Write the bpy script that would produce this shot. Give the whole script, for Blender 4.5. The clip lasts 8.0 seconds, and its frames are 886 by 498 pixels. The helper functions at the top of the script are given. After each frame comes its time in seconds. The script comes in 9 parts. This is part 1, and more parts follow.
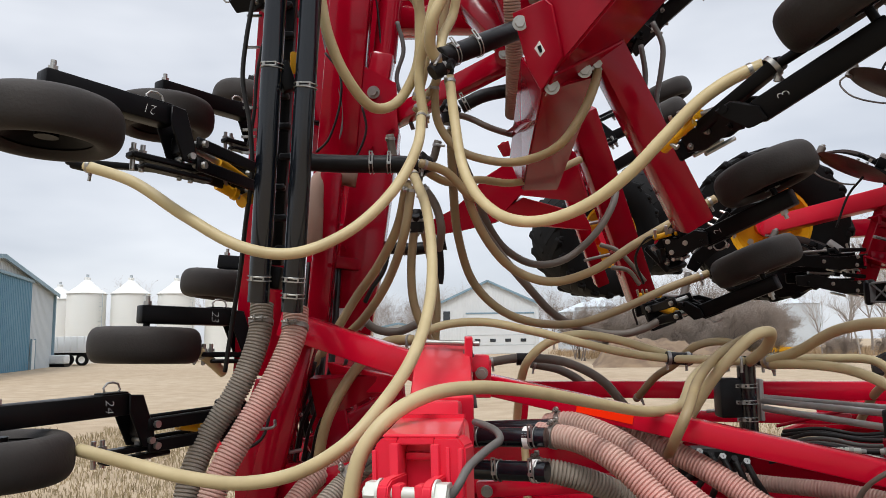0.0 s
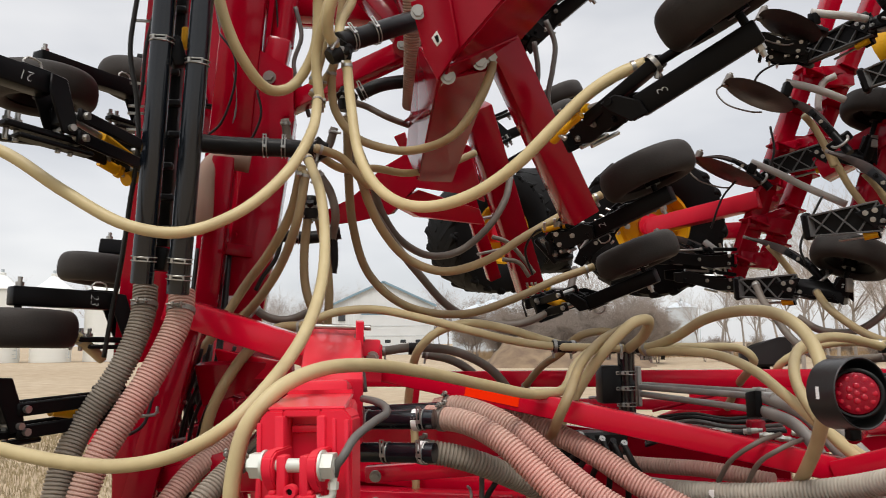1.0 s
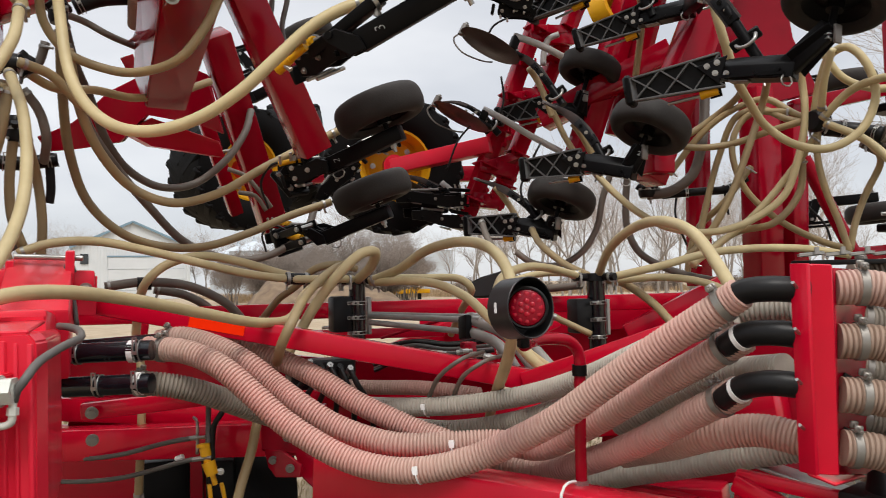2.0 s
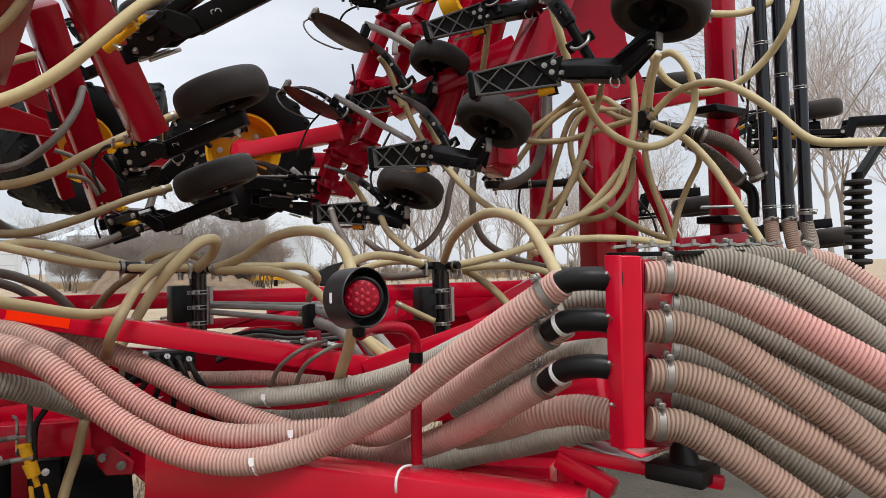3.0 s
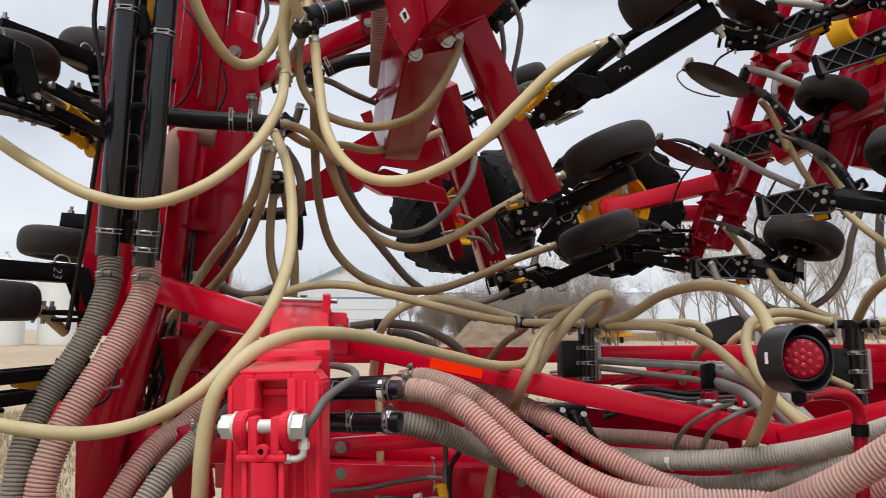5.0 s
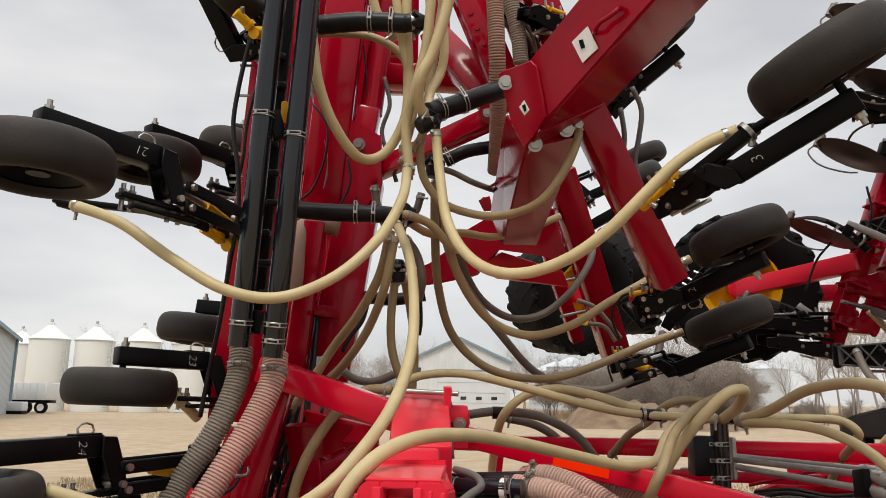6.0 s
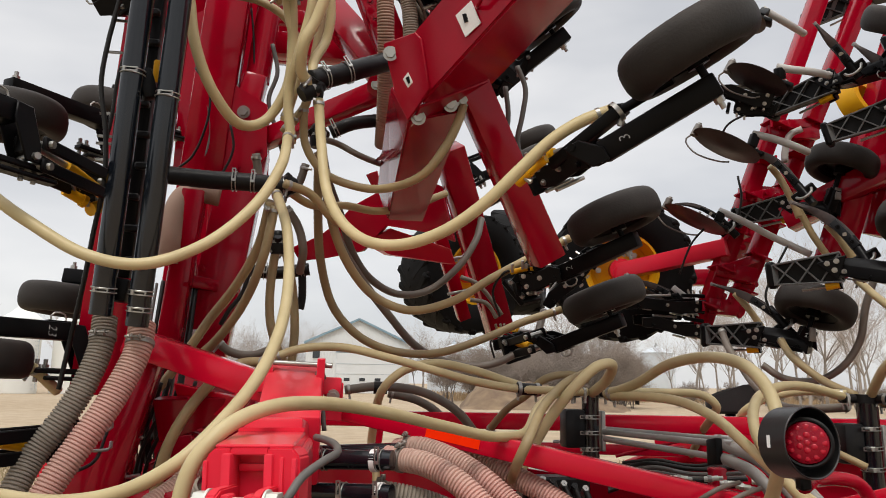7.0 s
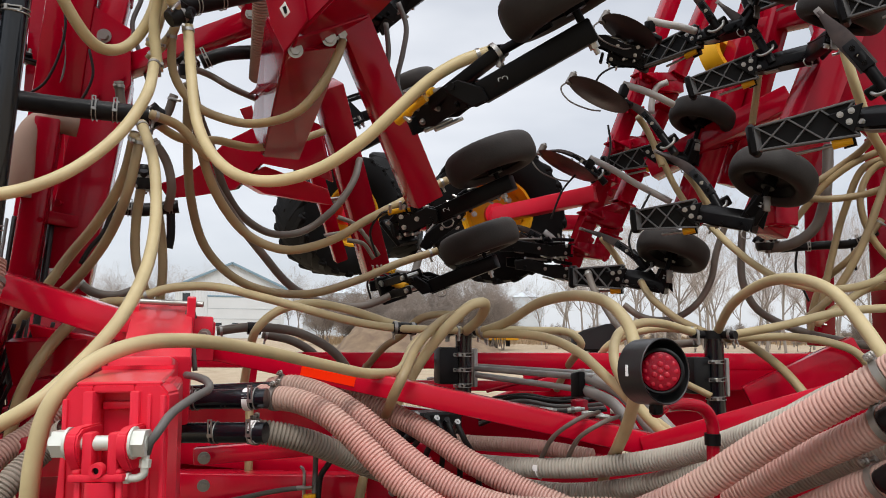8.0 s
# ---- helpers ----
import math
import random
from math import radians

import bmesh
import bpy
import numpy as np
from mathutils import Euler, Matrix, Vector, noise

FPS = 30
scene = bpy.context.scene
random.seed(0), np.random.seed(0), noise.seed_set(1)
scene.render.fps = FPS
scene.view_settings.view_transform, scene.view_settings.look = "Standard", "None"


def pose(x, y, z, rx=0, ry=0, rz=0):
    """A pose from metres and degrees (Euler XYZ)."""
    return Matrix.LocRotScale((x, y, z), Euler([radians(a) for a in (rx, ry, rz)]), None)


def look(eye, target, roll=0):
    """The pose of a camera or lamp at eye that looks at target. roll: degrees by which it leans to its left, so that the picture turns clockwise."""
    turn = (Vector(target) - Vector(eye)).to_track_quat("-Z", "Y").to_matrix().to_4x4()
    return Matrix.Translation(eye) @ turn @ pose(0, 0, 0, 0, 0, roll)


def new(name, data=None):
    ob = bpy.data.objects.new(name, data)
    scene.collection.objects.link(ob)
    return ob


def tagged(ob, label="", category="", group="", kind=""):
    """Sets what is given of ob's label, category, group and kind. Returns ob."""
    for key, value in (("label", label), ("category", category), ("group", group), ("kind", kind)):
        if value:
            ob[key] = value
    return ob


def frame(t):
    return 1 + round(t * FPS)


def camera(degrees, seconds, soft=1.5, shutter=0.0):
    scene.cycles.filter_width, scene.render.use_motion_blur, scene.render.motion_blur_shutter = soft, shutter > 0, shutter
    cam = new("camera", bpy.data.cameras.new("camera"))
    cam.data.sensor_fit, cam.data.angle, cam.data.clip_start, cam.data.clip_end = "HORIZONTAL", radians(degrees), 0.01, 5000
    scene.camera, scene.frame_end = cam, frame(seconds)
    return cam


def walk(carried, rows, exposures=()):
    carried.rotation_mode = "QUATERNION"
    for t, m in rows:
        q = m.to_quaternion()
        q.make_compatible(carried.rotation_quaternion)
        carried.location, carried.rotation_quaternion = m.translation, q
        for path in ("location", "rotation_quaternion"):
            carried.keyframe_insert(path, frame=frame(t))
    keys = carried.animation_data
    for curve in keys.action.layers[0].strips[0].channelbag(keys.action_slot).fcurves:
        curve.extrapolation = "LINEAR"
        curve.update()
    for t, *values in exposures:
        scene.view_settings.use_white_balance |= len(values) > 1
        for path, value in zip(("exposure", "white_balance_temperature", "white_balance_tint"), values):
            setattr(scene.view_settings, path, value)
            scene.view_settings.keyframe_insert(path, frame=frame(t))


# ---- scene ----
# ---- camera ----
cam = camera(60.37, 8.0, soft=0.6, shutter=0.12)
PATH = [
    (0, (0.0195, 0.0284, 1.5955), (0.0095, 2.0136, 1.8383), -0.68),
    (0.5, (0.0194, 0.0270, 1.5785), (0.0895, 2.0067, 1.8538), -0.34),
    (1, (0.0315, 0.0166, 1.5378), (0.2906, 1.9847, 1.7817), -0.40),
    (1.5, (0.0743, -0.0046, 1.5116), (0.6313, 1.9097, 1.6700), -0.69),
    (2, (0.1366, -0.0786, 1.4916), (0.9844, 1.7308, 1.5777), -1.06),
    (2.2, (0.1444, -0.0936, 1.4934), (1.0905, 1.6673, 1.5593), -1.04),
    (2.53, (0.1552, -0.1103, 1.4942), (1.2328, 1.5739, 1.5423), -1.12),
    (2.86, (0.1699, -0.1270, 1.4979), (1.3236, 1.5062, 1.5389), -1.10),
    (3.13, (0.1736, -0.1346, 1.5021), (1.3426, 1.4875, 1.5481), -1.05),
    (3.3, (0.1668, -0.1328, 1.5041), (1.3239, 1.4976, 1.5572), -1.02),
    (3.5, (0.1550, -0.1239, 1.5084), (1.2743, 1.5324, 1.5714), -0.93),
    (4, (0.1141, -0.0824, 1.5107), (1.0297, 1.6933, 1.6034), -0.63),
    (4.5, (0.0716, -0.0403, 1.5020), (0.7009, 1.8533, 1.6365), -0.53),
    (5, (0.0135, -0.0202, 1.5000), (0.3700, 1.9374, 1.7022), -0.27),
    (5.2, (0.0039, -0.0256, 1.5021), (0.2567, 1.9450, 1.7321), -0.03),
    (5.53, (-0.0083, -0.0153, 1.5242), (0.1123, 1.9591, 1.8194), 0.27),
    (5.86, (-0.0137, -0.0097, 1.5580), (0.0429, 1.9562, 1.9215), 0.74),
    (6.13, (-0.0061, -0.0054, 1.5751), (0.0601, 1.9531, 1.9751), 0.99),
    (6.3, (0.0061, -0.0020, 1.5745), (0.1072, 1.9545, 1.9766), 1.03),
    (6.5, (0.0249, 0.0032, 1.5655), (0.1858, 1.9581, 1.9562), 0.98),
    (7, (0.0760, 0.0061, 1.5384), (0.3886, 1.9510, 1.8841), 0.94),
    (7.5, (0.0858, 0.0051, 1.5218), (0.5558, 1.9286, 1.8034), 0.73),
    (8, (0.0768, 0.0108, 1.5185), (0.7068, 1.8977, 1.7254), 0.51),
]
EXPOSURES = [(0, 0.28, 6250, 10), (0.5, 0.28, 6600, 10), (1.0, 0.28, 6650, 10), (1.5, 0.30, 6850, 10), (2.0, 0.30, 6500, 10), (3.5, 0.32, 6250, 10),
             (4.5, 0.32, 6150, 10), (5.0, 0.28, 6250, 10), (6.3, 0.22, 6850, 10), (6.5, 0.22, 6850, 10), (7.0, 0.24, 6700, 10), (8.0, 0.31, 6350, 10)]
walk(cam, [(t, look(eye, target, roll)) for t, eye, target, roll in PATH], EXPOSURES)

# ---- world, sun, exposure ----
world = bpy.data.worlds.new("overcast_sky")
scene.world = world
world.use_nodes = True
wn, wl = world.node_tree.nodes, world.node_tree.links
wn.clear()
w_out = wn.new("ShaderNodeOutputWorld")
w_bg = wn.new("ShaderNodeBackground")
w_sky = wn.new("ShaderNodeTexSky")
w_sky.sky_type, w_sky.sun_disc = "NISHITA", False
w_sky.sun_elevation, w_sky.sun_rotation = radians(42), radians(200)
w_gain = wn.new("ShaderNodeMix")
w_gain.data_type, w_gain.blend_type = "RGBA", "MULTIPLY"
w_gain.inputs[0].default_value = 1.0
w_gain.inputs[7].default_value = (0.09, 0.09, 0.09, 1)
w_co = wn.new("ShaderNodeTexCoord")
w_map = wn.new("ShaderNodeMapping")
w_map.inputs["Scale"].default_value = (1.0, 1.0, 3.2)
w_noise = wn.new("ShaderNodeTexNoise")
w_noise.inputs["Scale"].default_value, w_noise.inputs["Detail"].default_value = 2.2, 4.0
w_noise.inputs["Roughness"].default_value = 0.5
w_ramp = wn.new("ShaderNodeValToRGB")
w_ramp.color_ramp.elements[0].position, w_ramp.color_ramp.elements[0].color = 0.33, (0.54, 0.56, 0.60, 1)
w_ramp.color_ramp.elements[1].position, w_ramp.color_ramp.elements[1].color = 0.68, (0.80, 0.805, 0.82, 1)
w_mix = wn.new("ShaderNodeMix")
w_mix.data_type = "RGBA"
w_mix.inputs[0].default_value = 0.88
wl.new(w_sky.outputs[0], w_gain.inputs[6])
wl.new(w_co.outputs["Generated"], w_map.inputs[0])
wl.new(w_map.outputs[0], w_noise.inputs["Vector"])
wl.new(w_noise.outputs["Fac"], w_ramp.inputs[0])
wl.new(w_gain.outputs[2], w_mix.inputs[6])
wl.new(w_ramp.outputs[0], w_mix.inputs[7])
# an overcast sky is brightest overhead
w_sep = wn.new("ShaderNodeSeparateXYZ")
w_rise = wn.new("ShaderNodeMapRange")
w_rise.inputs[1].default_value, w_rise.inputs[2].default_value = 0.55, 1.0
w_rise.inputs[3].default_value, w_rise.inputs[4].default_value = 1.0, 2.6
wl.new(w_co.outputs["Generated"], w_sep.inputs[0])
wl.new(w_sep.outputs["Z"], w_rise.inputs[0])
wl.new(w_rise.outputs[0], w_bg.inputs[1])
wl.new(w_mix.outputs[2], w_bg.inputs[0])
wl.new(w_bg.outputs[0], w_out.inputs[0])
sun_data = bpy.data.lights.new("sun", "SUN")
sun_data.energy, sun_data.angle, sun_data.color = 1.5, radians(18), (1.0, 0.97, 0.92)
sun = new("sun", sun_data)
sun.matrix_world = look((-4, -9, 20), (0, 3, 0))


# ---- materials ----
def material(name, colour, rough=0.5, metal=0.0, second=None, scale=6.0, amount=0.5, bump=0.0, bump_scale=60.0, coat=0.0,
             dust_sheen=0.0, dust_sheen_colour=(0.36, 0.29, 0.21), spread=0.0, trans=0.0, streak=None, spec=0.5):
    """Colour with coarse and fine variation, a dust layer (painted top sheen on the red beams) on upward faces and in
    patches, gloss variation and fine relief.
    """
    m = bpy.data.materials.new(name)
    m.use_nodes = True
    n, l = m.node_tree.nodes, m.node_tree.links
    b = n["Principled BSDF"]
    co = n.new("ShaderNodeTexCoord")
    vec = co.outputs["Object"]
    if streak:
        mp = n.new("ShaderNodeMapping")
        mp.inputs["Scale"].default_value = streak
        l.new(vec, mp.inputs[0])
        vec = mp.outputs[0]
    coarse = n.new("ShaderNodeTexNoise")
    coarse.inputs["Scale"].default_value, coarse.inputs["Detail"].default_value = scale, 5.0
    l.new(vec, coarse.inputs["Vector"])
    fine = n.new("ShaderNodeTexNoise")
    fine.inputs["Scale"].default_value, fine.inputs["Detail"].default_value = bump_scale, 4.0
    l.new(vec, fine.inputs["Vector"])
    ramp = n.new("ShaderNodeValToRGB")
    ramp.color_ramp.elements[0].position, ramp.color_ramp.elements[1].position = 0.35, 0.68
    other = second or tuple(min(1, c * 0.75) for c in colour)
    ramp.color_ramp.elements[0].color = (*colour, 1)
    ramp.color_ramp.elements[1].color = (*[a + (c - a) * amount for a, c in zip(colour, other)], 1)
    l.new(coarse.outputs["Fac"], ramp.inputs[0])
    tint = ramp.outputs[0]
    if spread:
        info = n.new("ShaderNodeObjectInfo")
        hsv = n.new("ShaderNodeHueSaturation")
        rng = n.new("ShaderNodeMapRange")
        rng.inputs[3].default_value, rng.inputs[4].default_value = 1 - spread, 1 + spread
        l.new(info.outputs["Random"], rng.inputs[0])
        l.new(rng.outputs[0], hsv.inputs["Value"])
        l.new(tint, hsv.inputs["Color"])
        tint = hsv.outputs[0]
    if dust_sheen:
        geo = n.new("ShaderNodeNewGeometry")
        sep = n.new("ShaderNodeSeparateXYZ")
        l.new(geo.outputs["Normal"], sep.inputs[0])
        up = n.new("ShaderNodeMapRange")
        up.inputs[1].default_value, up.inputs[2].default_value = -0.2, 1.0
        l.new(sep.outputs["Z"], up.inputs[0])
        spots = n.new("ShaderNodeTexNoise")
        spots.inputs["Scale"].default_value, spots.inputs["Detail"].default_value = scale * 2.3, 6.0
        l.new(vec, spots.inputs["Vector"])
        mul = n.new("ShaderNodeMath")
        mul.operation = "MULTIPLY"
        l.new(up.outputs[0], mul.inputs[0])
        l.new(spots.outputs["Fac"], mul.inputs[1])
        amt = n.new("ShaderNodeMath")
        amt.operation, amt.use_clamp = "MULTIPLY", True
        amt.inputs[1].default_value = dust_sheen
        l.new(mul.outputs[0], amt.inputs[0])
        mix = n.new("ShaderNodeMix")
        mix.data_type = "RGBA"
        mix.inputs[7].default_value = (*dust_sheen_colour, 1)
        l.new(amt.outputs[0], mix.inputs[0])
        l.new(tint, mix.inputs[6])
        tint = mix.outputs[2]
    l.new(tint, b.inputs["Base Color"])
    gloss = n.new("ShaderNodeMapRange")
    gloss.inputs[3].default_value, gloss.inputs[4].default_value = max(0.02, rough - 0.10), min(1, rough + 0.14)
    l.new(coarse.outputs["Fac"], gloss.inputs[0])
    l.new(gloss.outputs[0], b.inputs["Roughness"])
    b.inputs["Metallic"].default_value = metal
    b.inputs["Specular IOR Level"].default_value = spec
    b.inputs["Coat Weight"].default_value, b.inputs["Coat Roughness"].default_value = coat, 0.14
    b.inputs["Coat IOR"].default_value = 1.32
    b.inputs["Transmission Weight"].default_value = trans
    if bump:
        bp = n.new("ShaderNodeBump")
        bp.inputs["Strength"].default_value, bp.inputs["Distance"].default_value = bump, 0.004
        l.new(fine.outputs["Fac"], bp.inputs["Height"])
        l.new(bp.outputs[0], b.inputs["Normal"])
    return m


# the pinkish layer on RED and RED_MID is top-edge sheen put into the colour
RED = material("red_paint", (0.35, 0.0008, 0.015), 0.28, second=(0.25, 0.0006, 0.010), scale=3, amount=0.9, bump=0.03, bump_scale=30, coat=1.0, dust_sheen=0.04, dust_sheen_colour=(0.5, 0.25, 0.22), spec=0.0)
# lighter copies of the machine's red, which also stand in for caught light
RED_MID = material("lighter_red_paint", (0.62, 0.0016, 0.026), 0.28, second=(0.50, 0.0012, 0.020), scale=3, amount=0.9, bump=0.03, bump_scale=30, coat=1.0, dust_sheen=0.06, dust_sheen_colour=(0.5, 0.25, 0.22), spec=0.05)
RED_BRIGHT = material("bright_red_paint", (0.70, 0.014, 0.042), 0.34, second=(0.58, 0.010, 0.032), scale=4, bump=0.05, bump_scale=30, coat=0.45, dust_sheen=0.22, dust_sheen_colour=(0.52, 0.27, 0.19), spec=0.1)
BLACK = material("black_paint", (0.0032, 0.0032, 0.004), 0.34, second=(0.007, 0.0065, 0.006), scale=9, bump=0.12, bump_scale=80, dust_sheen=0.02, spec=0.10)
PIPE = material("black_pipe", (0.0035, 0.005, 0.008), 0.13, second=(0.009, 0.012, 0.016), scale=4, streak=(6, 6, 0.6), dust_sheen=0.02, spec=0.5)
PLASTIC = material("black_plastic", (0.006, 0.006, 0.007), 0.36, second=(0.016, 0.015, 0.014), scale=14, bump=0.15, bump_scale=90, dust_sheen=0.04, spec=0.2)
RUBBER = material("tyre_rubber", (0.018, 0.016, 0.0145), 0.6, second=(0.034, 0.029, 0.026), scale=5, amount=0.8, bump=0.25, bump_scale=120, dust_sheen=0.45, dust_sheen_colour=(0.14, 0.12, 0.105), spec=0.2)
TYRE = material("drive_tyre_rubber", (0.005, 0.005, 0.005), 0.6, second=(0.011, 0.010, 0.010), scale=4, bump=0.2, bump_scale=100, dust_sheen=0.02, spec=0.08, dust_sheen_colour=(0.15, 0.13, 0.11))
HOSE = material("cream_hose", (0.55, 0.45, 0.245), 0.42, second=(0.41, 0.325, 0.17), scale=7, amount=0.8, bump=0.06, bump_scale=90, dust_sheen=0.2, spread=0.08, spec=0.3)
HOSE_OLD = material("tan_hose", (0.36, 0.265, 0.125), 0.46, second=(0.25, 0.185, 0.10), scale=6, amount=0.8, bump=0.06, bump_scale=90, spread=0.12)
HOSE_DARK = material("brown_grey_hose", (0.17, 0.14, 0.11), 0.5, second=(0.11, 0.09, 0.075), scale=6, amount=0.8, bump=0.06, bump_scale=90, spread=0.12)
RIB_PINK = material("pink_ribbed_rubber", (0.60, 0.30, 0.258), 0.62, second=(0.46, 0.325, 0.262), scale=2.6, amount=1.0, bump=0.2, bump_scale=120, dust_sheen=0.35, dust_sheen_colour=(0.44, 0.36, 0.28), spread=0.08, spec=0.25)
RIB_GREY = material("grey_ribbed_rubber", (0.50, 0.455, 0.385), 0.62, second=(0.36, 0.33, 0.275), scale=4, amount=0.9, bump=0.2, bump_scale=120, dust_sheen=0.3, spread=0.10, spec=0.25)
RIB_DUN = material("dun_ribbed_rubber", (0.32, 0.275, 0.225), 0.62, second=(0.22, 0.19, 0.155), scale=4, amount=0.9, bump=0.2, bump_scale=120, dust_sheen=0.3, spread=0.10, spec=0.25)
RIB_BROWN = material("brown_ribbed_rubber", (0.37, 0.235, 0.18), 0.62, second=(0.28, 0.20, 0.15), scale=4, amount=0.9, bump=0.2, bump_scale=120, dust_sheen=0.3, spread=0.1, spec=0.25)
RIB_DARK = material("dark_brown_ribbed_rubber", (0.14, 0.10, 0.085), 0.62, second=(0.10, 0.075, 0.06), scale=4, amount=0.9, bump=0.2, bump_scale=120, dust_sheen=0.15, spread=0.1, spec=0.25)
CABLE = material("black_cable", (0.008, 0.008, 0.008), 0.45, second=(0.018, 0.016, 0.015), scale=9, dust_sheen=0.05, spec=0.3)
CABLE_GREY = material("grey_cable", (0.10, 0.095, 0.09), 0.5, second=(0.06, 0.055, 0.05), scale=9, dust_sheen=0.2)
GREY_RUBBER = material("grey_hose_rubber", (0.26, 0.245, 0.225), 0.5, second=(0.17, 0.16, 0.15), scale=9, dust_sheen=0.2)
CAST = material("black_casting", (0.005, 0.0052, 0.0056), 0.42, second=(0.010, 0.010, 0.010), scale=12, bump=0.2, bump_scale=90, dust_sheen=0.03, spec=0.13)
# lighter grey puts the light caught on the rib edges into the colour
RIB_LIT = material("edge_lit_casting", (0.10, 0.10, 0.10), 0.5, second=(0.06, 0.06, 0.058), scale=25, bump=0.2, bump_scale=90, dust_sheen=0.1, spec=0.4)
SEED_TUBE = material("grey_seed_tube", (0.46, 0.44, 0.41), 0.45, second=(0.33, 0.31, 0.29), scale=9, dust_sheen=0.2, spec=0.3)
KNIFE = material("brown_worn_steel", (0.026, 0.018, 0.015), 0.4, 0.4, second=(0.09, 0.06, 0.05), scale=14, bump=0.15, bump_scale=60)
CLAMP = material("dusty_clamp_steel", (0.30, 0.28, 0.25), 0.45, 0.6, second=(0.20, 0.185, 0.165), scale=20, bump=0.1, bump_scale=150, dust_sheen=0.2)
STEEL = material("zinc_steel", (0.40, 0.39, 0.365), 0.36, 0.85, second=(0.26, 0.25, 0.23), scale=20, bump=0.1, bump_scale=150)
ZINC = material("bright_zinc", (0.62, 0.63, 0.57), 0.42, 0.35, second=(0.50, 0.51, 0.45), scale=16, bump=0.1, bump_scale=120)
LINE = material("steel_line", (0.46, 0.45, 0.43), 0.4, 0.75, second=(0.3, 0.29, 0.27), scale=15)
DISC = material("worn_disc_steel", (0.036, 0.018, 0.016), 0.42, 0.3, second=(0.020, 0.012, 0.011), scale=9, bump=0.25, bump_scale=70)
YELLOW = material("yellow_paint", (0.72, 0.36, 0.006), 0.4, second=(0.56, 0.27, 0.005), scale=7, bump=0.05, dust_sheen=0.12, spec=0.25)
BLADE = material("bare_steel", (0.22, 0.20, 0.18), 0.4, 0.7, second=(0.10, 0.08, 0.07), scale=12, bump=0.1)
WHITE = material("white_label", (0.80, 0.79, 0.77), 0.5, second=(0.66, 0.65, 0.63), scale=30)
TAG = material("tag_white", (0.85, 0.83, 0.80), 0.45, second=(0.7, 0.67, 0.64), scale=40)
CHALK = material("chalk_mark", (0.62, 0.62, 0.60), 0.9, second=(0.4, 0.4, 0.4), scale=60)
REFLECTOR = material("orange_reflector", (1.0, 0.032, 0.001), 0.4, second=(1.0, 0.024, 0.001), scale=50, bump=0.1, bump_scale=400, spec=0.08)
GUARD = material("satin_black_guard", (0.010, 0.010, 0.011), 0.32, second=(0.020, 0.019, 0.019), scale=12, bump=0.08, bump_scale=80, dust_sheen=0.04, spec=0.5)
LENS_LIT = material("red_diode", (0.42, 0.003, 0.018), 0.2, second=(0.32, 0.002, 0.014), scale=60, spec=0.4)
LENS = material("red_lens", (0.26, 0.002, 0.014), 0.22, second=(0.22, 0.001, 0.010), scale=130, amount=1.0, spec=0.25)


# ---- builders ----
def V(p):
    return Vector(p)


def mesh_object(name, bm, mat, smooth=True):
    me = bpy.data.meshes.new(name)
    bm.to_mesh(me)
    bm.free()
    me.materials.append(mat)
    if smooth:
        me.shade_smooth()
        me.set_sharp_from_angle(angle=radians(38))
    return new(name, me)


def thing(name, at, label, category, group="", kind=""):
    ob = new(name)
    ob.location = at
    ob.empty_display_size = 0.1
    return tagged(ob, label, category, group, kind)


def part(name, bm, mat, parent, label="", smooth=True):
    """Links a bmesh made in world metres as one mesh object under a thing or a part."""
    ob = mesh_object(name, bm, mat, smooth)
    ob.parent = parent
    base = parent.matrix_basis.copy()
    up = parent.parent
    if up:
        base = up.matrix_basis @ parent.matrix_parent_inverse @ base
    ob.matrix_parent_inverse = base.inverted()
    if label:
        ob["label"] = label
    return ob


def basis(p0, p1, up=(0, 0, 1)):
    """A frame at p0: x to p1, z near up. Returns it and the length."""
    x = V(p1) - V(p0)
    length = x.length
    x.normalize()
    u = V(up)
    if abs(x.dot(u.normalized())) > 0.98:
        u = Vector((0, 1, 0)) if abs(x.y) < 0.9 else Vector((1, 0, 0))
    y = u.cross(x).normalized()
    z = x.cross(y)
    m = Matrix((x, y, z)).transposed().to_4x4()
    m.translation = V(p0)
    return m, length


def add_box(bm, m, size, bevel=0.004, segs=1):
    made = bmesh.ops.create_cube(bm, size=1.0, matrix=m @ Matrix.Diagonal((*size, 1)))
    if bevel:
        edges = list({e for v in made["verts"] for e in v.link_edges})
        bmesh.ops.bevel(bm, geom=edges, offset=bevel, segments=segs, affect="EDGES", profile=0.5)
    return bm


def beam_bm(p0, p1, w, h, up=(0, 0, 1), bevel=0.008, bm=None):
    """A rectangular tube from p0 to p1; w across, h along up."""
    bm = bm or bmesh.new()
    m, length = basis(p0, p1, up)
    return add_box(bm, m @ Matrix.Translation((length / 2, 0, 0)), (length, w, h), bevel, 2)


def cyl_bm(p0, p1, r, r2=None, segs=20, bm=None, bevel=0.0):
    bm = bm or bmesh.new()
    m, length = basis(p0, p1)
    turn = Matrix.Translation((length / 2, 0, 0)) @ Matrix.Rotation(radians(90), 4, "Y")
    bmesh.ops.create_cone(bm, cap_ends=True, segments=segs, radius1=r, radius2=r if r2 is None else r2, depth=length, matrix=m @ turn)
    return bm


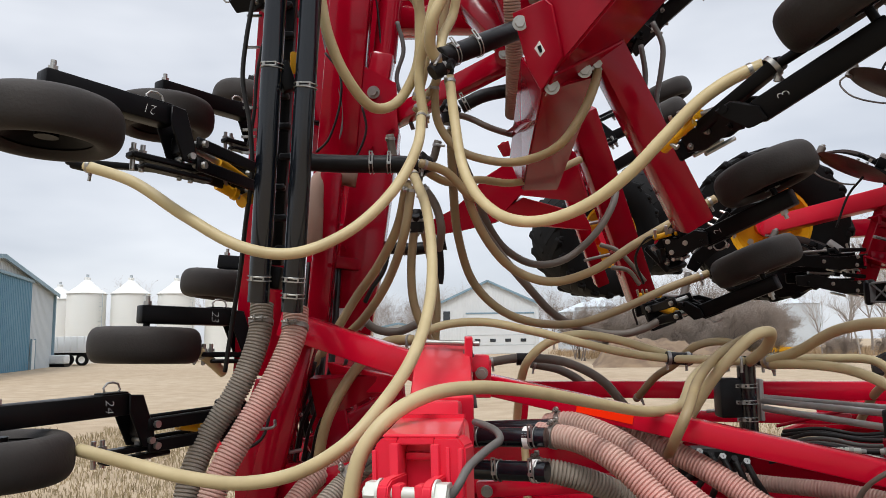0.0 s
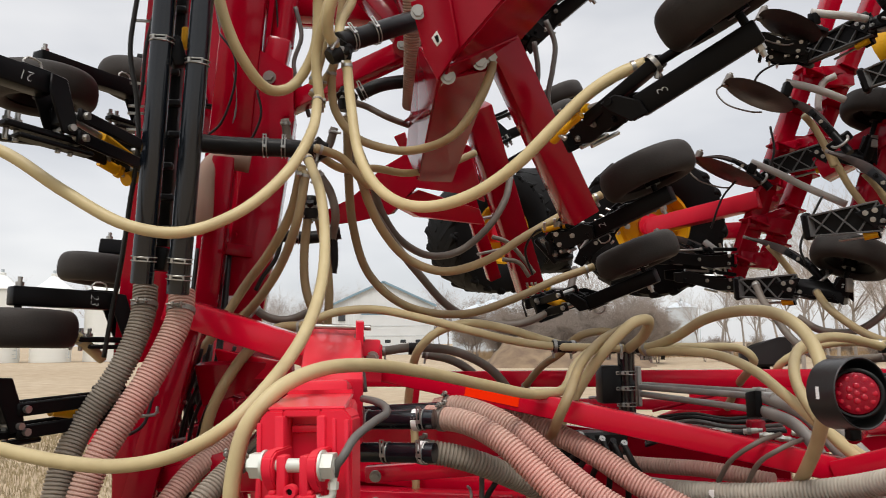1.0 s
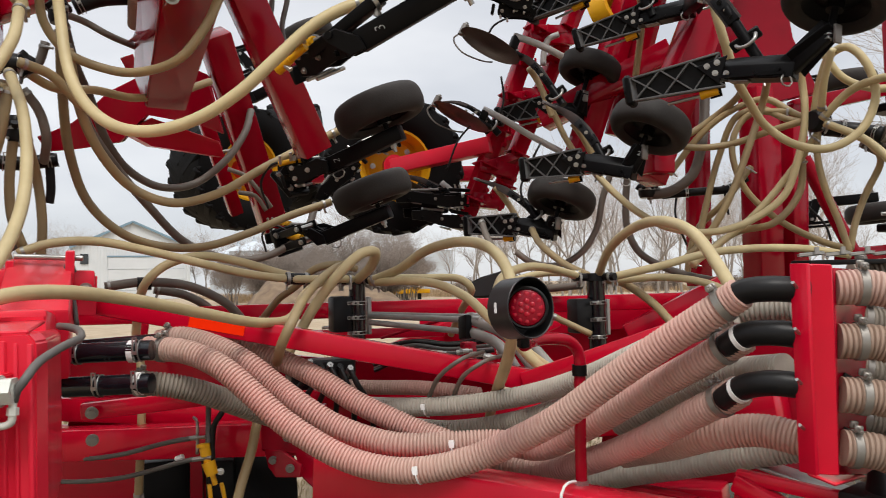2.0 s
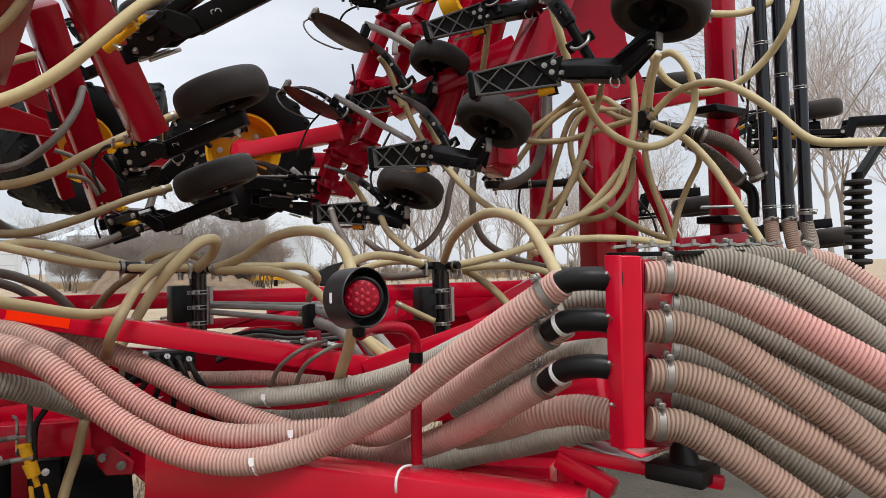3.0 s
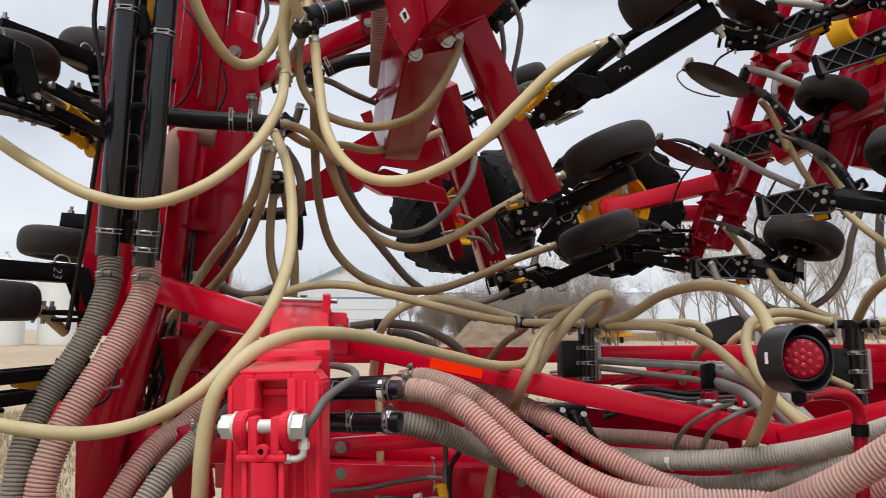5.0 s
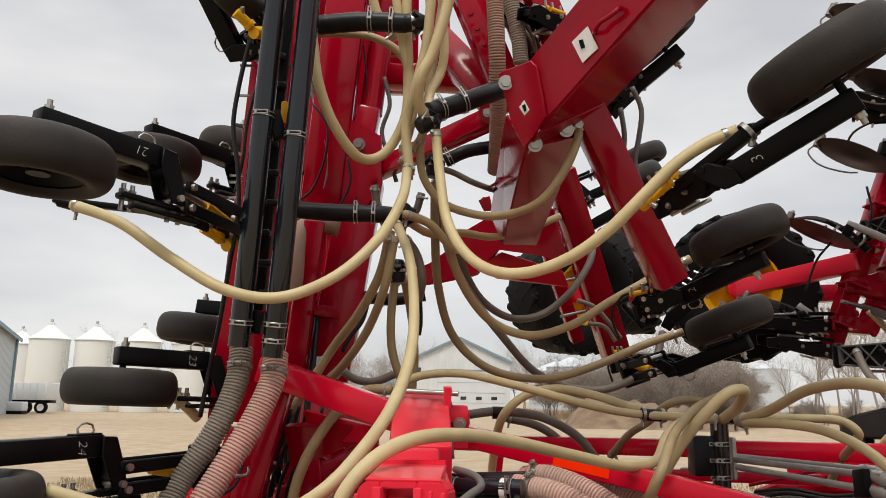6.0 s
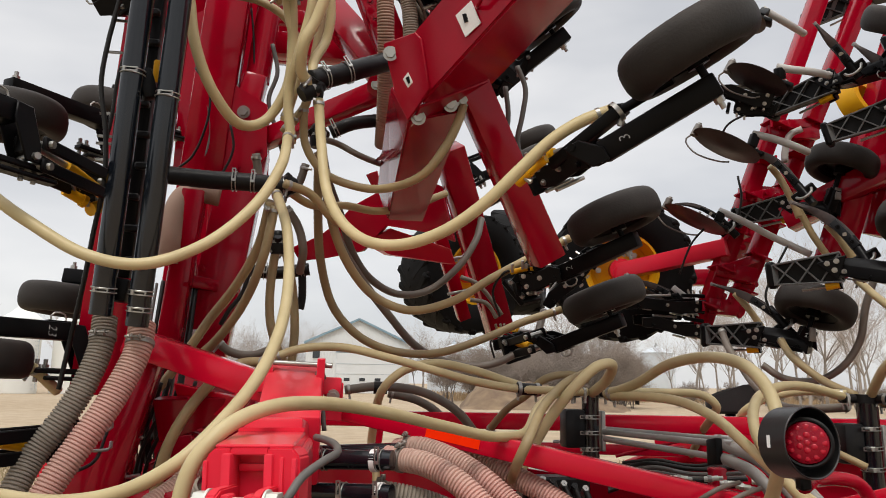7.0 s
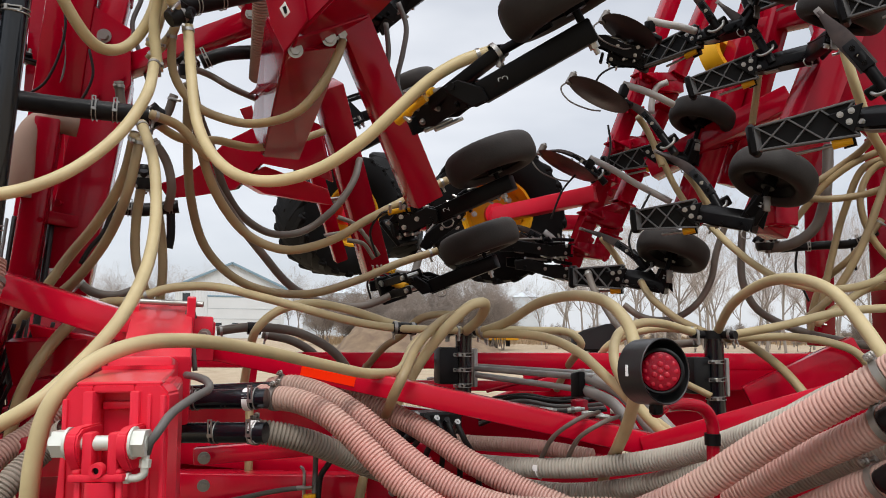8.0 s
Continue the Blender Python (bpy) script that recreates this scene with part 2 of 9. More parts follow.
def lathe_bm(profile, m, segs=32, bm=None):
    """Turns (radius, height) pairs round the local z axis of m."""
    bm = bm or bmesh.new()
    rings = []
    for r, z in profile:
        rings.append([bm.verts.new(m @ Vector((r * math.cos(a), r * math.sin(a), z))) for a in (2 * math.pi * k / segs for k in range(segs))])
    for a, b in zip(rings, rings[1:]):
        for k in range(segs):
            bm.faces.new((a[k], a[(k + 1) % segs], b[(k + 1) % segs], b[k]))
    return bm


def plate_bm(corners, thick, bm=None, bevel=0.003):
    """A plate with the given outline, thickened to both sides."""
    bm = bm or bmesh.new()
    pts = [V(c) for c in corners]
    nrm = Vector((0, 0, 0))
    for a, b in zip(pts, pts[1:] + pts[:1]):
        nrm += a.cross(b)
    nrm.normalize()
    lo = [bm.verts.new(p - nrm * thick / 2) for p in pts]
    hi = [bm.verts.new(p + nrm * thick / 2) for p in pts]
    k = len(pts)
    faces = [bm.faces.new(lo[::-1]), bm.faces.new(hi)]
    faces += [bm.faces.new((lo[i], lo[(i + 1) % k], hi[(i + 1) % k], hi[i])) for i in range(k)]
    if bevel:
        bmesh.ops.bevel(bm, geom=list({e for f in faces for e in f.edges}), offset=bevel, segments=1, affect="EDGES")
    return bm


def curve_points(points, step):
    """A smooth line through the points (centripetal Catmull-Rom), cut to even steps."""
    p = [V(q) for q in points]
    p = [p[0] * 2 - p[1]] + p + [p[-1] * 2 - p[-2]]
    dense = []
    for a, b, c, d in zip(p, p[1:], p[2:], p[3:]):
        t1 = max((b - a).length, 1e-6) ** 0.5
        t2 = t1 + max((c - b).length, 1e-6) ** 0.5
        t3 = t2 + max((d - c).length, 1e-6) ** 0.5
        for k in range(24):
            t = t1 + (t2 - t1) * k / 24
            a1 = a * ((t1 - t) / t1) + b * (t / t1)
            a2 = b * ((t2 - t) / (t2 - t1)) + c * ((t - t1) / (t2 - t1))
            a3 = c * ((t3 - t) / (t3 - t2)) + d * ((t - t2) / (t3 - t2))
            b1 = a1 * ((t2 - t) / t2) + a2 * (t / t2)
            b2 = a2 * ((t3 - t) / (t3 - t1)) + a3 * ((t - t1) / (t3 - t1))
            dense.append(b1 * ((t2 - t) / (t2 - t1)) + b2 * ((t - t1) / (t2 - t1)))
    dense.append(p[-2])
    out, left = [dense[0].copy()], step
    for a, b in zip(dense, dense[1:]):
        seg = (b - a).length
        at = 0.0
        while seg - at >= left:
            at += left
            out.append(a + (b - a) * (at / seg))
            left = step
        left -= seg - at
    if (out[-1] - dense[-1]).length > step * 0.3:
        out.append(dense[-1])
    return out


def sweep(name, points, r, mat, segs=10, step=0.022, rib=0.0, origin=None, taper=1.0):
    """A round tube along a smooth line; rib > 0 gives the spacing of its corrugations."""
    line = curve_points(points, rib / 4 if rib else step)
    base = V(origin) if origin is not None else line[0].copy()
    verts, faces = [], []
    tang = [(line[min(k + 1, len(line) - 1)] - line[max(k - 1, 0)]).normalized() for k in range(len(line))]
    side = tang[0].orthogonal().normalized()
    prof = (1.0, 1 + 0.0006 / r, 1.0, 1 - 0.0058 / r) if rib else (1.0,)
    for k, (c, t) in enumerate(zip(line, tang)):
        side = (side - t * side.dot(t)).normalized()
        other = t.cross(side)
        rr = r * prof[k % len(prof)] * (1 + (taper - 1) * k / len(line))
        for s in range(segs):
            a = 2 * math.pi * s / segs
            verts.append(c + (side * math.cos(a) + other * math.sin(a)) * rr - base)
    for k in range(len(line) - 1):
        for s in range(segs):
            faces.append((k * segs + s, k * segs + (s + 1) % segs, (k + 1) * segs + (s + 1) % segs, (k + 1) * segs + s))
    faces.append(tuple(range(segs))[::-1])
    faces.append(tuple((len(line) - 1) * segs + s for s in range(segs)))
    me = bpy.data.meshes.new(name)
    me.from_pydata(verts, [], faces)
    me.materials.append(mat)
    me.shade_smooth()
    if rib:
        me.set_sharp_from_angle(angle=radians(50))
    ob = new(name, me)
    ob.location = base
    return ob


def tube_part(name, points, r, mat, parent, label="", segs=8, step=0.02, rib=0.0):
    ob = sweep(name, points, r, mat, segs, step, rib, origin=(0, 0, 0))
    ob.parent = parent
    base = parent.matrix_basis.copy()
    if parent.parent:
        base = parent.parent.matrix_basis @ parent.matrix_parent_inverse @ base
    ob.matrix_parent_inverse = base.inverted()
    if label:
        ob["label"] = label
    return ob


def band_bm(c, axis, r, width, bm=None, screw=True):
    """A worm-drive hose clamp round c."""
    m, _ = basis(c, V(c) + V(axis))
    m = m @ Matrix.Rotation(radians(90), 4, "Y")
    bm = lathe_bm([(r - 0.001, -width / 2), (r + 0.0025, -width / 2), (r + 0.0025, width / 2), (r - 0.001, width / 2)], m, 24, bm)
    if screw:
        add_box(bm, m @ Matrix.Translation((r * 0.7, r * 0.85, 0)), (0.03, 0.012, width * 0.9), 0.002)
        cyl_bm(m @ Vector((r * 0.7 + 0.015, r * 0.85, 0)), m @ Vector((r * 0.7 + 0.032, r * 0.85, 0)), 0.006, segs=6, bm=bm)
    return bm


def hose(points, r=0.019, mat=None, label="cream rubber seed hose hanging in a loose loop", clamps=(0.012,)):
    ob = sweep("seed_hose", points, r, mat or HOSE, 12, 0.02)
    tagged(ob, label, "hose", "seed hoses")
    line = curve_points(points, 0.02)
    for k in clamps:
        i = max(1, min(len(line) - 2, int(k * (len(line) - 1))))
        part("hose_clamp", band_bm(line[i], line[i + 1] - line[i - 1], r, 0.012), STEEL, ob, "steel worm-drive hose clamp")
    return ob


def ribbed(points, r=0.039, mat=None, label="dusty pink ribbed air hose", clamps=(), tags=()):
    ob = sweep("air_hose", points, r, mat or RIB_PINK, 16, rib=0.0118)
    tagged(ob, label, "hose", "ribbed air hoses")
    line = curve_points(points, 0.0118)
    for k in clamps:
        i = max(1, min(len(line) - 2, int(k * (len(line) - 1))))
        ax = (line[i + 1] - line[i - 1]).normalized()
        clamp = part("hose_clamp", band_bm(line[i], ax, r + 0.001, 0.017, screw=False), CLAMP, ob, "steel T-bolt hose clamp")
        top = (Vector((0, -0.25, 1)) - ax * ax.dot(Vector((0, -0.25, 1)))).normalized()
        side, c = ax.cross(top), line[i] + top * (r + 0.011)
        for s in (-0.014, 0.014):
            part("lug", add_box(bmesh.new(), basis(c + side * s, c + side * (s + 1), top)[0], (0.008, 0.018, 0.018), 0.003), CLAMP, clamp)
        part("t_bolt", cyl_bm(c - side * 0.03, c + side * 0.036, 0.0035, segs=8), CLAMP, clamp)
        part("nut", cyl_bm(c + side * 0.02, c + side * 0.028, 0.007, segs=6), CLAMP, clamp)
    for k in tags:
        i = max(1, min(len(line) - 2, int(k * (len(line) - 1))))
        ax = (line[i + 1] - line[i - 1]).normalized()
        to = Vector((0.05, 0, 1.55)) - line[i]
        to = (to - ax * ax.dot(to)).normalized()
        arc = [line[i] + (to * math.cos(a) + ax.cross(to) * math.sin(a)) * (r + 0.0015) for a in (-0.25, 0.0, 0.35, 0.7)]
        tag = part("tag", plate_bm([arc[0] - ax * 0.008, arc[0] + ax * 0.008, arc[1] + ax * 0.009 + to * 0.003, arc[2] + ax * 0.007, arc[2] - ax * 0.007, arc[1] - ax * 0.009 + to * 0.003], 0.003, bevel=0), TAG, ob, "white clip-on marking tag")
        tube_part("tag_strap", [line[i] + (to * math.cos(a) + ax.cross(to) * math.sin(a)) * (r + 0.001) for a in (0.2, 0.7, 1.2, 1.7)], 0.003, TAG, tag)
    return ob


def bolt_bm(c, axis, r=0.012, h=0.01, bm=None):
    """A hexagon head on a washer."""
    c, a = V(c), V(axis).normalized()
    bm = cyl_bm(c - a * 0.002, c + a * 0.003, r * 1.45, segs=20, bm=bm)
    return cyl_bm(c + a * 0.003, c + a * (0.003 + h), r, r * 0.94, segs=6, bm=bm)


def u_bolt_bm(c, axis, r, wire=0.004, bm=None):
    """A wire clamp of two turns round a pipe, with its tongue."""
    bm = bm or bmesh.new()
    a = V(axis).normalized()
    wire *= 0.55
    ring = [(r + wire + wire * math.cos(t), wire * math.sin(t)) for t in (2 * math.pi * k / 6 for k in range(7))]
    for off in (-0.007, 0.007):
        m, _ = basis(V(c) + a * off, V(c) + a * (off + 1))
        lathe_bm(ring, m @ Matrix.Rotation(radians(90), 4, "Y"), 24, bm)
    # the narrow hairpin that closes the clamp, turned to face the camera
    out = Vector((-0.35, -1, 0))
    out = (out - a * out.dot(a)).normalized()
    side = a.cross(out)
    o = V(c) + out * (r + wire * 2.2)
    for s in (-0.0055, 0.0055):
        beam_bm(o - side * 0.042 + a * s, o + side * 0.006 + a * s, wire * 1.8, wire * 1.8, a, 0.0, bm)
    beam_bm(o - side * 0.042 - a * 0.007, o - side * 0.042 + a * 0.007, wire * 1.8, wire * 1.8, out, 0.0, bm)
    add_box(bm, basis(o + side * 0.004, o + side * 0.004 + side, a)[0], (0.010, 0.008, 0.016), 0.0)
    return bm

# ---- ground ----
def ground_material():
    m = bpy.data.materials.new("gravel_yard")
    m.use_nodes = True
    n, l = m.node_tree.nodes, m.node_tree.links
    b = n["Principled BSDF"]
    co = n.new("ShaderNodeTexCoord")
    big = n.new("ShaderNodeTexNoise")
    big.inputs["Scale"].default_value, big.inputs["Detail"].default_value = 0.11, 6.0
    mid = n.new("ShaderNodeTexNoise")
    mid.inputs["Scale"].default_value, mid.inputs["Detail"].default_value = 1.6, 8.0
    fine = n.new("ShaderNodeTexNoise")
    fine.inputs["Scale"].default_value, fine.inputs["Detail"].default_value = 28.0, 6.0
    for t in (big, mid, fine):
        l.new(co.outputs["Object"], t.inputs["Vector"])
    r1 = n.new("ShaderNodeValToRGB")
    r1.color_ramp.elements[0].position, r1.color_ramp.elements[0].color = 0.35, (0.40, 0.305, 0.20, 1)
    r1.color_ramp.elements[1].position, r1.color_ramp.elements[1].color = 0.7, (0.47, 0.375, 0.262, 1)
    l.new(big.outputs["Fac"], r1.inputs[0])
    r2 = n.new("ShaderNodeValToRGB")
    r2.color_ramp.elements[0].position, r2.color_ramp.elements[0].color = 0.3, (0.66, 0.62, 0.56, 1)
    r2.color_ramp.elements[1].position, r2.color_ramp.elements[1].color = 0.7, (1.0, 1.0, 1.0, 1)
    l.new(mid.outputs["Fac"], r2.inputs[0])
    mx = n.new("ShaderNodeMix")
    mx.data_type, mx.blend_type = "RGBA", "MULTIPLY"
    mx.inputs[0].default_value = 0.75
    l.new(r1.outputs[0], mx.inputs[6])
    l.new(r2.outputs[0], mx.inputs[7])
    # the machine's shade put into the ground colour, to dim light bounced from below
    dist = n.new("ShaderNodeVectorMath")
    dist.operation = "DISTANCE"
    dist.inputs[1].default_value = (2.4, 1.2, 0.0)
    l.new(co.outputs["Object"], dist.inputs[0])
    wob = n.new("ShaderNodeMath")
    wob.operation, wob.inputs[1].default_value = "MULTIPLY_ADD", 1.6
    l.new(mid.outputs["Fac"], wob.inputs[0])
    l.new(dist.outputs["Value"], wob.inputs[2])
    machine_shade = n.new("ShaderNodeMapRange")
    machine_shade.inputs[1].default_value, machine_shade.inputs[2].default_value = 4.2, 5.4
    l.new(wob.outputs[0], machine_shade.inputs[0])
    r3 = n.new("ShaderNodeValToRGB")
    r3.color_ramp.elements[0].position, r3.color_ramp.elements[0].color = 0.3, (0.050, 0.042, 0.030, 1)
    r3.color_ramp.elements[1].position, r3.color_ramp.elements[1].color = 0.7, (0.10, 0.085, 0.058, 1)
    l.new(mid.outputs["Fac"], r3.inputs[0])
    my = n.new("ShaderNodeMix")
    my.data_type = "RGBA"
    l.new(machine_shade.outputs[0], my.inputs[0])
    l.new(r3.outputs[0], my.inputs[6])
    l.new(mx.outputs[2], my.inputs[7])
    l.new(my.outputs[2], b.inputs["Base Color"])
    b.inputs["Roughness"].default_value = 0.95
    bp = n.new("ShaderNodeBump")
    bp.inputs["Strength"].default_value, bp.inputs["Distance"].default_value = 0.6, 0.03
    l.new(fine.outputs["Fac"], bp.inputs["Height"])
    l.new(bp.outputs[0], b.inputs["Normal"])
    return m


bm = bmesh.new()
bmesh.ops.create_grid(bm, x_segments=120, y_segments=120, size=1.0)
for v in bm.verts:
    u, w = v.co.x, v.co.y
    v.co.x, v.co.y = 900 * u * abs(u) ** 1.6, 900 * w * abs(w) ** 1.6
    far = v.co.length
    v.co.z = 0.02 * noise.noise(Vector((v.co.x * 0.7, v.co.y * 0.7, 0))) + 0.12 * min(1, far / 60) * noise.noise(Vector((v.co.x * 0.05, v.co.y * 0.05, 3)))
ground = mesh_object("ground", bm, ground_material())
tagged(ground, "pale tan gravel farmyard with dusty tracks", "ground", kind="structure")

# dry grass near the drill, and along the trees
GRASS = material("dry_grass", (0.37, 0.295, 0.17), 0.9, second=(0.24, 0.19, 0.105), scale=2.0, amount=0.9)
STRAW = material("dry_weeds", (0.40, 0.29, 0.17), 0.9, second=(0.27, 0.18, 0.10), scale=1.0, amount=0.9)


def grass_patch(x0, x1, y0, y1, count, h, mat, label, seed):
    rng = random.Random(seed)
    verts, faces = [], []
    for _ in range(count):
        x, y = rng.uniform(x0, x1), rng.uniform(y0, y1)
        if noise.noise(Vector((x * 0.5, y * 0.5, seed))) < -0.22:
            continue
        hh, a = h * rng.uniform(0.5, 1.3), rng.uniform(0, 6.28)
        w = 0.004 + h * 0.03
        dx, dy, lean = math.cos(a) * w, math.sin(a) * w, rng.uniform(0.1, 0.8) * hh
        b = rng.uniform(0, 6.28)
        lx, ly = math.cos(b) * lean, math.sin(b) * lean
        k = len(verts)
        verts += [(x - dx, y - dy, -0.02), (x + dx, y + dy, -0.02), (x + lx * 0.4 + dx * 0.7, y + ly * 0.4 + dy * 0.7, hh * 0.65),
                  (x + lx * 0.4 - dx * 0.7, y + ly * 0.4 - dy * 0.7, hh * 0.65), (x + lx, y + ly, hh)]
        faces += [(k, k + 1, k + 2, k + 3), (k + 3, k + 2, k + 4)]
    me = bpy.data.meshes.new("grass")
    me.from_pydata(verts, [], faces)
    me.materials.append(mat)
    tagged(new("grass", me), label, "grass", kind="stuff")


grass_patch(-9, 2.5, 4.5, 15, 42000, 0.075, GRASS, "short dry yellow grass at the edge of the yard", 3)
grass_patch(2.5, 14, 3.5, 15, 22000, 0.09, GRASS, "short dry yellow grass under the folded drill", 5)
grass_patch(12, 75, 66, 92, 26000, 0.65, STRAW, "tall dead weeds along the tree line", 7)

# ---- far buildings ----
SIDING = material("white_steel_siding", (0.66, 0.68, 0.68), 0.45, second=(0.58, 0.60, 0.60), scale=0.6)
SHED_WALL = material("pale_grey_siding", (0.50, 0.54, 0.56), 0.45, second=(0.47, 0.51, 0.53), scale=0.25)
BLUE = material("blue_steel_door", (0.085, 0.21, 0.30), 0.5, second=(0.07, 0.18, 0.26), scale=0.5)
TRIM = material("blue_grey_trim", (0.20, 0.30, 0.36), 0.5, second=(0.16, 0.25, 0.3), scale=0.5)
ROOF = material("grey_steel_roof", (0.42, 0.46, 0.48), 0.4, second=(0.36, 0.4, 0.42), scale=0.5)
BIN = material("white_bin_steel", (0.76, 0.76, 0.72), 0.4, second=(0.68, 0.68, 0.63), scale=0.2)
GALV = material("galvanised_bin", (0.56, 0.60, 0.63), 0.45, 0.1, second=(0.48, 0.52, 0.55), scale=0.4)
DARKGLASS = material("dark_window", (0.03, 0.035, 0.04), 0.15, second=(0.05, 0.055, 0.06), scale=2)


def siding_bm(m, length, height, pitch=0.3, top=None):
    """A ribbed sheet-metal wall in the local xz plane; top(x) gives its upper edge."""
    bm = bmesh.new()
    n = max(2, int(length / pitch))
    for k in range(n):
        x0, x1 = k * length / n, (k + 1) * length / n
        h0, h1 = (top(x0), top(x1)) if top else (height, height)
        w = (x1 - x0)
        xs = [(x0, 0, h0), (x0 + w * 0.78, 0, h0 + (h1 - h0) * 0.78), (x0 + w * 0.84, -0.03, h0 + (h1 - h0) * 0.84), (x0 + w * 0.94, -0.03, h0 + (h1 - h0) * 0.94), (x1, 0, h1)]
        for (a, ya, ha), (b, yb, hb) in zip(xs, xs[1:]):
            vs = [bm.verts.new(m @ Vector(c)) for c in ((a, ya, 0), (b, yb, 0), (b, yb, hb), (a, ya, ha))]
            bm.faces.new(vs)
    return bm


def frame_at(corner, along):
    x = (V(along) - V(corner))
    x.z = 0
    x.normalize()
    z = Vector((0, 0, 1))
    y = z.cross(x)
    m = Matrix((x, y, z)).transposed().to_4x4()
    m.translation = (corner[0], corner[1], 0)
    return m


def farm_building(name, corner, along, width, depth, eave, rise, wall_mat, label, trim_mat):
    """A gabled steel building: the gable wall runs from corner, seen from outside, its depth goes back."""
    m = frame_at(corner, along)
    b = thing(name, corner, label, "building")
    gable = lambda x: eave + rise * (1 - abs(x - width / 2) / (width / 2))
    part("front_wall", siding_bm(m, width, eave, 0.35, gable), wall_mat, b, smooth=False)
    side = m @ Matrix.Translation((width, 0, 0)) @ Matrix.Rotation(radians(90), 4, "Z")
    part("side_wall", siding_bm(side, depth, eave, 0.35), wall_mat, b, smooth=False)
    side2 = m @ Matrix.Translation((0, depth, 0)) @ Matrix.Rotation(radians(-90), 4, "Z")
    part("side_wall", siding_bm(side2, depth, eave, 0.35), wall_mat, b, smooth=False)
    part("back_wall", siding_bm(m @ Matrix.Translation((width, depth, 0)) @ Matrix.Rotation(radians(180), 4, "Z"), width, eave, 0.35, gable), wall_mat, b, smooth=False)
    for s in (0, 1):
        e = (-0.3 if s == 0 else width + 0.3)
        ez = eave - 0.3 * rise / (width / 2)
        q = [m @ Vector(c) for c in ((e, -0.3, ez + 0.08), (width / 2, -0.3, eave + rise + 0.08), (width / 2, depth + 0.3, eave + rise + 0.08), (e, depth + 0.3, ez + 0.08))]
        part("roof", plate_bm(q, 0.12, bevel=0), ROOF, b, smooth=False)
        bm = beam_bm(m @ Vector((e, -0.36, ez)), m @ Vector((width / 2, -0.36, eave + rise)), 0.08, 0.28, bevel=0)
        part("fascia", bm, trim_mat, b)
    return b, m


shed_m = frame_at((-27.719, 47.384, 0.062), (-31.279, 60.456, 0.084))
shed_w = (V((-31.279, 60.456, 0.084)) - V((-27.719, 47.384, 0.062))).length + 16.0
shed, shed_m = farm_building("farm_shed", shed_m @ Vector((-16.0, 0, 0)), (-31.279, 60.456, 0.084), shed_w, 22, 5.65, 1.5, SHED_WALL, "pale grey steel farm shed with a blue sliding door", TRIM)
door = part("sliding_door", siding_bm(shed_m @ Matrix.Translation((shed_w - 17.3, -0.12, 0)), 10.0, 6.1, 0.4), BLUE, shed, "tall blue corrugated sliding door", smooth=False)
part("door_track", beam_bm(shed_m @ Vector((shed_w - 17.5, -0.2, 6.2)), shed_m @ Vector((shed_w - 7.1, -0.2, 6.2)), 0.14, 0.2), TRIM, shed)
part("walk_door", add_box(bmesh.new(), shed_m @ Matrix.Translation((shed_w - 6.2, -0.12, 1.05)), (0.95, 0.08, 2.1), 0.02), SIDING, shed, "white walk-in door")
for off in (-0.53, 0.53):
    part("door_jamb", add_box(bmesh.new(), shed_m @ Matrix.Translation((shed_w - 6.2 + off, -0.13, 1.07)), (0.10, 0.12, 2.16), 0.0), TRIM, shed)
part("corner_trim", add_box(bmesh.new(), shed_m @ Matrix.Translation((shed_w, -0.05, 2.85)), (0.25, 0.25, 5.7), 0.0), TRIM, shed)

hall, hall_m = farm_building("machine_hall", (-1.41, 100.57, 0), (11.95, 100.57, 0), 13.4, 24, 6.5, 3.05, SIDING, "white steel machine hall with a wide overhead door", TRIM)
part("overhead_door", add_box(bmesh.new(), hall_m @ Matrix.Translation((8.3, -0.1, 2.6)), (8.8, 0.1, 5.2), 0.03), SIDING, hall, "closed white overhead door")
for k in range(4):
    part("door_window", add_box(bmesh.new(), hall_m @ Matrix.Translation((5.3 + 2.0 * k, -0.17, 1.75)), (0.75, 0.06, 0.42), 0.02), DARKGLASS, hall, "small dark door window")
for k in range(3):
    part("door_seam", add_box(bmesh.new(), hall_m @ Matrix.Translation((8.3, -0.16, 1.15 + 1.3 * k)), (8.8, 0.04, 0.05), 0.0), ROOF, hall)
part("door_frame", beam_bm(hall_m @ Vector((3.8, -0.12, 5.3)), hall_m @ Vector((12.8, -0.12, 5.3)), 0.14, 0.2), TRIM, hall)
part("wall_window", add_box(bmesh.new(), hall_m @ Matrix.Translation((1.3, -0.1, 5.0)), (0.9, 0.1, 1.2), 0.02), DARKGLASS, hall)

annex, annex_m = farm_building("low_annex", ((-10.976, 112.652, 2.773)), ((-3.914, 112.669, 2.629)), 7.5, 10, 3.6, 0.8, SIDING, "low white steel outbuilding", TRIM)


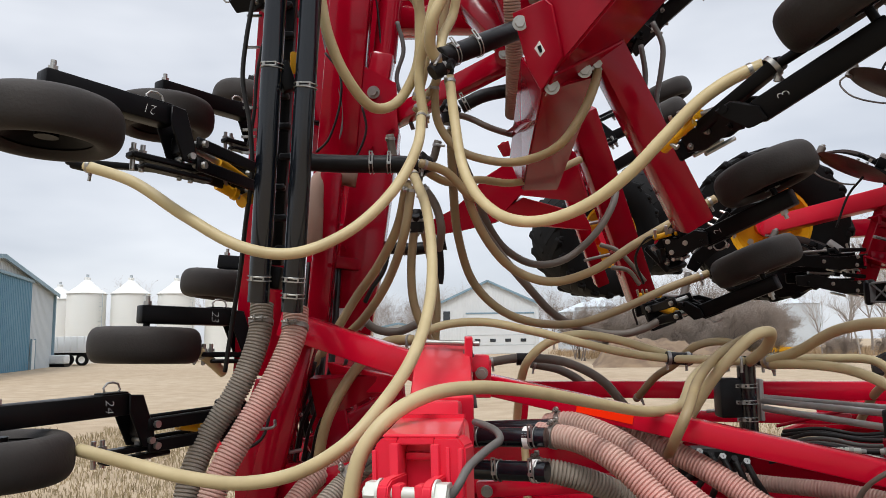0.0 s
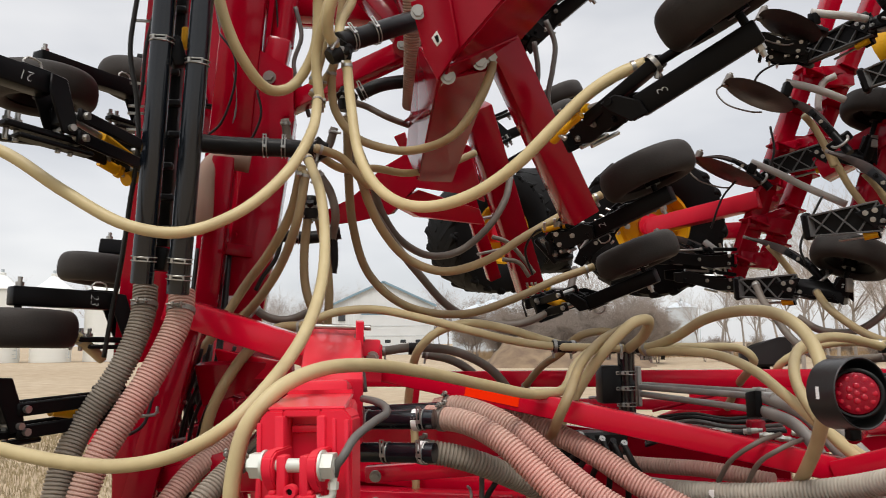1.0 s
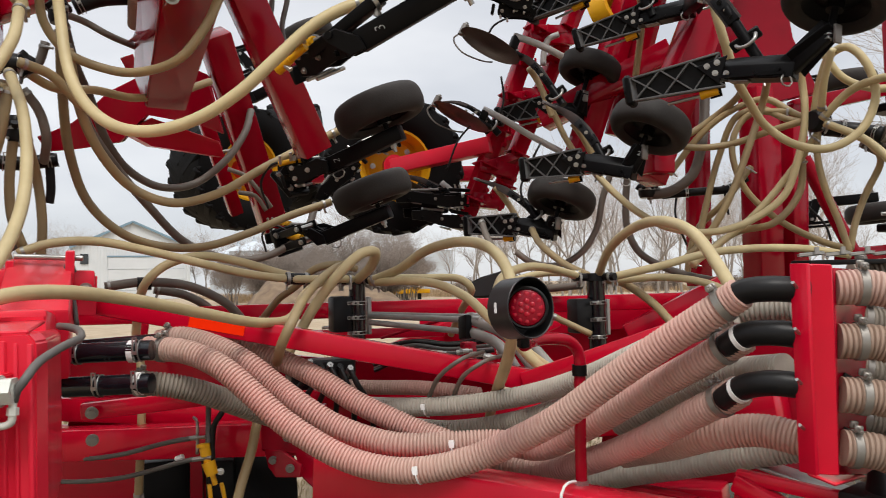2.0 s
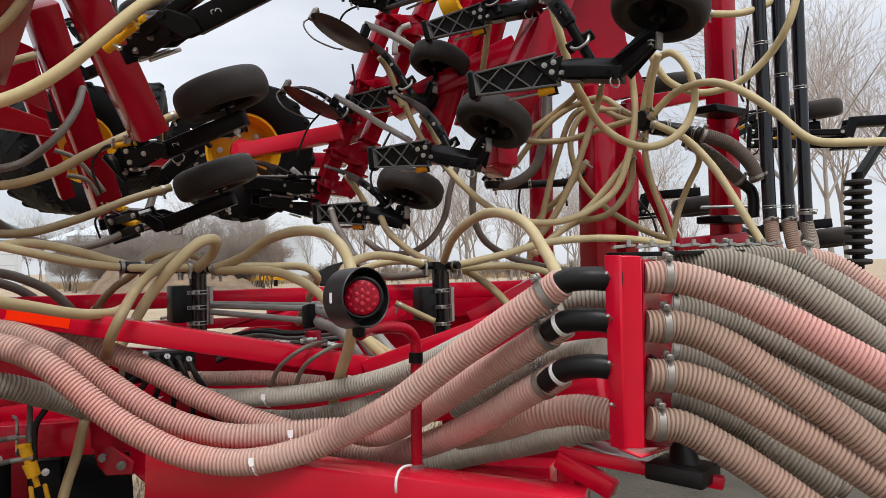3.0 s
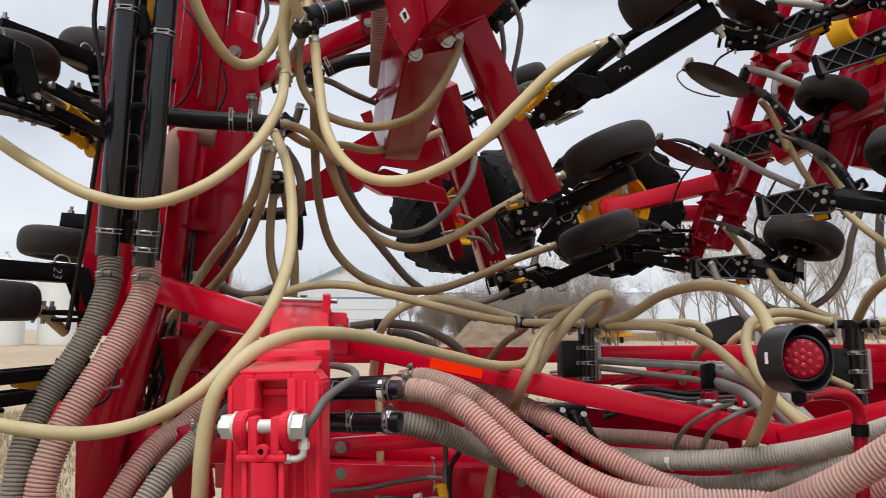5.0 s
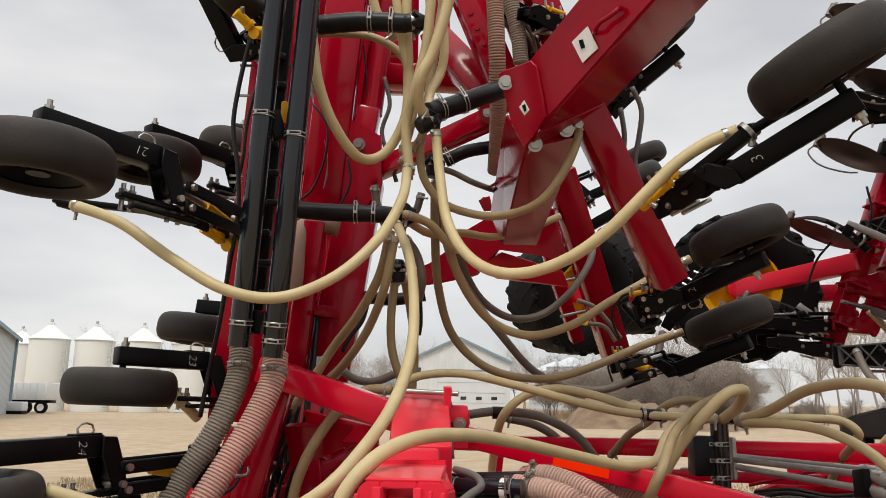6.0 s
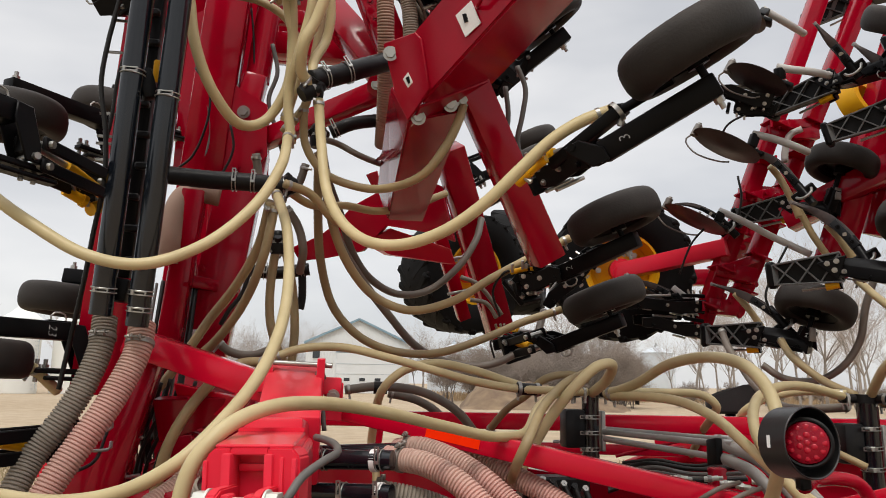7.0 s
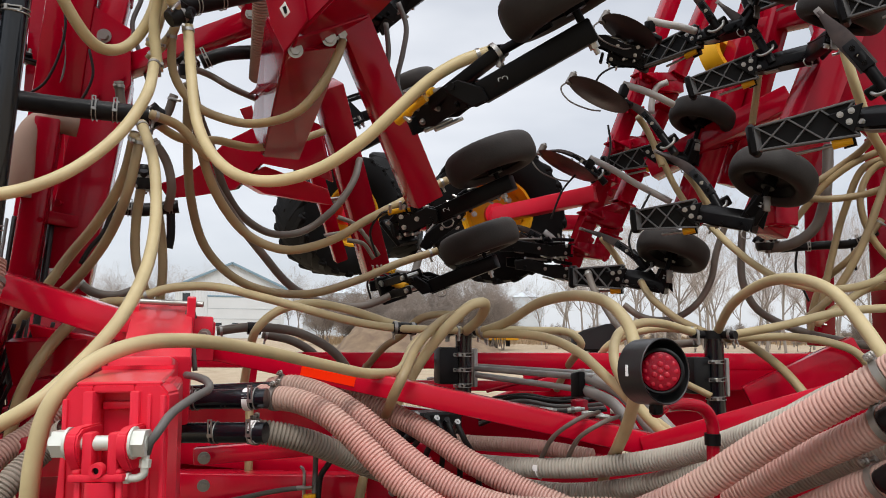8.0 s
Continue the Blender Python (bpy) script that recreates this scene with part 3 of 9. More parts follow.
def grain_bin(base, r, h, roof_h, mat, label, name="grain_bin"):
    b = thing(name, base, label, "grain bin", "grain bins")
    m = Matrix.Translation((base[0], base[1], 0))
    prof = []
    rows = int(h / 0.6)
    for k in range(rows):
        z = h * k / rows
        prof += [(r, z), (r + 0.025, z + h / rows * 0.5)]
    prof.append((r, h))
    part("bin_wall", lathe_bm(prof, m, 40), mat, b)
    part("bin_roof", lathe_bm([(r + 0.12, h - 0.05), (r + 0.12, h + 0.02), (r * 0.55, h + roof_h * 0.52), (0.28, h + roof_h), (0.28, h + roof_h + 0.25), (0.02, h + roof_h + 0.3)], m, 32), mat, b)
    part("bin_cap", cyl_bm(m @ Vector((0, 0, h + roof_h + 0.2)), m @ Vector((0, 0, h + roof_h + 0.55)), 0.14, segs=12), ROOF, b)
    a0 = radians(-25)
    bm = bmesh.new()
    for s in (-0.2, 0.2):
        c, q = math.cos(a0) * (r + 0.12), math.sin(a0) * (r + 0.12)
        beam_bm(m @ Vector((c + s, q, 0.4)), m @ Vector((c + s, q, h)), 0.05, 0.05, bevel=0, bm=bm)
    for k in range(int(h / 0.35)):
        beam_bm(m @ Vector((c - 0.2, q, 0.4 + 0.35 * k)), m @ Vector((c + 0.2, q, 0.4 + 0.35 * k)), 0.03, 0.03, bevel=0, bm=bm)
    part("bin_ladder", bm, ROOF, b)
    return b


for place in ((-34.274, 72.255, 2.368), (-30.527, 73.289, 2.293), (-26.444, 74.325, 2.211), (-40.932, 80.263, 2.510), (-22.478, 76.368, 2.133)):
    grain_bin(place, 1.72, 6.55, 1.3, BIN, "white steel grain bin with a conical roof")
grain_bin((16.563, 92.679, 1.367), 3.2, 5.0, 1.2, GALV, "blue-grey galvanised grain bin")
grain_bin((17.815, 89.377, 1.584), 2.8, 5.4, 1.2, GALV, "blue-grey galvanised grain bin")
grain_bin((58.275, 126.143, -0.546), 2.7, 7.2, 1.2, GALV, "large blue-grey galvanised grain bin")

# white grain trailer by the bins
TR0, TR1 = V((-35.818, 64.379, 0.787)), V((-29.740, 64.423, 0.664))
TR0.z = TR1.z = 0
trailer = thing("grain_trailer", TR0, "white grain trailer parked by the bins", "trailer")
part("trailer_box", beam_bm(TR0 + Vector((0, 0, 1.75)), TR1 + Vector((0, 0, 1.75)), 2.5, 1.35, bevel=0.05), SIDING, trailer)
part("chassis", beam_bm(TR0 + Vector((0, 0, 0.95)), TR1 + Vector((0, 0, 0.95)), 1.0, 0.22), BLACK, trailer)
for k in range(11):
    c = TR0.lerp(TR1, (k + 0.5) / 11)
    part("stake", add_box(bmesh.new(), Matrix.Translation(c + Vector((0, -1.27, 1.75))), (0.07, 0.06, 1.35), 0.0), SIDING, trailer)
for f in (0.52, 0.72, 0.92):
    c = TR0.lerp(TR1, f) + Vector((0, -1.0, 0.5))
    m = Matrix.Translation(c) @ Matrix.Rotation(radians(90), 4, "X")
    whl = part("trailer_wheel", lathe_bm([(0.28, -0.12), (0.5, -0.12), (0.52, 0), (0.5, 0.12), (0.28, 0.12)], m, 24), TYRE, trailer)
    part("rim", lathe_bm([(0.0, 0.06), (0.2, 0.08), (0.29, 0.12)], m, 20), WHITE, whl)
tank = thing("fuel_box", (-30.696, 60.434, 0.293), "small white tank on the gravel by the shed", "tank")
tank_at = V((-30.700, 60.461, 0.072))
part("tank_body", add_box(bmesh.new(), Matrix.Translation((tank_at.x, tank_at.y, 0.6)), (1.4, 0.9, 0.7), 0.1, 3), SIDING, tank)
part("skid", add_box(bmesh.new(), Matrix.Translation((tank_at.x, tank_at.y, 0.13)), (1.4, 0.9, 0.24), 0.02), BLACK, tank)

# low bank of earth in front of the brushwood
bm = bmesh.new()
grid = {}
for i in range(41):
    for j in range(11):
        a = radians(10.6 + 12.4 * i / 40)
        f = i / 40
        r = 45 + 8.5 * j / 10
        top = (2.1 - 1.2 * f) * math.sin(math.pi * min(1, f * 5 + 0.001) / 2) * math.sin(math.pi * min(1, (1 - f) * 4) / 2)
        rise = math.sin(math.pi * min(1, j / 5) / 2) if j < 6 else math.cos(math.pi * (j - 5) / 10)
        bump = 0.12 * math.sin(i * 1.7 + j) + 0.09 * math.sin(i * 0.63 + j * 1.9)
        grid[i, j] = bm.verts.new((r * math.sin(a), r * math.cos(a), -0.05 + max(0, top + bump) * rise))
for i in range(40):
    for j in range(10):
        bm.faces.new((grid[i, j], grid[i + 1, j], grid[i + 1, j + 1], grid[i, j + 1]))
bmesh.ops.recalc_face_normals(bm, faces=bm.faces)
BANK = material("bank_soil", (0.13, 0.082, 0.050), 0.9, second=(0.23, 0.16, 0.095), scale=1.2, amount=1.0, bump=0.6, bump_scale=8)
tagged(mesh_object("earth_bank", bm, BANK), "low bank of brown earth and dead weeds", "bank", kind="structure")

# yellow implement out in the weeds
yel_at = V((24.85, 59.0, 0.634))
yel = thing("yellow_implement", (yel_at.x, yel_at.y, 0), "yellow farm implement standing in the dry weeds", "implement")
part("deck", add_box(bmesh.new(), Matrix.Translation((yel_at.x, yel_at.y, 0.75)), (3.0, 0.9, 0.36), 0.06, 2), YELLOW, yel)
part("guard", add_box(bmesh.new(), Matrix.Translation((yel_at.x + 0.3, yel_at.y, 1.0)), (0.9, 0.6, 0.2), 0.06, 2), YELLOW, yel)
for dx in (-0.7, 0.7):
    part("leg", add_box(bmesh.new(), Matrix.Translation((yel_at.x + dx, yel_at.y, 0.32)), (0.12, 0.6, 0.64), 0.01), BLACK, yel)

# ---- bare trees ----
BARK = material("grey_brown_bark", (0.20, 0.165, 0.14), 0.9, second=(0.13, 0.105, 0.09), scale=2.0, bump=0.3, bump_scale=30)
BARK_PALE = material("pale_aspen_bark", (0.33, 0.29, 0.25), 0.9, second=(0.22, 0.19, 0.165), scale=2.0, bump=0.3, bump_scale=30)
TWIG = material("bare_twigs", (0.30, 0.245, 0.205), 0.9, second=(0.22, 0.18, 0.15), scale=1.0)

# distance haze put into the twig colour of the thin trees
TWIG_HAZE = material("hazed_bare_twigs", (0.46, 0.40, 0.36), 0.9, second=(0.36, 0.31, 0.27), scale=1.0)


def limb(verts, faces, p, q, r0, r1, sides):
    d = (q - p).normalized()
    a = d.orthogonal().normalized()
    b = d.cross(a)
    k = len(verts)
    for c, r in ((p, r0), (q, r1)):
        for s in range(sides):
            t = 2 * math.pi * s / sides
            verts.append(c + (a * math.cos(t) + b * math.sin(t)) * r)
    for s in range(sides):
        faces.append((k + s, k + (s + 1) % sides, k + sides + (s + 1) % sides, k + sides + s))


def bare_tree_meshes(height, seed, spread, stems=1, deepest=4):
    """A trunk and limbs, and a crown of fine twigs, as two meshes."""
    rng = random.Random(seed)
    tv, tf, cv, cf = [], [], [], []

    def grow(p, d, length, r, level):
        steps = 4 if level == 0 else 3
        for k in range(steps):
            d = (d + Vector((rng.uniform(-1, 1), rng.uniform(-1, 1), rng.uniform(-0.3, 0.6))) * (0.10 if level == 0 else 0.22)).normalized()
            q = p + d * (length / steps)
            rr = r * (1 - 0.62 * (k + 1) / steps)
            r0 = r * (1 - 0.62 * k / steps)
            if level < 2:
                limb(tv, tf, p, q, r0, rr, 6 if level == 0 else 5)
            else:
                limb(cv, cf, p, q, max(r0, 0.008), max(rr, 0.006), 3)
            if level < deepest and (level > 0 or k >= 1):
                for _ in range(3 if level < 2 else 2 if level < 3 else 1):
                    a = rng.uniform(0, 6.28)
                    side = d.orthogonal().normalized()
                    side = side * math.cos(a) + d.cross(side) * math.sin(a)
                    nd = (d * rng.uniform(0.5, 0.9) + side * spread + Vector((0, 0, 0.18))).normalized()
                    grow(q, nd, length * rng.uniform(0.42, 0.62), rr * 0.62, level + 1)
            p = q

    for s in range(stems):
        lean = Vector((rng.uniform(-0.25, 0.25), rng.uniform(-0.2, 0.2), 1)) if stems > 1 else Vector((rng.uniform(-0.06, 0.06), rng.uniform(-0.06, 0.06), 1))
        grow(Vector((rng.uniform(-0.3, 0.3), rng.uniform(-0.3, 0.3), -0.1)) * (stems > 1), lean.normalized(), height * 0.72 * (rng.uniform(0.7, 1) if stems > 1 else 1), height * 0.014, 0)
    out = []
    for name, vs, fs, mt in (("trunk", tv, tf, BARK), ("crown", cv, cf, TWIG)):
        me = bpy.data.meshes.new(name)
        me.from_pydata(vs, [], fs)
        me.materials.append(mt)
        me.shade_smooth()
        out.append(me)
    return out


TREES = [bare_tree_meshes(9.5, 11 + k, 0.55 + 0.1 * (k % 3)) for k in range(4)]
THIN = [bare_tree_meshes(10.5, 51 + k, 0.5 + 0.1 * k, 1, 3) for k in range(3)]
BUSHES = [bare_tree_meshes(4.6, 31 + k, 0.8, 3) for k in range(3)]
for tall in TREES[:2] + THIN:
    tall[0].materials[0] = BARK_PALE
for tall in THIN:
    tall[1].materials[0] = TWIG_HAZE


def bare_tree(kind_meshes, x, y, size, turn, name, label):
    t = thing(name, (x, y, 0), label, "tree", "bare trees")
    t.rotation_euler = (0, 0, turn)
    t.scale = (size, size, size * 1.05)
    for me, nm in zip(kind_meshes, ("trunk", "crown")):
        c = new(nm, me)
        c.parent = t
    return t


rng = random.Random(42)
BIN_GAP = (radians(23.0), radians(25.9))  # the stretch where the big bin stands free
# the tree line: bearing in degrees to the right of straight ahead, distance
for k in range(40):
    bearing = radians(11.5 + 56 * k / 39 + rng.uniform(-0.8, 0.8))
    if BIN_GAP[0] < bearing < BIN_GAP[1]:
        continue
    dist = rng.uniform(62, 88) if bearing < radians(30) else rng.uniform(34, 60)
    # beyond 26 degrees heights fit set camera-view angles: even, a dip, then tall
    rise = 7.5 if bearing < radians(52) else 4.5 if bearing < radians(60.5) else 14.0
    size = rng.uniform(0.75, 1.15) * (0.46 if bearing < radians(26) else (1.5 + dist * math.tan(radians(rise))) / 11.0)
    bare_tree(THIN[k % 3] if bearing > radians(19) else TREES[k % 4], dist * math.sin(bearing), dist * math.cos(bearing), size, rng.uniform(0, 6.28), "tree", "leafless grey-brown tree in the shelter belt")
for k in range(28):
    bearing = radians(9.5 + 13 * k / 27 + rng.uniform(-0.8, 0.8))
    dist = rng.uniform(62, 84)
    bare_tree(BUSHES[k % 3], dist * math.sin(bearing), dist * math.cos(bearing), rng.uniform(0.55, 0.95), rng.uniform(0, 6.28), "shrub", "leafless brushwood at the foot of the trees")
for k in range(34):
    bearing = radians(16 + 36 * k / 33 + rng.uniform(-0.9, 0.9))
    dist = rng.uniform(58, 90)
    if BIN_GAP[0] < bearing < BIN_GAP[1]:
        continue
    bare_tree(THIN[k % 3], dist * math.sin(bearing), dist * math.cos(bearing), rng.uniform(0.5, 0.8), rng.uniform(0, 6.28), "tree", "leafless pale-stemmed tree in the shelter belt")
for k in range(20):
    bearing = radians(15 + 11 * k / 19 + rng.uniform(-0.5, 0.5))
    dist = rng.uniform(54, 66)
    size = 0.43 * rng.uniform(0.75, 1.15)
    if BIN_GAP[0] < bearing < BIN_GAP[1]:
        continue
    bare_tree(TREES[k % 4], dist * math.sin(bearing), dist * math.cos(bearing), size, rng.uniform(0, 6.28), "tree", "leafless grey-brown tree in the shelter belt")
for k in range(44):
    bearing = radians(12 + 14 * k / 43 + rng.uniform(-0.5, 0.5))
    dist = rng.uniform(51, 58)
    if BIN_GAP[0] < bearing < BIN_GAP[1]:
        continue
    bare_tree(BUSHES[k % 3], dist * math.sin(bearing), dist * math.cos(bearing), rng.uniform(0.4, 0.75), rng.uniform(0, 6.28), "shrub", "leafless brushwood at the foot of the trees")
for k in range(44):
    bearing = radians(26 + 34 * k / 43 + rng.uniform(-0.5, 0.5))
    dist = rng.uniform(54, 74)
    bare_tree(BUSHES[k % 3], dist * math.sin(bearing), dist * math.cos(bearing), rng.uniform(0.26, 0.48), rng.uniform(0, 6.28), "shrub", "leafless brushwood at the foot of the trees")
for k in range(34):
    bearing = radians(-7 + 18 * k / 33 + rng.uniform(-0.3, 0.3))
    dist = rng.uniform(128, 150)
    bare_tree(TREES[k % 4], dist * math.sin(bearing), dist * math.cos(bearing), rng.uniform(0.52, 0.78), rng.uniform(0, 6.28), "tree", "leafless tree in the hazy wood behind the hall")
for k in range(16):
    bearing = radians(-24 + 32 * k / 15 + rng.uniform(-0.7, 0.7))
    dist = rng.uniform(115, 140)
    bare_tree(THIN[k % 3], dist * math.sin(bearing), dist * math.cos(bearing), rng.uniform(0.7, 1.0), rng.uniform(0, 6.28), "tree", "leafless tree far behind the bins")

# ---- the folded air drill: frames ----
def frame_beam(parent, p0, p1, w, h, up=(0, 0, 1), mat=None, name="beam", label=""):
    # draw frame, rail and drawbar take the lighter copy of the red
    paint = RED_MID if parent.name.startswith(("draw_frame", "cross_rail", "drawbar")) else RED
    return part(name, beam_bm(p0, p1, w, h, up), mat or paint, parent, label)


def bolts(parent, spots, axis, r=0.014, mat=None):
    for c in spots:
        part("bolt", bolt_bm(c, axis, r), mat or STEEL, parent, "zinc-plated bolt head")


TO_CAM = (-0.1, -1, -0.15)

# left folded wing: mast, gusset, ram and links
lw = thing("folded_wing", (-0.656, 3.156, 1.525), "glossy red steel mast of the folded wing section", "implement frame")
frame_beam(lw, (-0.581, 3.042, 3.675), (-0.741, 3.213, 1.477), 0.21, 0.20, (0, 1, 0), name="mast")
frame_beam(lw, (-0.376, 3.633, 4.084), (-0.531, 3.830, 2.478), 0.20, 0.16, (0, 1, 0), name="inner_mast")
frame_beam(lw, (-0.316, 3.848, 2.688), (-0.465, 3.829, 1.614), 0.21, 0.16, (0, 1, 0), name="lower_mast")
frame_beam(lw, (-0.526, 3.639, 2.407), (-0.605, 3.645, 1.564), 0.10, 0.12, (0, 1, 0), name="side_tube")
part("gusset", plate_bm([(-0.607, 3.758, 2.784), (-0.536, 3.710, 3.152), (-0.394, 3.724, 2.978), (-0.224, 3.734, 2.889), (-0.214, 3.764, 2.638), (-0.312, 3.782, 2.487), (-0.617, 3.790, 2.517)], 0.05), RED, lw)
part("cross_tie", beam_bm((-0.574, 3.691, 1.993), (-0.408, 3.783, 1.977), 0.05, 0.06), RED, lw)
part("cross_tie", beam_bm((-0.584, 3.665, 2.217), (-0.502, 3.659, 2.221), 0.05, 0.05), RED, lw)
frame_beam(lw, (-0.535, 3.077, 1.704), (-0.749, 3.090, 0.834), 0.11, 0.13, (0, 1, 0), name="lower_leg")
frame_beam(lw, (-0.699, 3.358, 1.520), (-0.671, 3.451, 0.742), 0.09, 0.1, (0, 1, 0), name="lower_leg")
frame_beam(lw, (-0.501, 3.648, 1.483), (-0.269, 3.675, 1.185), 0.07, 0.07, name="brace")
frame_beam(lw, (-0.614, 3.498, 1.140), (-0.239, 3.656, 1.344), 0.07, 0.08, name="brace")
# two added sheets, fitted to the camera's view, close sky gaps between mast tubes
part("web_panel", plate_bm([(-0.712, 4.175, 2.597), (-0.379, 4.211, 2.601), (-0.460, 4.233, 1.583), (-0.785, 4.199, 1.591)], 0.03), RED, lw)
part("mast_gap_sheet", plate_bm([(-0.688, 3.896, 4.260), (-0.236, 3.938, 4.281), (-0.357, 4.739, 2.073), (-0.763, 4.689, 2.073)], 0.03), RED, lw)
# black strip stands for the shaded gap between the posts
part("gap_strip", beam_bm((-0.615, 4.231, 2.470), (-0.590, 4.284, 1.605), 0.065, 0.05, (0, 1, 0), 0.006), BLACK, lw, "black strip for a dark gap, with hydraulic fittings")
# lighter red so that this post seems to catch light
frame_beam(lw, (-0.450, 4.018, 2.456), (-0.450, 4.079, 1.575), 0.13, 0.12, (0, 1, 0), name="tube", mat=RED_MID)
part("accumulator", cyl_bm((-0.596, 4.165, 2.164), (-0.598, 4.182, 2.054), 0.016, segs=16), ZINC, lw, "white-grey accumulator")
part("coupler", cyl_bm((-0.662, 4.160, 1.840), (-0.607, 4.144, 1.830), 0.018, segs=10), YELLOW, lw, "yellow hydraulic coupler")
part("coupler", cyl_bm((-0.589, 4.201, 1.753), (-0.579, 4.206, 1.690), 0.016, segs=10), PLASTIC, lw)
for k in range(6):
    c = V((-0.608, 4.177, 2.398)).lerp(V((-0.583, 4.235, 1.639)), k / 5)
    part("line_clip", beam_bm(c + Vector((-0.05, 0, 0)), c + Vector((0.05, 0, 0)), 0.012, 0.012), STEEL if k % 2 else BLACK, lw)
bolts(lw, [(-0.646, 4.139, 2.455), (-0.443, 4.135, 2.403), (-0.667, 4.173, 2.176), (-0.484, 4.144, 1.920), (-0.686, 4.112, 1.861)], TO_CAM, 0.013, RED)
part("web_panel", plate_bm([(-0.710, 4.107, 4.409), (-0.319, 4.098, 4.400), (-0.354, 4.200, 3.119), (-0.239, 4.173, 2.925), (-0.238, 4.208, 2.624), (-0.747, 4.224, 2.622)], 0.04), RED, lw)
part("pipe_channel", beam_bm((-0.513, 2.622, 3.251), (-0.601, 2.771, 1.878), 0.05, 0.05, (0, 1, 0), 0.006), BLACK, lw, "black channel between the pipes")
for k in range(9):
    c = V((-0.536, 2.637, 2.804)).lerp(V((-0.579, 2.724, 1.934)), k / 8)
    part("channel_clip", add_box(bmesh.new(), Matrix.Translation(c + Vector((0.012 * (k % 3 - 1), 0, 0))), (0.05, 0.03, 0.025), 0.006), PLASTIC, lw)
for y in (200, 238, 250, 277, 40, 95):
    c = V((-0.714, 2.902, 2.951)).lerp(V((-0.743, 2.943, 2.275)), y / 300)
    part("line_clip", beam_bm(c + Vector((-0.025, -0.06, 0)), c + Vector((0.03, -0.06, 0)), 0.005, 0.006), STEEL, lw)
part("label", add_box(bmesh.new(), Matrix.Translation((-0.489, 3.695, 1.743)), (0.07, 0.006, 0.04), 0.0), WHITE, lw, "white label")
for y in (722, 755):
    c = (-0.659, 2.894, 1.361) if y == 722 else (-0.659, 2.903, 1.293)
    tube_part("hook_bolt", [V(c) + Vector((-0.06, 0.0, -0.005)), V(c) + Vector((0.0, -0.03, -0.005)), V(c) + Vector((0.035, -0.02, 0.0)), V(c) + Vector((0.03, 0.02, 0.02))], 0.006, STEEL, lw, "bent steel hook bolt")
part("foot_panel", plate_bm([(-0.955, 4.307, 1.613), (-0.233, 4.037, 1.583), (-0.197, 3.997, 1.198), (-0.931, 4.276, 1.201)], 0.04), RED, lw)
bolts(lw, [(-0.507, 3.729, 2.730), (-0.255, 3.731, 2.659), (-0.514, 3.751, 2.547), (-0.356, 3.742, 2.566), (-0.480, 3.697, 2.053), (-0.529, 3.593, 1.961)], TO_CAM, 0.013, RED)
part("foot_gusset", plate_bm([(-0.532, 3.134, 1.462), (-0.181, 3.016, 1.479), (-0.176, 3.019, 1.445), (-0.362, 3.109, 1.351), (-0.507, 3.197, 1.299)], 0.05), RED, lw)
frame_beam(lw, (-0.682, 3.269, 1.579), (-0.683, 3.211, 1.045), 0.10, 0.12, (0, 1, 0), name="foot_post")
frame_beam(lw, (-0.768, 3.139, 1.313), (-0.756, 3.152, 0.760), 0.12, 0.12, (0, 1, 0), name="foot_block")
frame_beam(lw, (-0.634, 3.103, 1.035), (-0.225, 2.803, 1.167), 0.07, 0.07, name="foot_brace")
frame_beam(lw, (-0.520, 3.551, 1.286), (-0.438, 3.493, 0.756), 0.16, 0.12, (0, 1, 0), name="foot_post")
frame_beam(lw, (-0.906, 3.707, 1.381), (-0.222, 3.717, 1.166), 0.10, 0.12, name="foot_brace")
for y in (0, 1, 2):
    c = V((-0.676, 3.158, 1.312)) + Vector((0, 0, -0.14 * y))
    tube_part("step_bar", [c + Vector((-0.06, 0, 0)), c + Vector((-0.02, -0.06, 0.0)), c + Vector((0.06, -0.06, 0.0)), c + Vector((0.10, 0, 0))], 0.008, STEEL, lw)
ram = thing("wing_fold_ram", (-0.356, 3.923, 2.910), "red hydraulic fold cylinder pinned to the mast", "hydraulic cylinder")
part("barrel", cyl_bm((-0.173, 3.772, 4.175), (-0.291, 3.807, 3.037), 0.062, segs=28), RED, ram)
part("clevis", beam_bm((-0.292, 3.784, 3.058), (-0.344, 3.784, 2.804), 0.12, 0.13, (0, 1, 0), 0.02), RED, ram)
part("pin", bolt_bm((-0.336, 3.700, 2.836), TO_CAM, 0.022, 0.02), STEEL, ram, "steel pin with washer")
link = thing("fold_link", (-0.247, 3.842, 2.739), "red steel fold link between mast and boom", "implement frame")
part("link_bar", beam_bm((-0.262, 3.843, 2.733), (0.332, 3.372, 2.879), 0.08, 0.095), RED, link)
part("end_boss", cyl_bm((0.292, 3.294, 2.863), (0.309, 3.486, 2.937), 0.05), RED, link)
part("bolt", bolt_bm((0.284, 3.293, 2.866), TO_CAM, 0.016), STEEL, link)

# centre boom, its end plate and hanging arm
boom = thing("folded_boom", (0.380, 2.709, 2.638), "glossy red box-section boom with bolted end plate", "implement frame")
BOOM_END = [V(c) for c in ((0.300, 2.656, 2.719), (0.401, 2.607, 2.524), (0.685, 2.884, 2.686), (0.585, 2.932, 2.880))]
BOOM_WAY = Vector((0.485, -0.756, 0.439))
bm = bmesh.new()
for c in BOOM_END + [c + BOOM_WAY * 1.7 for c in BOOM_END]:
    bm.verts.new(c)
bmesh.ops.convex_hull(bm, input=bm.verts)
bmesh.ops.dissolve_limit(bm, angle_limit=radians(4), verts=bm.verts, edges=bm.edges)
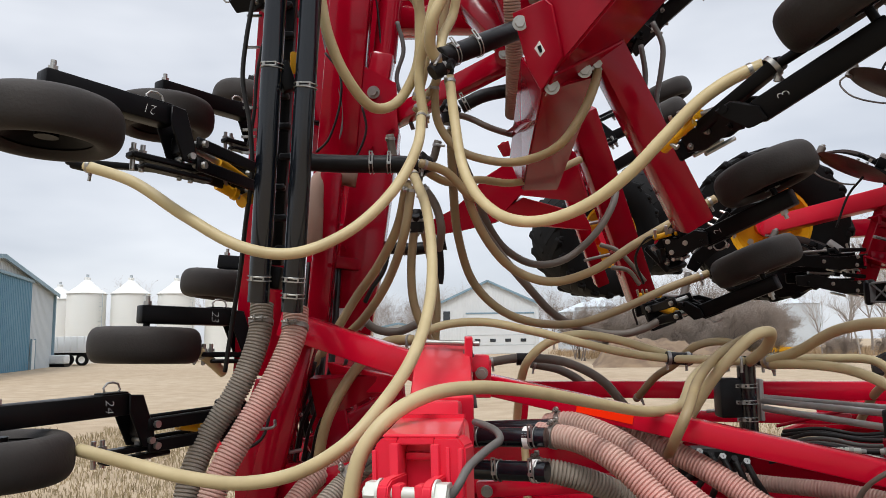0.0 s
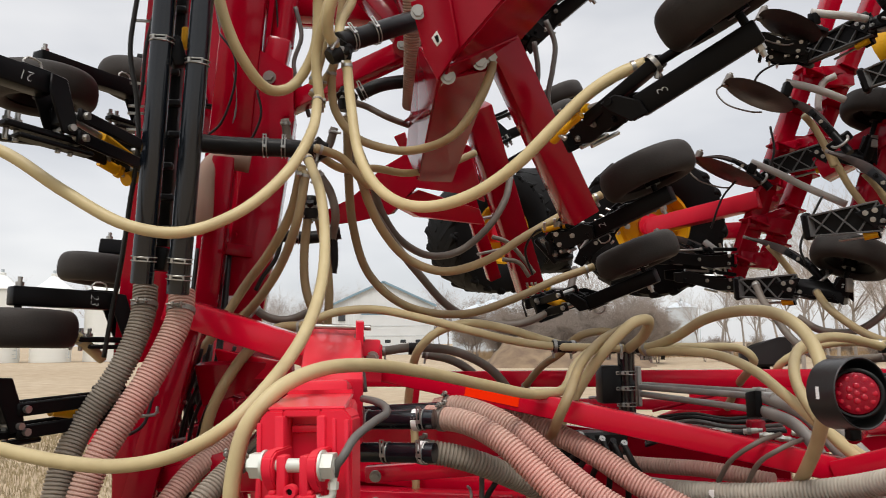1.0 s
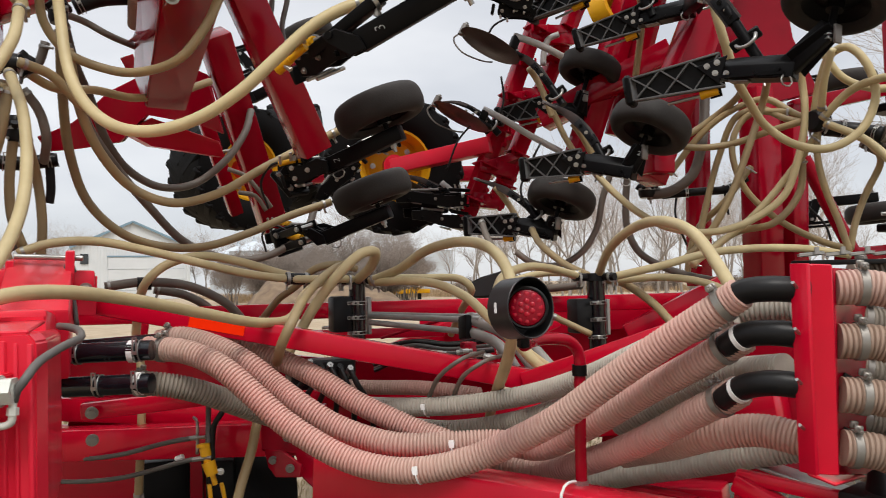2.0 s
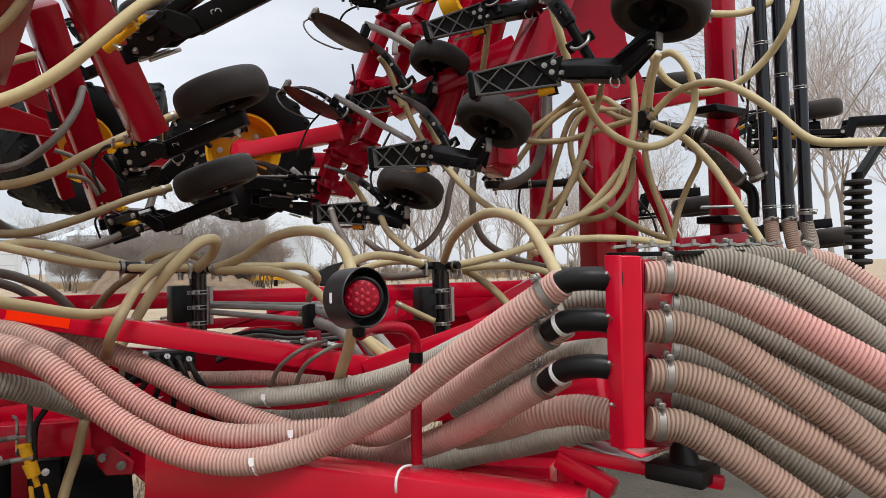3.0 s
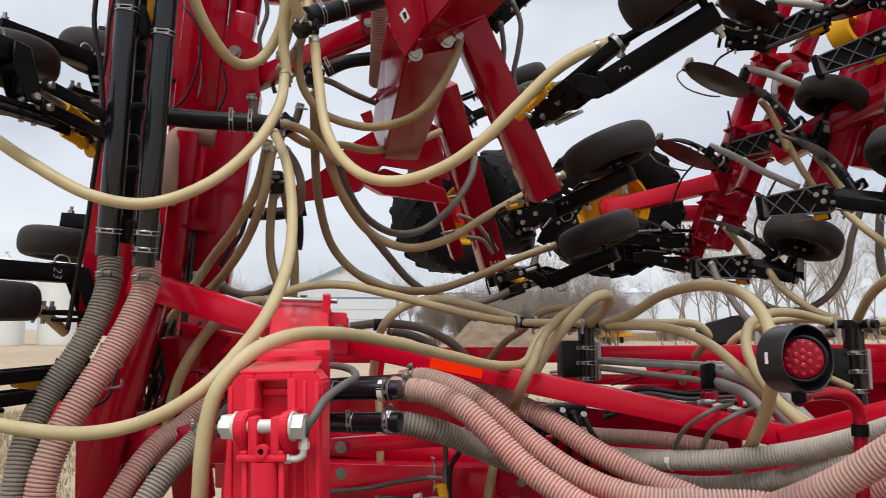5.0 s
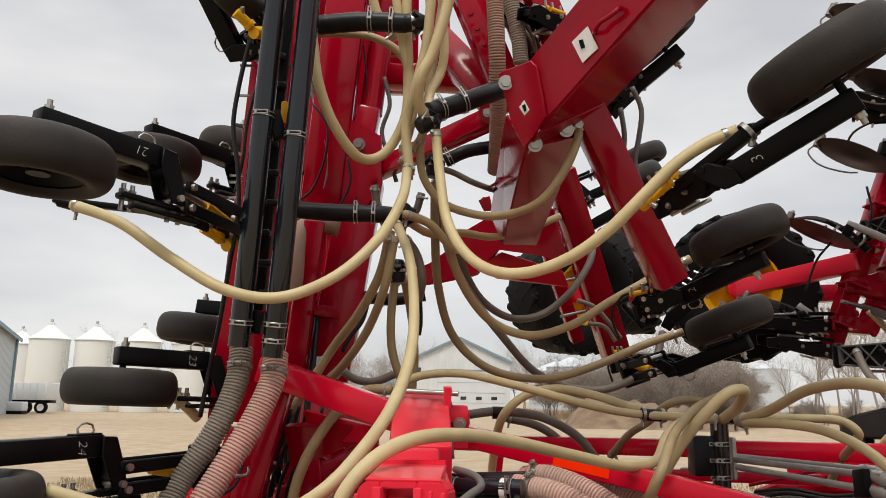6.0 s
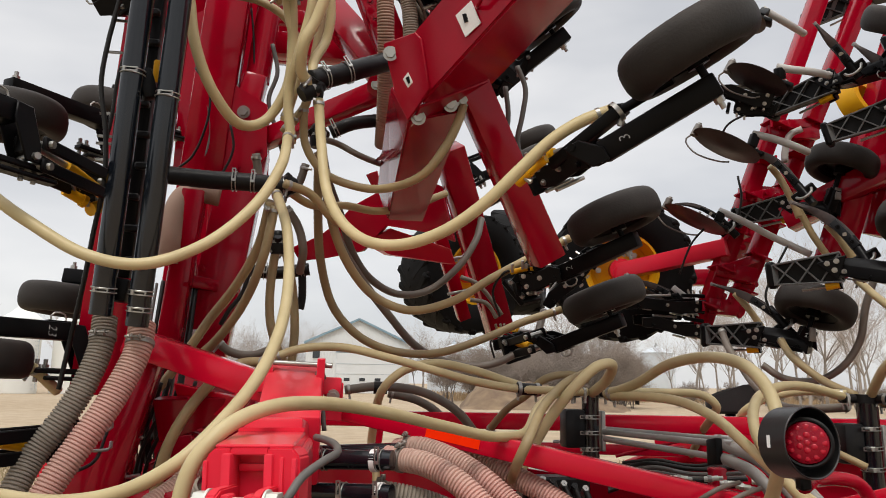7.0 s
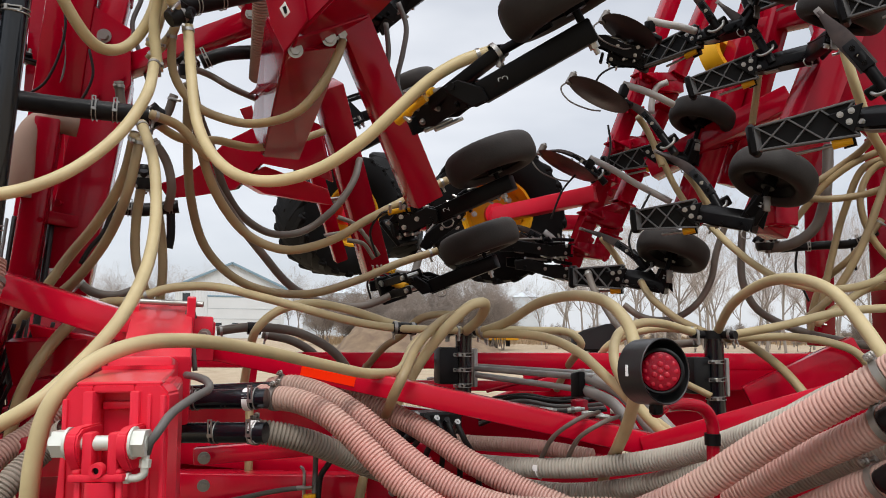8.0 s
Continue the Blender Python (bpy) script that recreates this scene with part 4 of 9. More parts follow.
bmesh.ops.bevel(bm, geom=list(bm.edges), offset=0.010, segments=3, affect="EDGES")
part("boom_tube", bm, RED, boom)
part("end_plate", plate_bm([(0.269, 2.666, 2.776), (0.373, 2.541, 2.771), (0.394, 2.527, 2.741), (0.429, 2.550, 2.566), (0.396, 2.607, 2.520), (0.366, 2.659, 2.480), (0.321, 2.677, 2.577)], 0.012), RED, boom)
part("end_plate", plate_bm([(0.400, 2.606, 2.519), (0.680, 2.740, 2.696), (0.726, 2.897, 2.707), (0.662, 2.960, 2.654), (0.521, 2.831, 2.573), (0.452, 2.865, 2.521), (0.378, 2.731, 2.487)], 0.012), RED, boom)
bolts(boom, [(0.291, 2.631, 2.723), (0.404, 2.671, 2.499), (0.535, 2.736, 2.582), (0.589, 2.765, 2.616)], TO_CAM, 0.019)
bm = bmesh.new()
ARM_FRONT = [V(c) for c in ((0.304, 2.763, 2.654), (0.370, 2.688, 2.490), (0.374, 3.532, 2.292), (0.330, 3.679, 2.481), (0.608, 2.786, 2.585), (0.565, 3.687, 2.324))]
for c in ARM_FRONT + [ARM_FRONT[0] + Vector((0.14, 0.10, 0.02)), ARM_FRONT[3] + Vector((0.12, 0.14, 0.02))]:
    bm.verts.new(c)
bmesh.ops.convex_hull(bm, input=bm.verts)
bmesh.ops.dissolve_limit(bm, angle_limit=radians(4), verts=bm.verts, edges=bm.edges)
bmesh.ops.bevel(bm, geom=list(bm.edges), offset=0.006, segments=2, affect="EDGES")
part("hanging_arm", bm, RED, boom, "tapered red box arm with a star cut into its face")
part("star_mark", plate_bm([(0.304, 3.397, 2.540), (0.320, 3.195, 2.507), (0.323, 3.126, 2.507), (0.330, 3.079, 2.478), (0.353, 2.822, 2.420), (0.336, 3.059, 2.455), (0.331, 3.134, 2.462), (0.324, 3.187, 2.487)], 0.03, bevel=0), RED, boom, "dark red star shape")
part("decal", plate_bm([(0.491, 2.393, 2.773), (0.532, 2.333, 2.801), (0.564, 2.325, 2.719), (0.524, 2.383, 2.693)], 0.004, bevel=0), WHITE, boom, "white warning decal")
part("decal", plate_bm([(0.340, 2.626, 2.626), (0.355, 2.601, 2.643), (0.373, 2.594, 2.604), (0.358, 2.617, 2.591)], 0.004, bevel=0), WHITE, boom, "small white decal")
part("decal_mark", plate_bm([(0.509, 2.367, 2.767), (0.519, 2.356, 2.765), (0.527, 2.357, 2.737), (0.517, 2.368, 2.737)], 0.004, bevel=0), BLACK, boom)
part("decal_mark", plate_bm([(0.348, 2.610, 2.625), (0.357, 2.598, 2.627), (0.362, 2.601, 2.604), (0.357, 2.608, 2.602)], 0.004, bevel=0), BLACK, boom)
tube_part("grab_rail", [(0.553, 2.327, 2.776), (0.547, 2.290, 2.764), (0.555, 2.266, 2.780), (0.578, 2.236, 2.785), (0.601, 2.211, 2.797), (0.612, 2.238, 2.820)], 0.008, RED, boom)
frame_beam(boom, (0.614, 2.797, 2.707), (0.999, 3.014, 2.044), 0.125, 0.125, (0, 1, 0), name="rank_tube", label="red square rank tube with plain end")
frame_beam(boom, (0.731, 3.973, 2.811), (1.196, 4.634, 1.826), 0.15, 0.15, (0, 1, 0), name="rank_tube")
frame_beam(boom, (0.706, 4.518, 2.647), (0.997, 4.833, 1.947), 0.08, 0.08, (0, 1, 0), name="rank_tube")
for k in range(4):
    c = V((0.725, 4.415, 2.642)).lerp(V((0.944, 4.659, 2.074)), k / 3)
    part("clamp_strap", beam_bm(c + Vector((-0.10, -0.06, 0.0)), c + Vector((0.08, -0.06, 0.04)), 0.012, 0.02), STEEL, boom)
# arm that carries the transport wheels
carrier = thing("wheel_carrier", (0.460, 4.482, 2.420), "bright red wheel carrier arm behind the boom", "implement frame")
part("cross_arm", plate_bm([(-0.083, 4.294, 2.273), (0.075, 4.263, 2.338), (0.161, 4.238, 2.408), (0.243, 4.193, 2.506), (0.369, 4.148, 2.575), (0.564, 4.081, 2.673), (0.719, 4.054, 2.608), (0.803, 4.085, 2.304), (0.666, 4.118, 2.363), (0.425, 4.171, 2.404), (0.306, 4.238, 2.257), (0.110, 4.283, 2.219), (-0.036, 4.306, 2.199)], 0.10, bevel=0.006), RED, carrier, "tapered red arm")
part("lug", plate_bm([(0.278, 3.763, 2.571), (0.335, 3.752, 2.594), (0.355, 3.770, 2.522), (0.309, 3.775, 2.516)], 0.03), RED, carrier)
part("carrier_arm", plate_bm([(0.309, 4.261, 2.315), (0.435, 4.234, 2.393), (0.803, 4.370, 2.315), (0.839, 4.383, 2.227), (0.440, 4.262, 2.247)], 0.10), RED_BRIGHT, carrier)
bolts(carrier, [(0.116, 4.236, 2.265), (0.179, 4.225, 2.292), (0.341, 4.138, 2.670), (0.246, 4.206, 2.362), (0.287, 4.199, 2.378)], TO_CAM, 0.014, RED)
frame_beam(carrier, (2.144, 5.046, 2.327), (2.634, 4.445, 2.418), 0.10, 0.11, mat=RED_BRIGHT, name="axle_arm")
frame_beam(carrier, (0.042, 4.267, 3.720), (0.369, 4.024, 3.241), 0.17, 0.15, (0, 1, 0), name="upper_tube")
frame_beam(carrier, (0.490, 3.891, 3.870), (0.663, 3.684, 3.276), 0.12, 0.12, (0, 1, 0), name="upper_tube")
part("axle_plate", cyl_bm((2.136, 5.002, 2.313), (2.261, 5.326, 2.371), 0.05), RED_BRIGHT, carrier)


def big_wheel(centre, axis, label):
    """A lugged implement tyre on a yellow rim."""
    w = thing("transport_wheel", centre, label, "wheel", "transport wheels")
    m, _ = basis(centre, V(centre) + V(axis), (0, 0, 1))
    m = m @ Matrix.Rotation(radians(90), 4, "Y")
    tyre = part("tyre", lathe_bm([(0.24, -0.17), (0.27, -0.215), (0.34, -0.245), (0.42, -0.25), (0.485, -0.225), (0.505, -0.15), (0.51, 0), (0.505, 0.15), (0.485, 0.225), (0.42, 0.25), (0.34, 0.245), (0.27, 0.215), (0.24, 0.17)], m, 48), TYRE, w)
    for s in (-1, 1):
        for k in range(22):
            a = 2 * math.pi * (k + (0.5 if s > 0 else 0)) / 22
            lug = m @ Matrix.Rotation(a, 4, "Z") @ Matrix.Translation((0.482, 0, s * 0.12)) @ Matrix.Rotation(s * radians(38), 4, "X")
            bm = add_box(bmesh.new(), lug, (0.05, 0.070, 0.27), 0.014)
            rib = m @ Matrix.Rotation(a + s * 0.10, 4, "Z") @ Matrix.Translation((0.446, 0, s * 0.217))
            add_box(bm, rib, (0.09, 0.05, 0.04), 0.012)
            part("tread_lug", bm, TYRE, tyre)
    rim = part("rim", lathe_bm([(0.262, 0.205), (0.245, 0.205), (0.24, 0.18), (0.215, 0.14), (0.21, 0.05), (0.18, 0.03), (0.12, 0.04), (0.1, 0.05), (0.0, 0.05)], m, 40), YELLOW, w, "yellow steel rim")
    part("rim", lathe_bm([(0.262, -0.205), (0.245, -0.205), (0.24, -0.18), (0.21, -0.10), (0.12, -0.06), (0.0, -0.06)], m, 40), YELLOW, w, "yellow steel rim")
    for k in range(8):
        a = 2 * math.pi * k / 8
        p = m @ Vector((0.15 * math.cos(a), 0.15 * math.sin(a), 0.05))
        part("wheel_nut", bolt_bm(p, m.to_3x3() @ Vector((0, 0, 1)), 0.014), STEEL, rim)
    part("hub", cyl_bm(m @ Vector((0, 0, 0.03)), m @ Vector((0, 0, 0.16)), 0.08), RED_BRIGHT, w, "red hub")
    return w


big_wheel((1.267, 6.344, 2.460), (0.38, -0.9, -0.1), "lugged black transport tyre on yellow rim behind the boom")
big_wheel((2.217, 5.236, 2.365), (-0.25, -0.95, -0.1), "lugged black transport tyre on yellow rim with red hub arm")
big_wheel((1.947, 7.076, 2.699), (0.95, -0.35, 0), "lugged black transport tyre half hidden between the others")

frame_beam(carrier, (0.887, 6.981, 2.447), (3.073, 5.358, 2.363), 0.12, 0.12, name="axle_beam")
frame_beam(carrier, (3.073, 5.358, 2.363), (2.962, 4.701, 2.568), 0.12, 0.12, name="axle_beam")
frame_beam(carrier, (2.009, 7.307, 2.537), (1.791, 6.251, 2.396), 0.10, 0.10, name="axle_beam")
back = thing("boom_backframe", (0.096, 4.544, 3.325), "dark red tubes of the frame behind the hose bundle", "implement frame")
frame_beam(back, (-0.467, 4.172, 4.450), (-0.420, 4.486, 2.808), 0.16, 0.14, (0, 1, 0), name="tube")
frame_beam(back, (-0.168, 4.713, 4.679), (-0.163, 4.919, 3.618), 0.22, 0.12, (0, 1, 0), name="tube")
frame_beam(back, (0.025, 4.437, 4.431), (0.109, 4.596, 3.576), 0.14, 0.14, (0, 1, 0), name="tube")
frame_beam(back, (-0.409, 4.540, 3.575), (0.301, 4.484, 3.538), 0.12, 0.14, name="cross_tube")
frame_beam(back, (0.150, 3.813, 3.903), (0.475, 3.836, 3.106), 0.16, 0.14, (0, 1, 0), name="tube")
frame_beam(back, (0.460, 3.322, 3.658), (0.711, 3.408, 3.096), 0.13, 0.12, (0, 1, 0), name="tube")
frame_beam(back, (0.333, 3.602, 3.854), (0.584, 3.709, 3.187), 0.10, 0.09, (0, 1, 0), name="tube")
for k in range(8):
    c = V((0.366, 3.408, 3.521)).lerp(V((0.583, 3.452, 3.191)), k / 7)
    part("line_clamp", add_box(bmesh.new(), Matrix.Translation(c + Vector((0.05 * math.sin(k * 2.4), 0.02, 0))) @ Matrix.Rotation(0.5 * k, 4, "Y"), (0.11, 0.07, 0.05), 0.012), BLACK if k % 4 else YELLOW, back)
    part("line_bolt", bolt_bm(c + Vector((0.05 * math.sin(k * 2.4), -0.03, 0)), TO_CAM, 0.010), STEEL, back)
part("tube_strap", beam_bm((0.491, 3.294, 3.256), (0.604, 3.274, 3.311), 0.02, 0.02), STEEL, back)
part("tube_strap", beam_bm((0.542, 3.309, 3.157), (0.642, 3.291, 3.206), 0.02, 0.02), STEEL, back)
for k in range(5):
    c = V((0.225, 3.668, 3.560)).lerp(V((0.369, 3.717, 3.242)), k / 4)
    part("bolt", bolt_bm(c, TO_CAM, 0.016), RED, back)
for k in range(3):
    c = V((-0.284, 4.563, 3.926)).lerp(V((-0.129, 4.604, 3.643)), k / 2)
    part("plate", add_box(bmesh.new(), Matrix.Translation(c), (0.22, 0.06, 0.10), 0.01), RED, back)
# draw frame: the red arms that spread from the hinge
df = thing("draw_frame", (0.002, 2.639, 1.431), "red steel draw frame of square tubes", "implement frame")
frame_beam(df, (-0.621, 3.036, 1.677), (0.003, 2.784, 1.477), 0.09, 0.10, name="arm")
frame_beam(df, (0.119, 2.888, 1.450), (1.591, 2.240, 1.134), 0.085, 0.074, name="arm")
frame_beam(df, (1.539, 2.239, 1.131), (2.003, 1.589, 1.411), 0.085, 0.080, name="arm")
part("gusset", plate_bm([(-0.467, 3.163, 1.521), (-0.183, 2.987, 1.468), (-0.204, 2.994, 1.408), (-0.423, 3.154, 1.397)], 0.03), RED_MID, df)
part("knuckle", beam_bm((-0.001, 2.348, 1.331), (0.003, 2.782, 1.492), 0.19, 0.22, (0, 0, 1), 0.012), RED_BRIGHT, df)
part("top_cap", beam_bm((-0.127, 2.748, 1.526), (0.161, 2.749, 1.520), 0.16, 0.06), RED_BRIGHT, df)
for x in (740, 832):
    part("lug", plate_bm([(-0.094, 2.681, 1.585), (-0.096, 2.694, 1.472), (-0.072, 2.694, 1.471), (-0.070, 2.681, 1.585)], 0.05) if x == 740 else plate_bm([(0.076, 2.637, 1.613), (0.073, 2.654, 1.470), (0.100, 2.654, 1.470), (0.103, 2.637, 1.613)], 0.05), RED_BRIGHT, df)
part("lug_pin", cyl_bm((-0.070, 2.679, 1.597), (0.126, 2.640, 1.589), 0.009), STEEL, df)
part("side_plate", plate_bm([(0.107, 2.686, 1.542), (0.167, 2.707, 1.533), (0.164, 2.723, 1.402), (0.104, 2.702, 1.405)], 0.02), RED_BRIGHT, df)
part("bolt", bolt_bm((0.134, 2.672, 1.489), TO_CAM, 0.015), STEEL, df)
arm_m, arm_l = basis((0.119, 2.888, 1.450), (1.591, 2.240, 1.134))
part("reflector", add_box(bmesh.new(), arm_m @ Matrix.Translation((arm_l * 0.302, -0.0445, 0.004)), (arm_l * 0.118, 0.003, 0.048), 0.0), REFLECTOR, df, "orange-red adhesive reflector strip")
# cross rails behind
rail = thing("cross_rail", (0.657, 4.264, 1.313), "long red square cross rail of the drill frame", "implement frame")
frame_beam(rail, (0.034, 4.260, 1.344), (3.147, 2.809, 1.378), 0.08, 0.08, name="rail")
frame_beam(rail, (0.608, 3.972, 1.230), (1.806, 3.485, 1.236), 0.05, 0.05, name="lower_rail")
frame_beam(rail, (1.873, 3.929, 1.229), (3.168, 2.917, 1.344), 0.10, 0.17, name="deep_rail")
frame_beam(rail, (1.680, 3.215, 1.056), (2.118, 2.904, 1.306), 0.06, 0.06, name="diagonal")
frame_beam(rail, (2.570, 2.965, 1.197), (2.952, 2.697, 1.435), 0.12, 0.14, name="diagonal")
frame_beam(rail, (1.599, 3.678, 1.150), (2.103, 3.753, 1.306), 0.05, 0.05, name="diagonal")
frame_beam(rail, (0.359, 3.702, 1.191), (0.380, 3.681, 1.391), 0.05, 0.05, name="post")
# added backing sheet, fitted to the camera's view, hides ground below the rail
part("web", plate_bm([(1.957, 3.928, 1.266), (3.240, 2.987, 1.404), (3.240, 2.996, 1.156), (2.871, 3.252, 1.004), (1.997, 3.908, 0.976)], 0.03), RED_MID, rail)
part("bracket", beam_bm((1.587, 2.784, 1.239), (1.587, 2.788, 1.120), 0.06, 0.05), RED, rail)

# tongue: the heavy beams low under the hoses
tongue = thing("drawbar", (0.852, 2.585, 0.828), "red heavy tongue beams under the hose loops", "implement frame")
frame_beam(tongue, (-0.345, 3.709, 0.836), (0.991, 2.804, 0.906), 0.12, 0.125, name="beam")
part("gusset", plate_bm([(0.757, 2.911, 0.968), (1.109, 2.528, 0.899), (1.098, 2.444, 0.746), (0.899, 2.677, 0.745), (0.867, 2.722, 0.780), (0.864, 2.770, 0.863), (0.761, 2.912, 0.851)], 0.05, bevel=0.006), RED, tongue)
frame_beam(tongue, (0.842, 2.374, 0.861), (1.653, 1.305, 0.801), 0.13, 0.19, name="beam")
frame_beam(tongue, (0.122, 2.944, 1.054), (0.785, 2.820, 1.100), 0.06, 0.06, name="brace")
frame_beam(tongue, (1.735, 1.974, 0.799), (1.765, 1.591, 0.818), 0.06, 0.06, name="brace")
frame_beam(tongue, (1.677, 1.428, 0.958), (1.730, 1.273, 0.891), 0.05, 0.05, name="brace")
frame_beam(tongue, (1.711, 1.404, 0.965), (1.712, 1.411, 0.753), 0.07, 0.07, (0, 1, 0), name="upright")
frame_beam(tongue, (1.677, 1.427, 0.973), (1.870, 1.032, 0.938), 0.03, 0.035, name="tray")
bolts(tongue, [(0.154, 2.880, 1.056), (0.156, 2.886, 0.960)], TO_CAM, 0.015)
bolts(tongue, [(0.752, 2.725, 0.855), (0.800, 2.669, 0.832), (0.815, 2.777, 0.922)], TO_CAM, 0.011)
frame_beam(tongue, (-0.155, 3.805, 0.977), (1.026, 3.008, 0.944), 0.10, 0.10, name="beam")
frame_beam(tongue, (0.957, 3.477, 0.956), (1.956, 2.665, 0.931), 0.14, 0.12, name="beam")
frame_beam(tongue, (1.784, 2.662, 0.892), (2.149, 1.684, 1.081), 0.12, 0.12, name="beam")
frame_beam(tongue, (1.525, 2.482, 0.725), (2.006, 1.791, 0.771), 0.12, 0.1, name="beam")
frame_beam(tongue, (-1.181, 4.004, 1.166), (-0.247, 3.707, 0.919), 0.14, 0.18, name="beam")
frame_beam(tongue, (-0.799, 3.215, 1.047), (-0.199, 2.983, 1.073), 0.12, 0.14, name="beam")
part("bracket", plate_bm([(0.731, 2.762, 0.892), (0.787, 2.724, 0.887), (0.844, 2.663, 0.840), (0.842, 2.666, 0.796), (0.764, 2.719, 0.794), (0.745, 2.755, 0.824)], 0.02), RED, tongue)
# added sheets, fitted to the camera's view, hide ground behind drawbar and manifold
part("low_gap_sheet", plate_bm([(-0.451, 4.796, 0.777), (0.914, 3.874, 0.757), (0.949, 3.860, 0.427), (-0.449, 4.811, 0.228)], 0.03), RED, tongue)
part("gap_sheet", plate_bm([(0.761, 4.207, 1.158), (1.946, 3.151, 1.044), (1.947, 3.162, 0.728), (0.762, 4.219, 0.718)], 0.03), RED, tongue)
part("gap_sheet", plate_bm([(0.063, 3.697, 1.188), (0.738, 3.466, 1.185), (0.744, 3.486, 0.861), (0.068, 3.717, 0.864)], 0.03), RED, tongue)
part("gap_sheet", plate_bm([(1.921, 2.318, 1.159), (2.274, 1.707, 1.423), (2.214, 1.649, 0.858), (1.864, 2.254, 0.693)], 0.02), RED, tongue)
part("low_gap_sheet", plate_bm([(0.981, 3.585, 0.836), (1.718, 2.951, 0.818), (1.714, 2.840, 0.642), (1.063, 3.416, 0.589)], 0.03), RED, tongue)
part("step_box", add_box(bmesh.new(), Matrix.Translation((0.680, 3.433, 0.606)) @ Matrix.Rotation(radians(-15), 4, "Z"), (0.12, 0.14, 0.26), 0.012, 2), BLACK, tongue)
part("step_box", add_box(bmesh.new(), Matrix.Translation((0.464, 3.640, 0.566)), (0.2, 0.14, 0.3), 0.012, 2), BLACK, tongue)
part("tray_top", plate_bm([(1.828, 1.543, 0.962), (1.929, 1.535, 0.952), (1.992, 1.313, 0.919), (1.876, 1.270, 0.924)], 0.01), LINE, tongue, "dusty steel tray top")
tube_part("cable_tie", [(1.263, 1.625, 0.891), (1.263, 1.624, 0.928), (1.276, 1.627, 0.949), (1.312, 1.651, 0.949), (1.346, 1.676, 0.940)], 0.004, TAG, tongue, "white cable tie")

# hinge block close to the camera: a welded casting, its open window, the clevis with its pin, and the lift cylinder below
hinge = thing("hinge_block", (-0.046, 1.666, 1.239), "faded bright red cast hinge block with clevis and large pin", "hinge")
HX, HY, HZ = Vector((0.945, -0.327, 0.020)).normalized(), Vector((0.327, 0.945, 0.0)).normalized(), Vector((-0.019, 0.007, 1.0)).normalized()
HM = Matrix((HX, HY, HZ)).transposed().to_4x4()
HM.translation = (-0.037, 1.579, 1.304)


def hinge_box(name, x0, x1, y0, y1, z0, z1, bevel=0.005, mat=None, label="", segs=2):
    """A bevelled bar of the hinge between its local limits: x across the face, y into the block, z up."""
    m = HM @ Matrix.Translation(((x0 + x1) / 2, (y0 + y1) / 2, (z0 + z1) / 2))
    return part(name, add_box(bmesh.new(), m, (x1 - x0, y1 - y0, z1 - z0), bevel, segs), mat or RED_BRIGHT, hinge, label)


def hinge_prism(name, outline, y0, y1, bevel=0.004, mat=None, back=None):
    """A plate of the hinge with an outline of x and z, from y0 to y1, or from y0 by the way back."""
    bm = bmesh.new()
    a = [bm.verts.new(HM @ Vector((x, y0, z))) for x, z in outline]
    b = [bm.verts.new(HM @ Vector((x, y0, z)) + back if back else HM @ Vector((x, y1, z))) for x, z in outline]
    k = len(outline)
    bm.faces.new(a)
    bm.faces.new(b[::-1])
    for i in range(k):
        bm.faces.new((a[i], b[i], b[(i + 1) % k], a[(i + 1) % k]))
    bmesh.ops.recalc_face_normals(bm, faces=bm.faces)
    bmesh.ops.bevel(bm, geom=list(bm.edges), offset=bevel, segments=2, affect="EDGES")
    return part(name, bm, mat or RED_BRIGHT, hinge)


hinge_prism("block_body", ((-0.104, -0.30), (0.088, -0.30), (0.091, 0.085), (0.078, 0.098), (-0.082, 0.098), (-0.097, 0.082)), 0.045, 0.62, back=Vector((0.012, 0.64, -0.02)))
hinge_prism("left_cheek", ((-0.128, -0.30), (-0.060, -0.30), (-0.047, 0.0), (-0.047, 0.102), (-0.081, 0.103), (-0.100, 0.086)), 0.0, 0.058)
hinge_prism("right_cheek", ((0.038, -0.30), (0.090, -0.30), (0.094, 0.086), (0.079, 0.104), (0.027, 0.104), (0.030, 0.0)), 0.0, 0.058)
hinge_prism("head_bar", ((-0.050, 0.088), (0.030, 0.088), (0.030, 0.1035), (-0.050, 0.1035)), 0.002, 0.058, 0.003)
hinge_box("window_rib", -0.064, -0.044, -0.010, 0.030, -0.30, 0.092, 0.004)
hinge_box("window_rib", 0.024, 0.042, -0.010, 0.030, -0.30, 0.092, 0.004)
hinge_box("side_rib", 0.055, 0.063, -0.006, 0.012, -0.30, 0.086, 0.003)
hinge_box("side_rib", 0.080, 0.090, -0.008, 0.014, -0.30, 0.084, 0.003)
hinge_box("side_rib", -0.104, -0.094, -0.006, 0.014, -0.30, 0.078, 0.003)
hinge_box("sill", -0.044, 0.026, 0.030, 0.056, 0.055, 0.070, 0.003)
TOP_BACK = [HM @ Vector((x, 0.01, 0.104)) + Vector((0.015, 0.22, 0.012)) for x in (-0.078, 0.082)]
part("top_plate", plate_bm([HM @ Vector((-0.083, 0.004, 0.1045)), HM @ Vector((0.080, 0.004, 0.1055)), TOP_BACK[1], TOP_BACK[0]], 0.008, bevel=0.003), RED_BRIGHT, hinge)
part("top_bead", beam_bm(TOP_BACK[0] + Vector((0, 0, 0.008)), TOP_BACK[1] + Vector((0, 0, 0.008)), 0.014, 0.008), RED_BRIGHT, hinge)
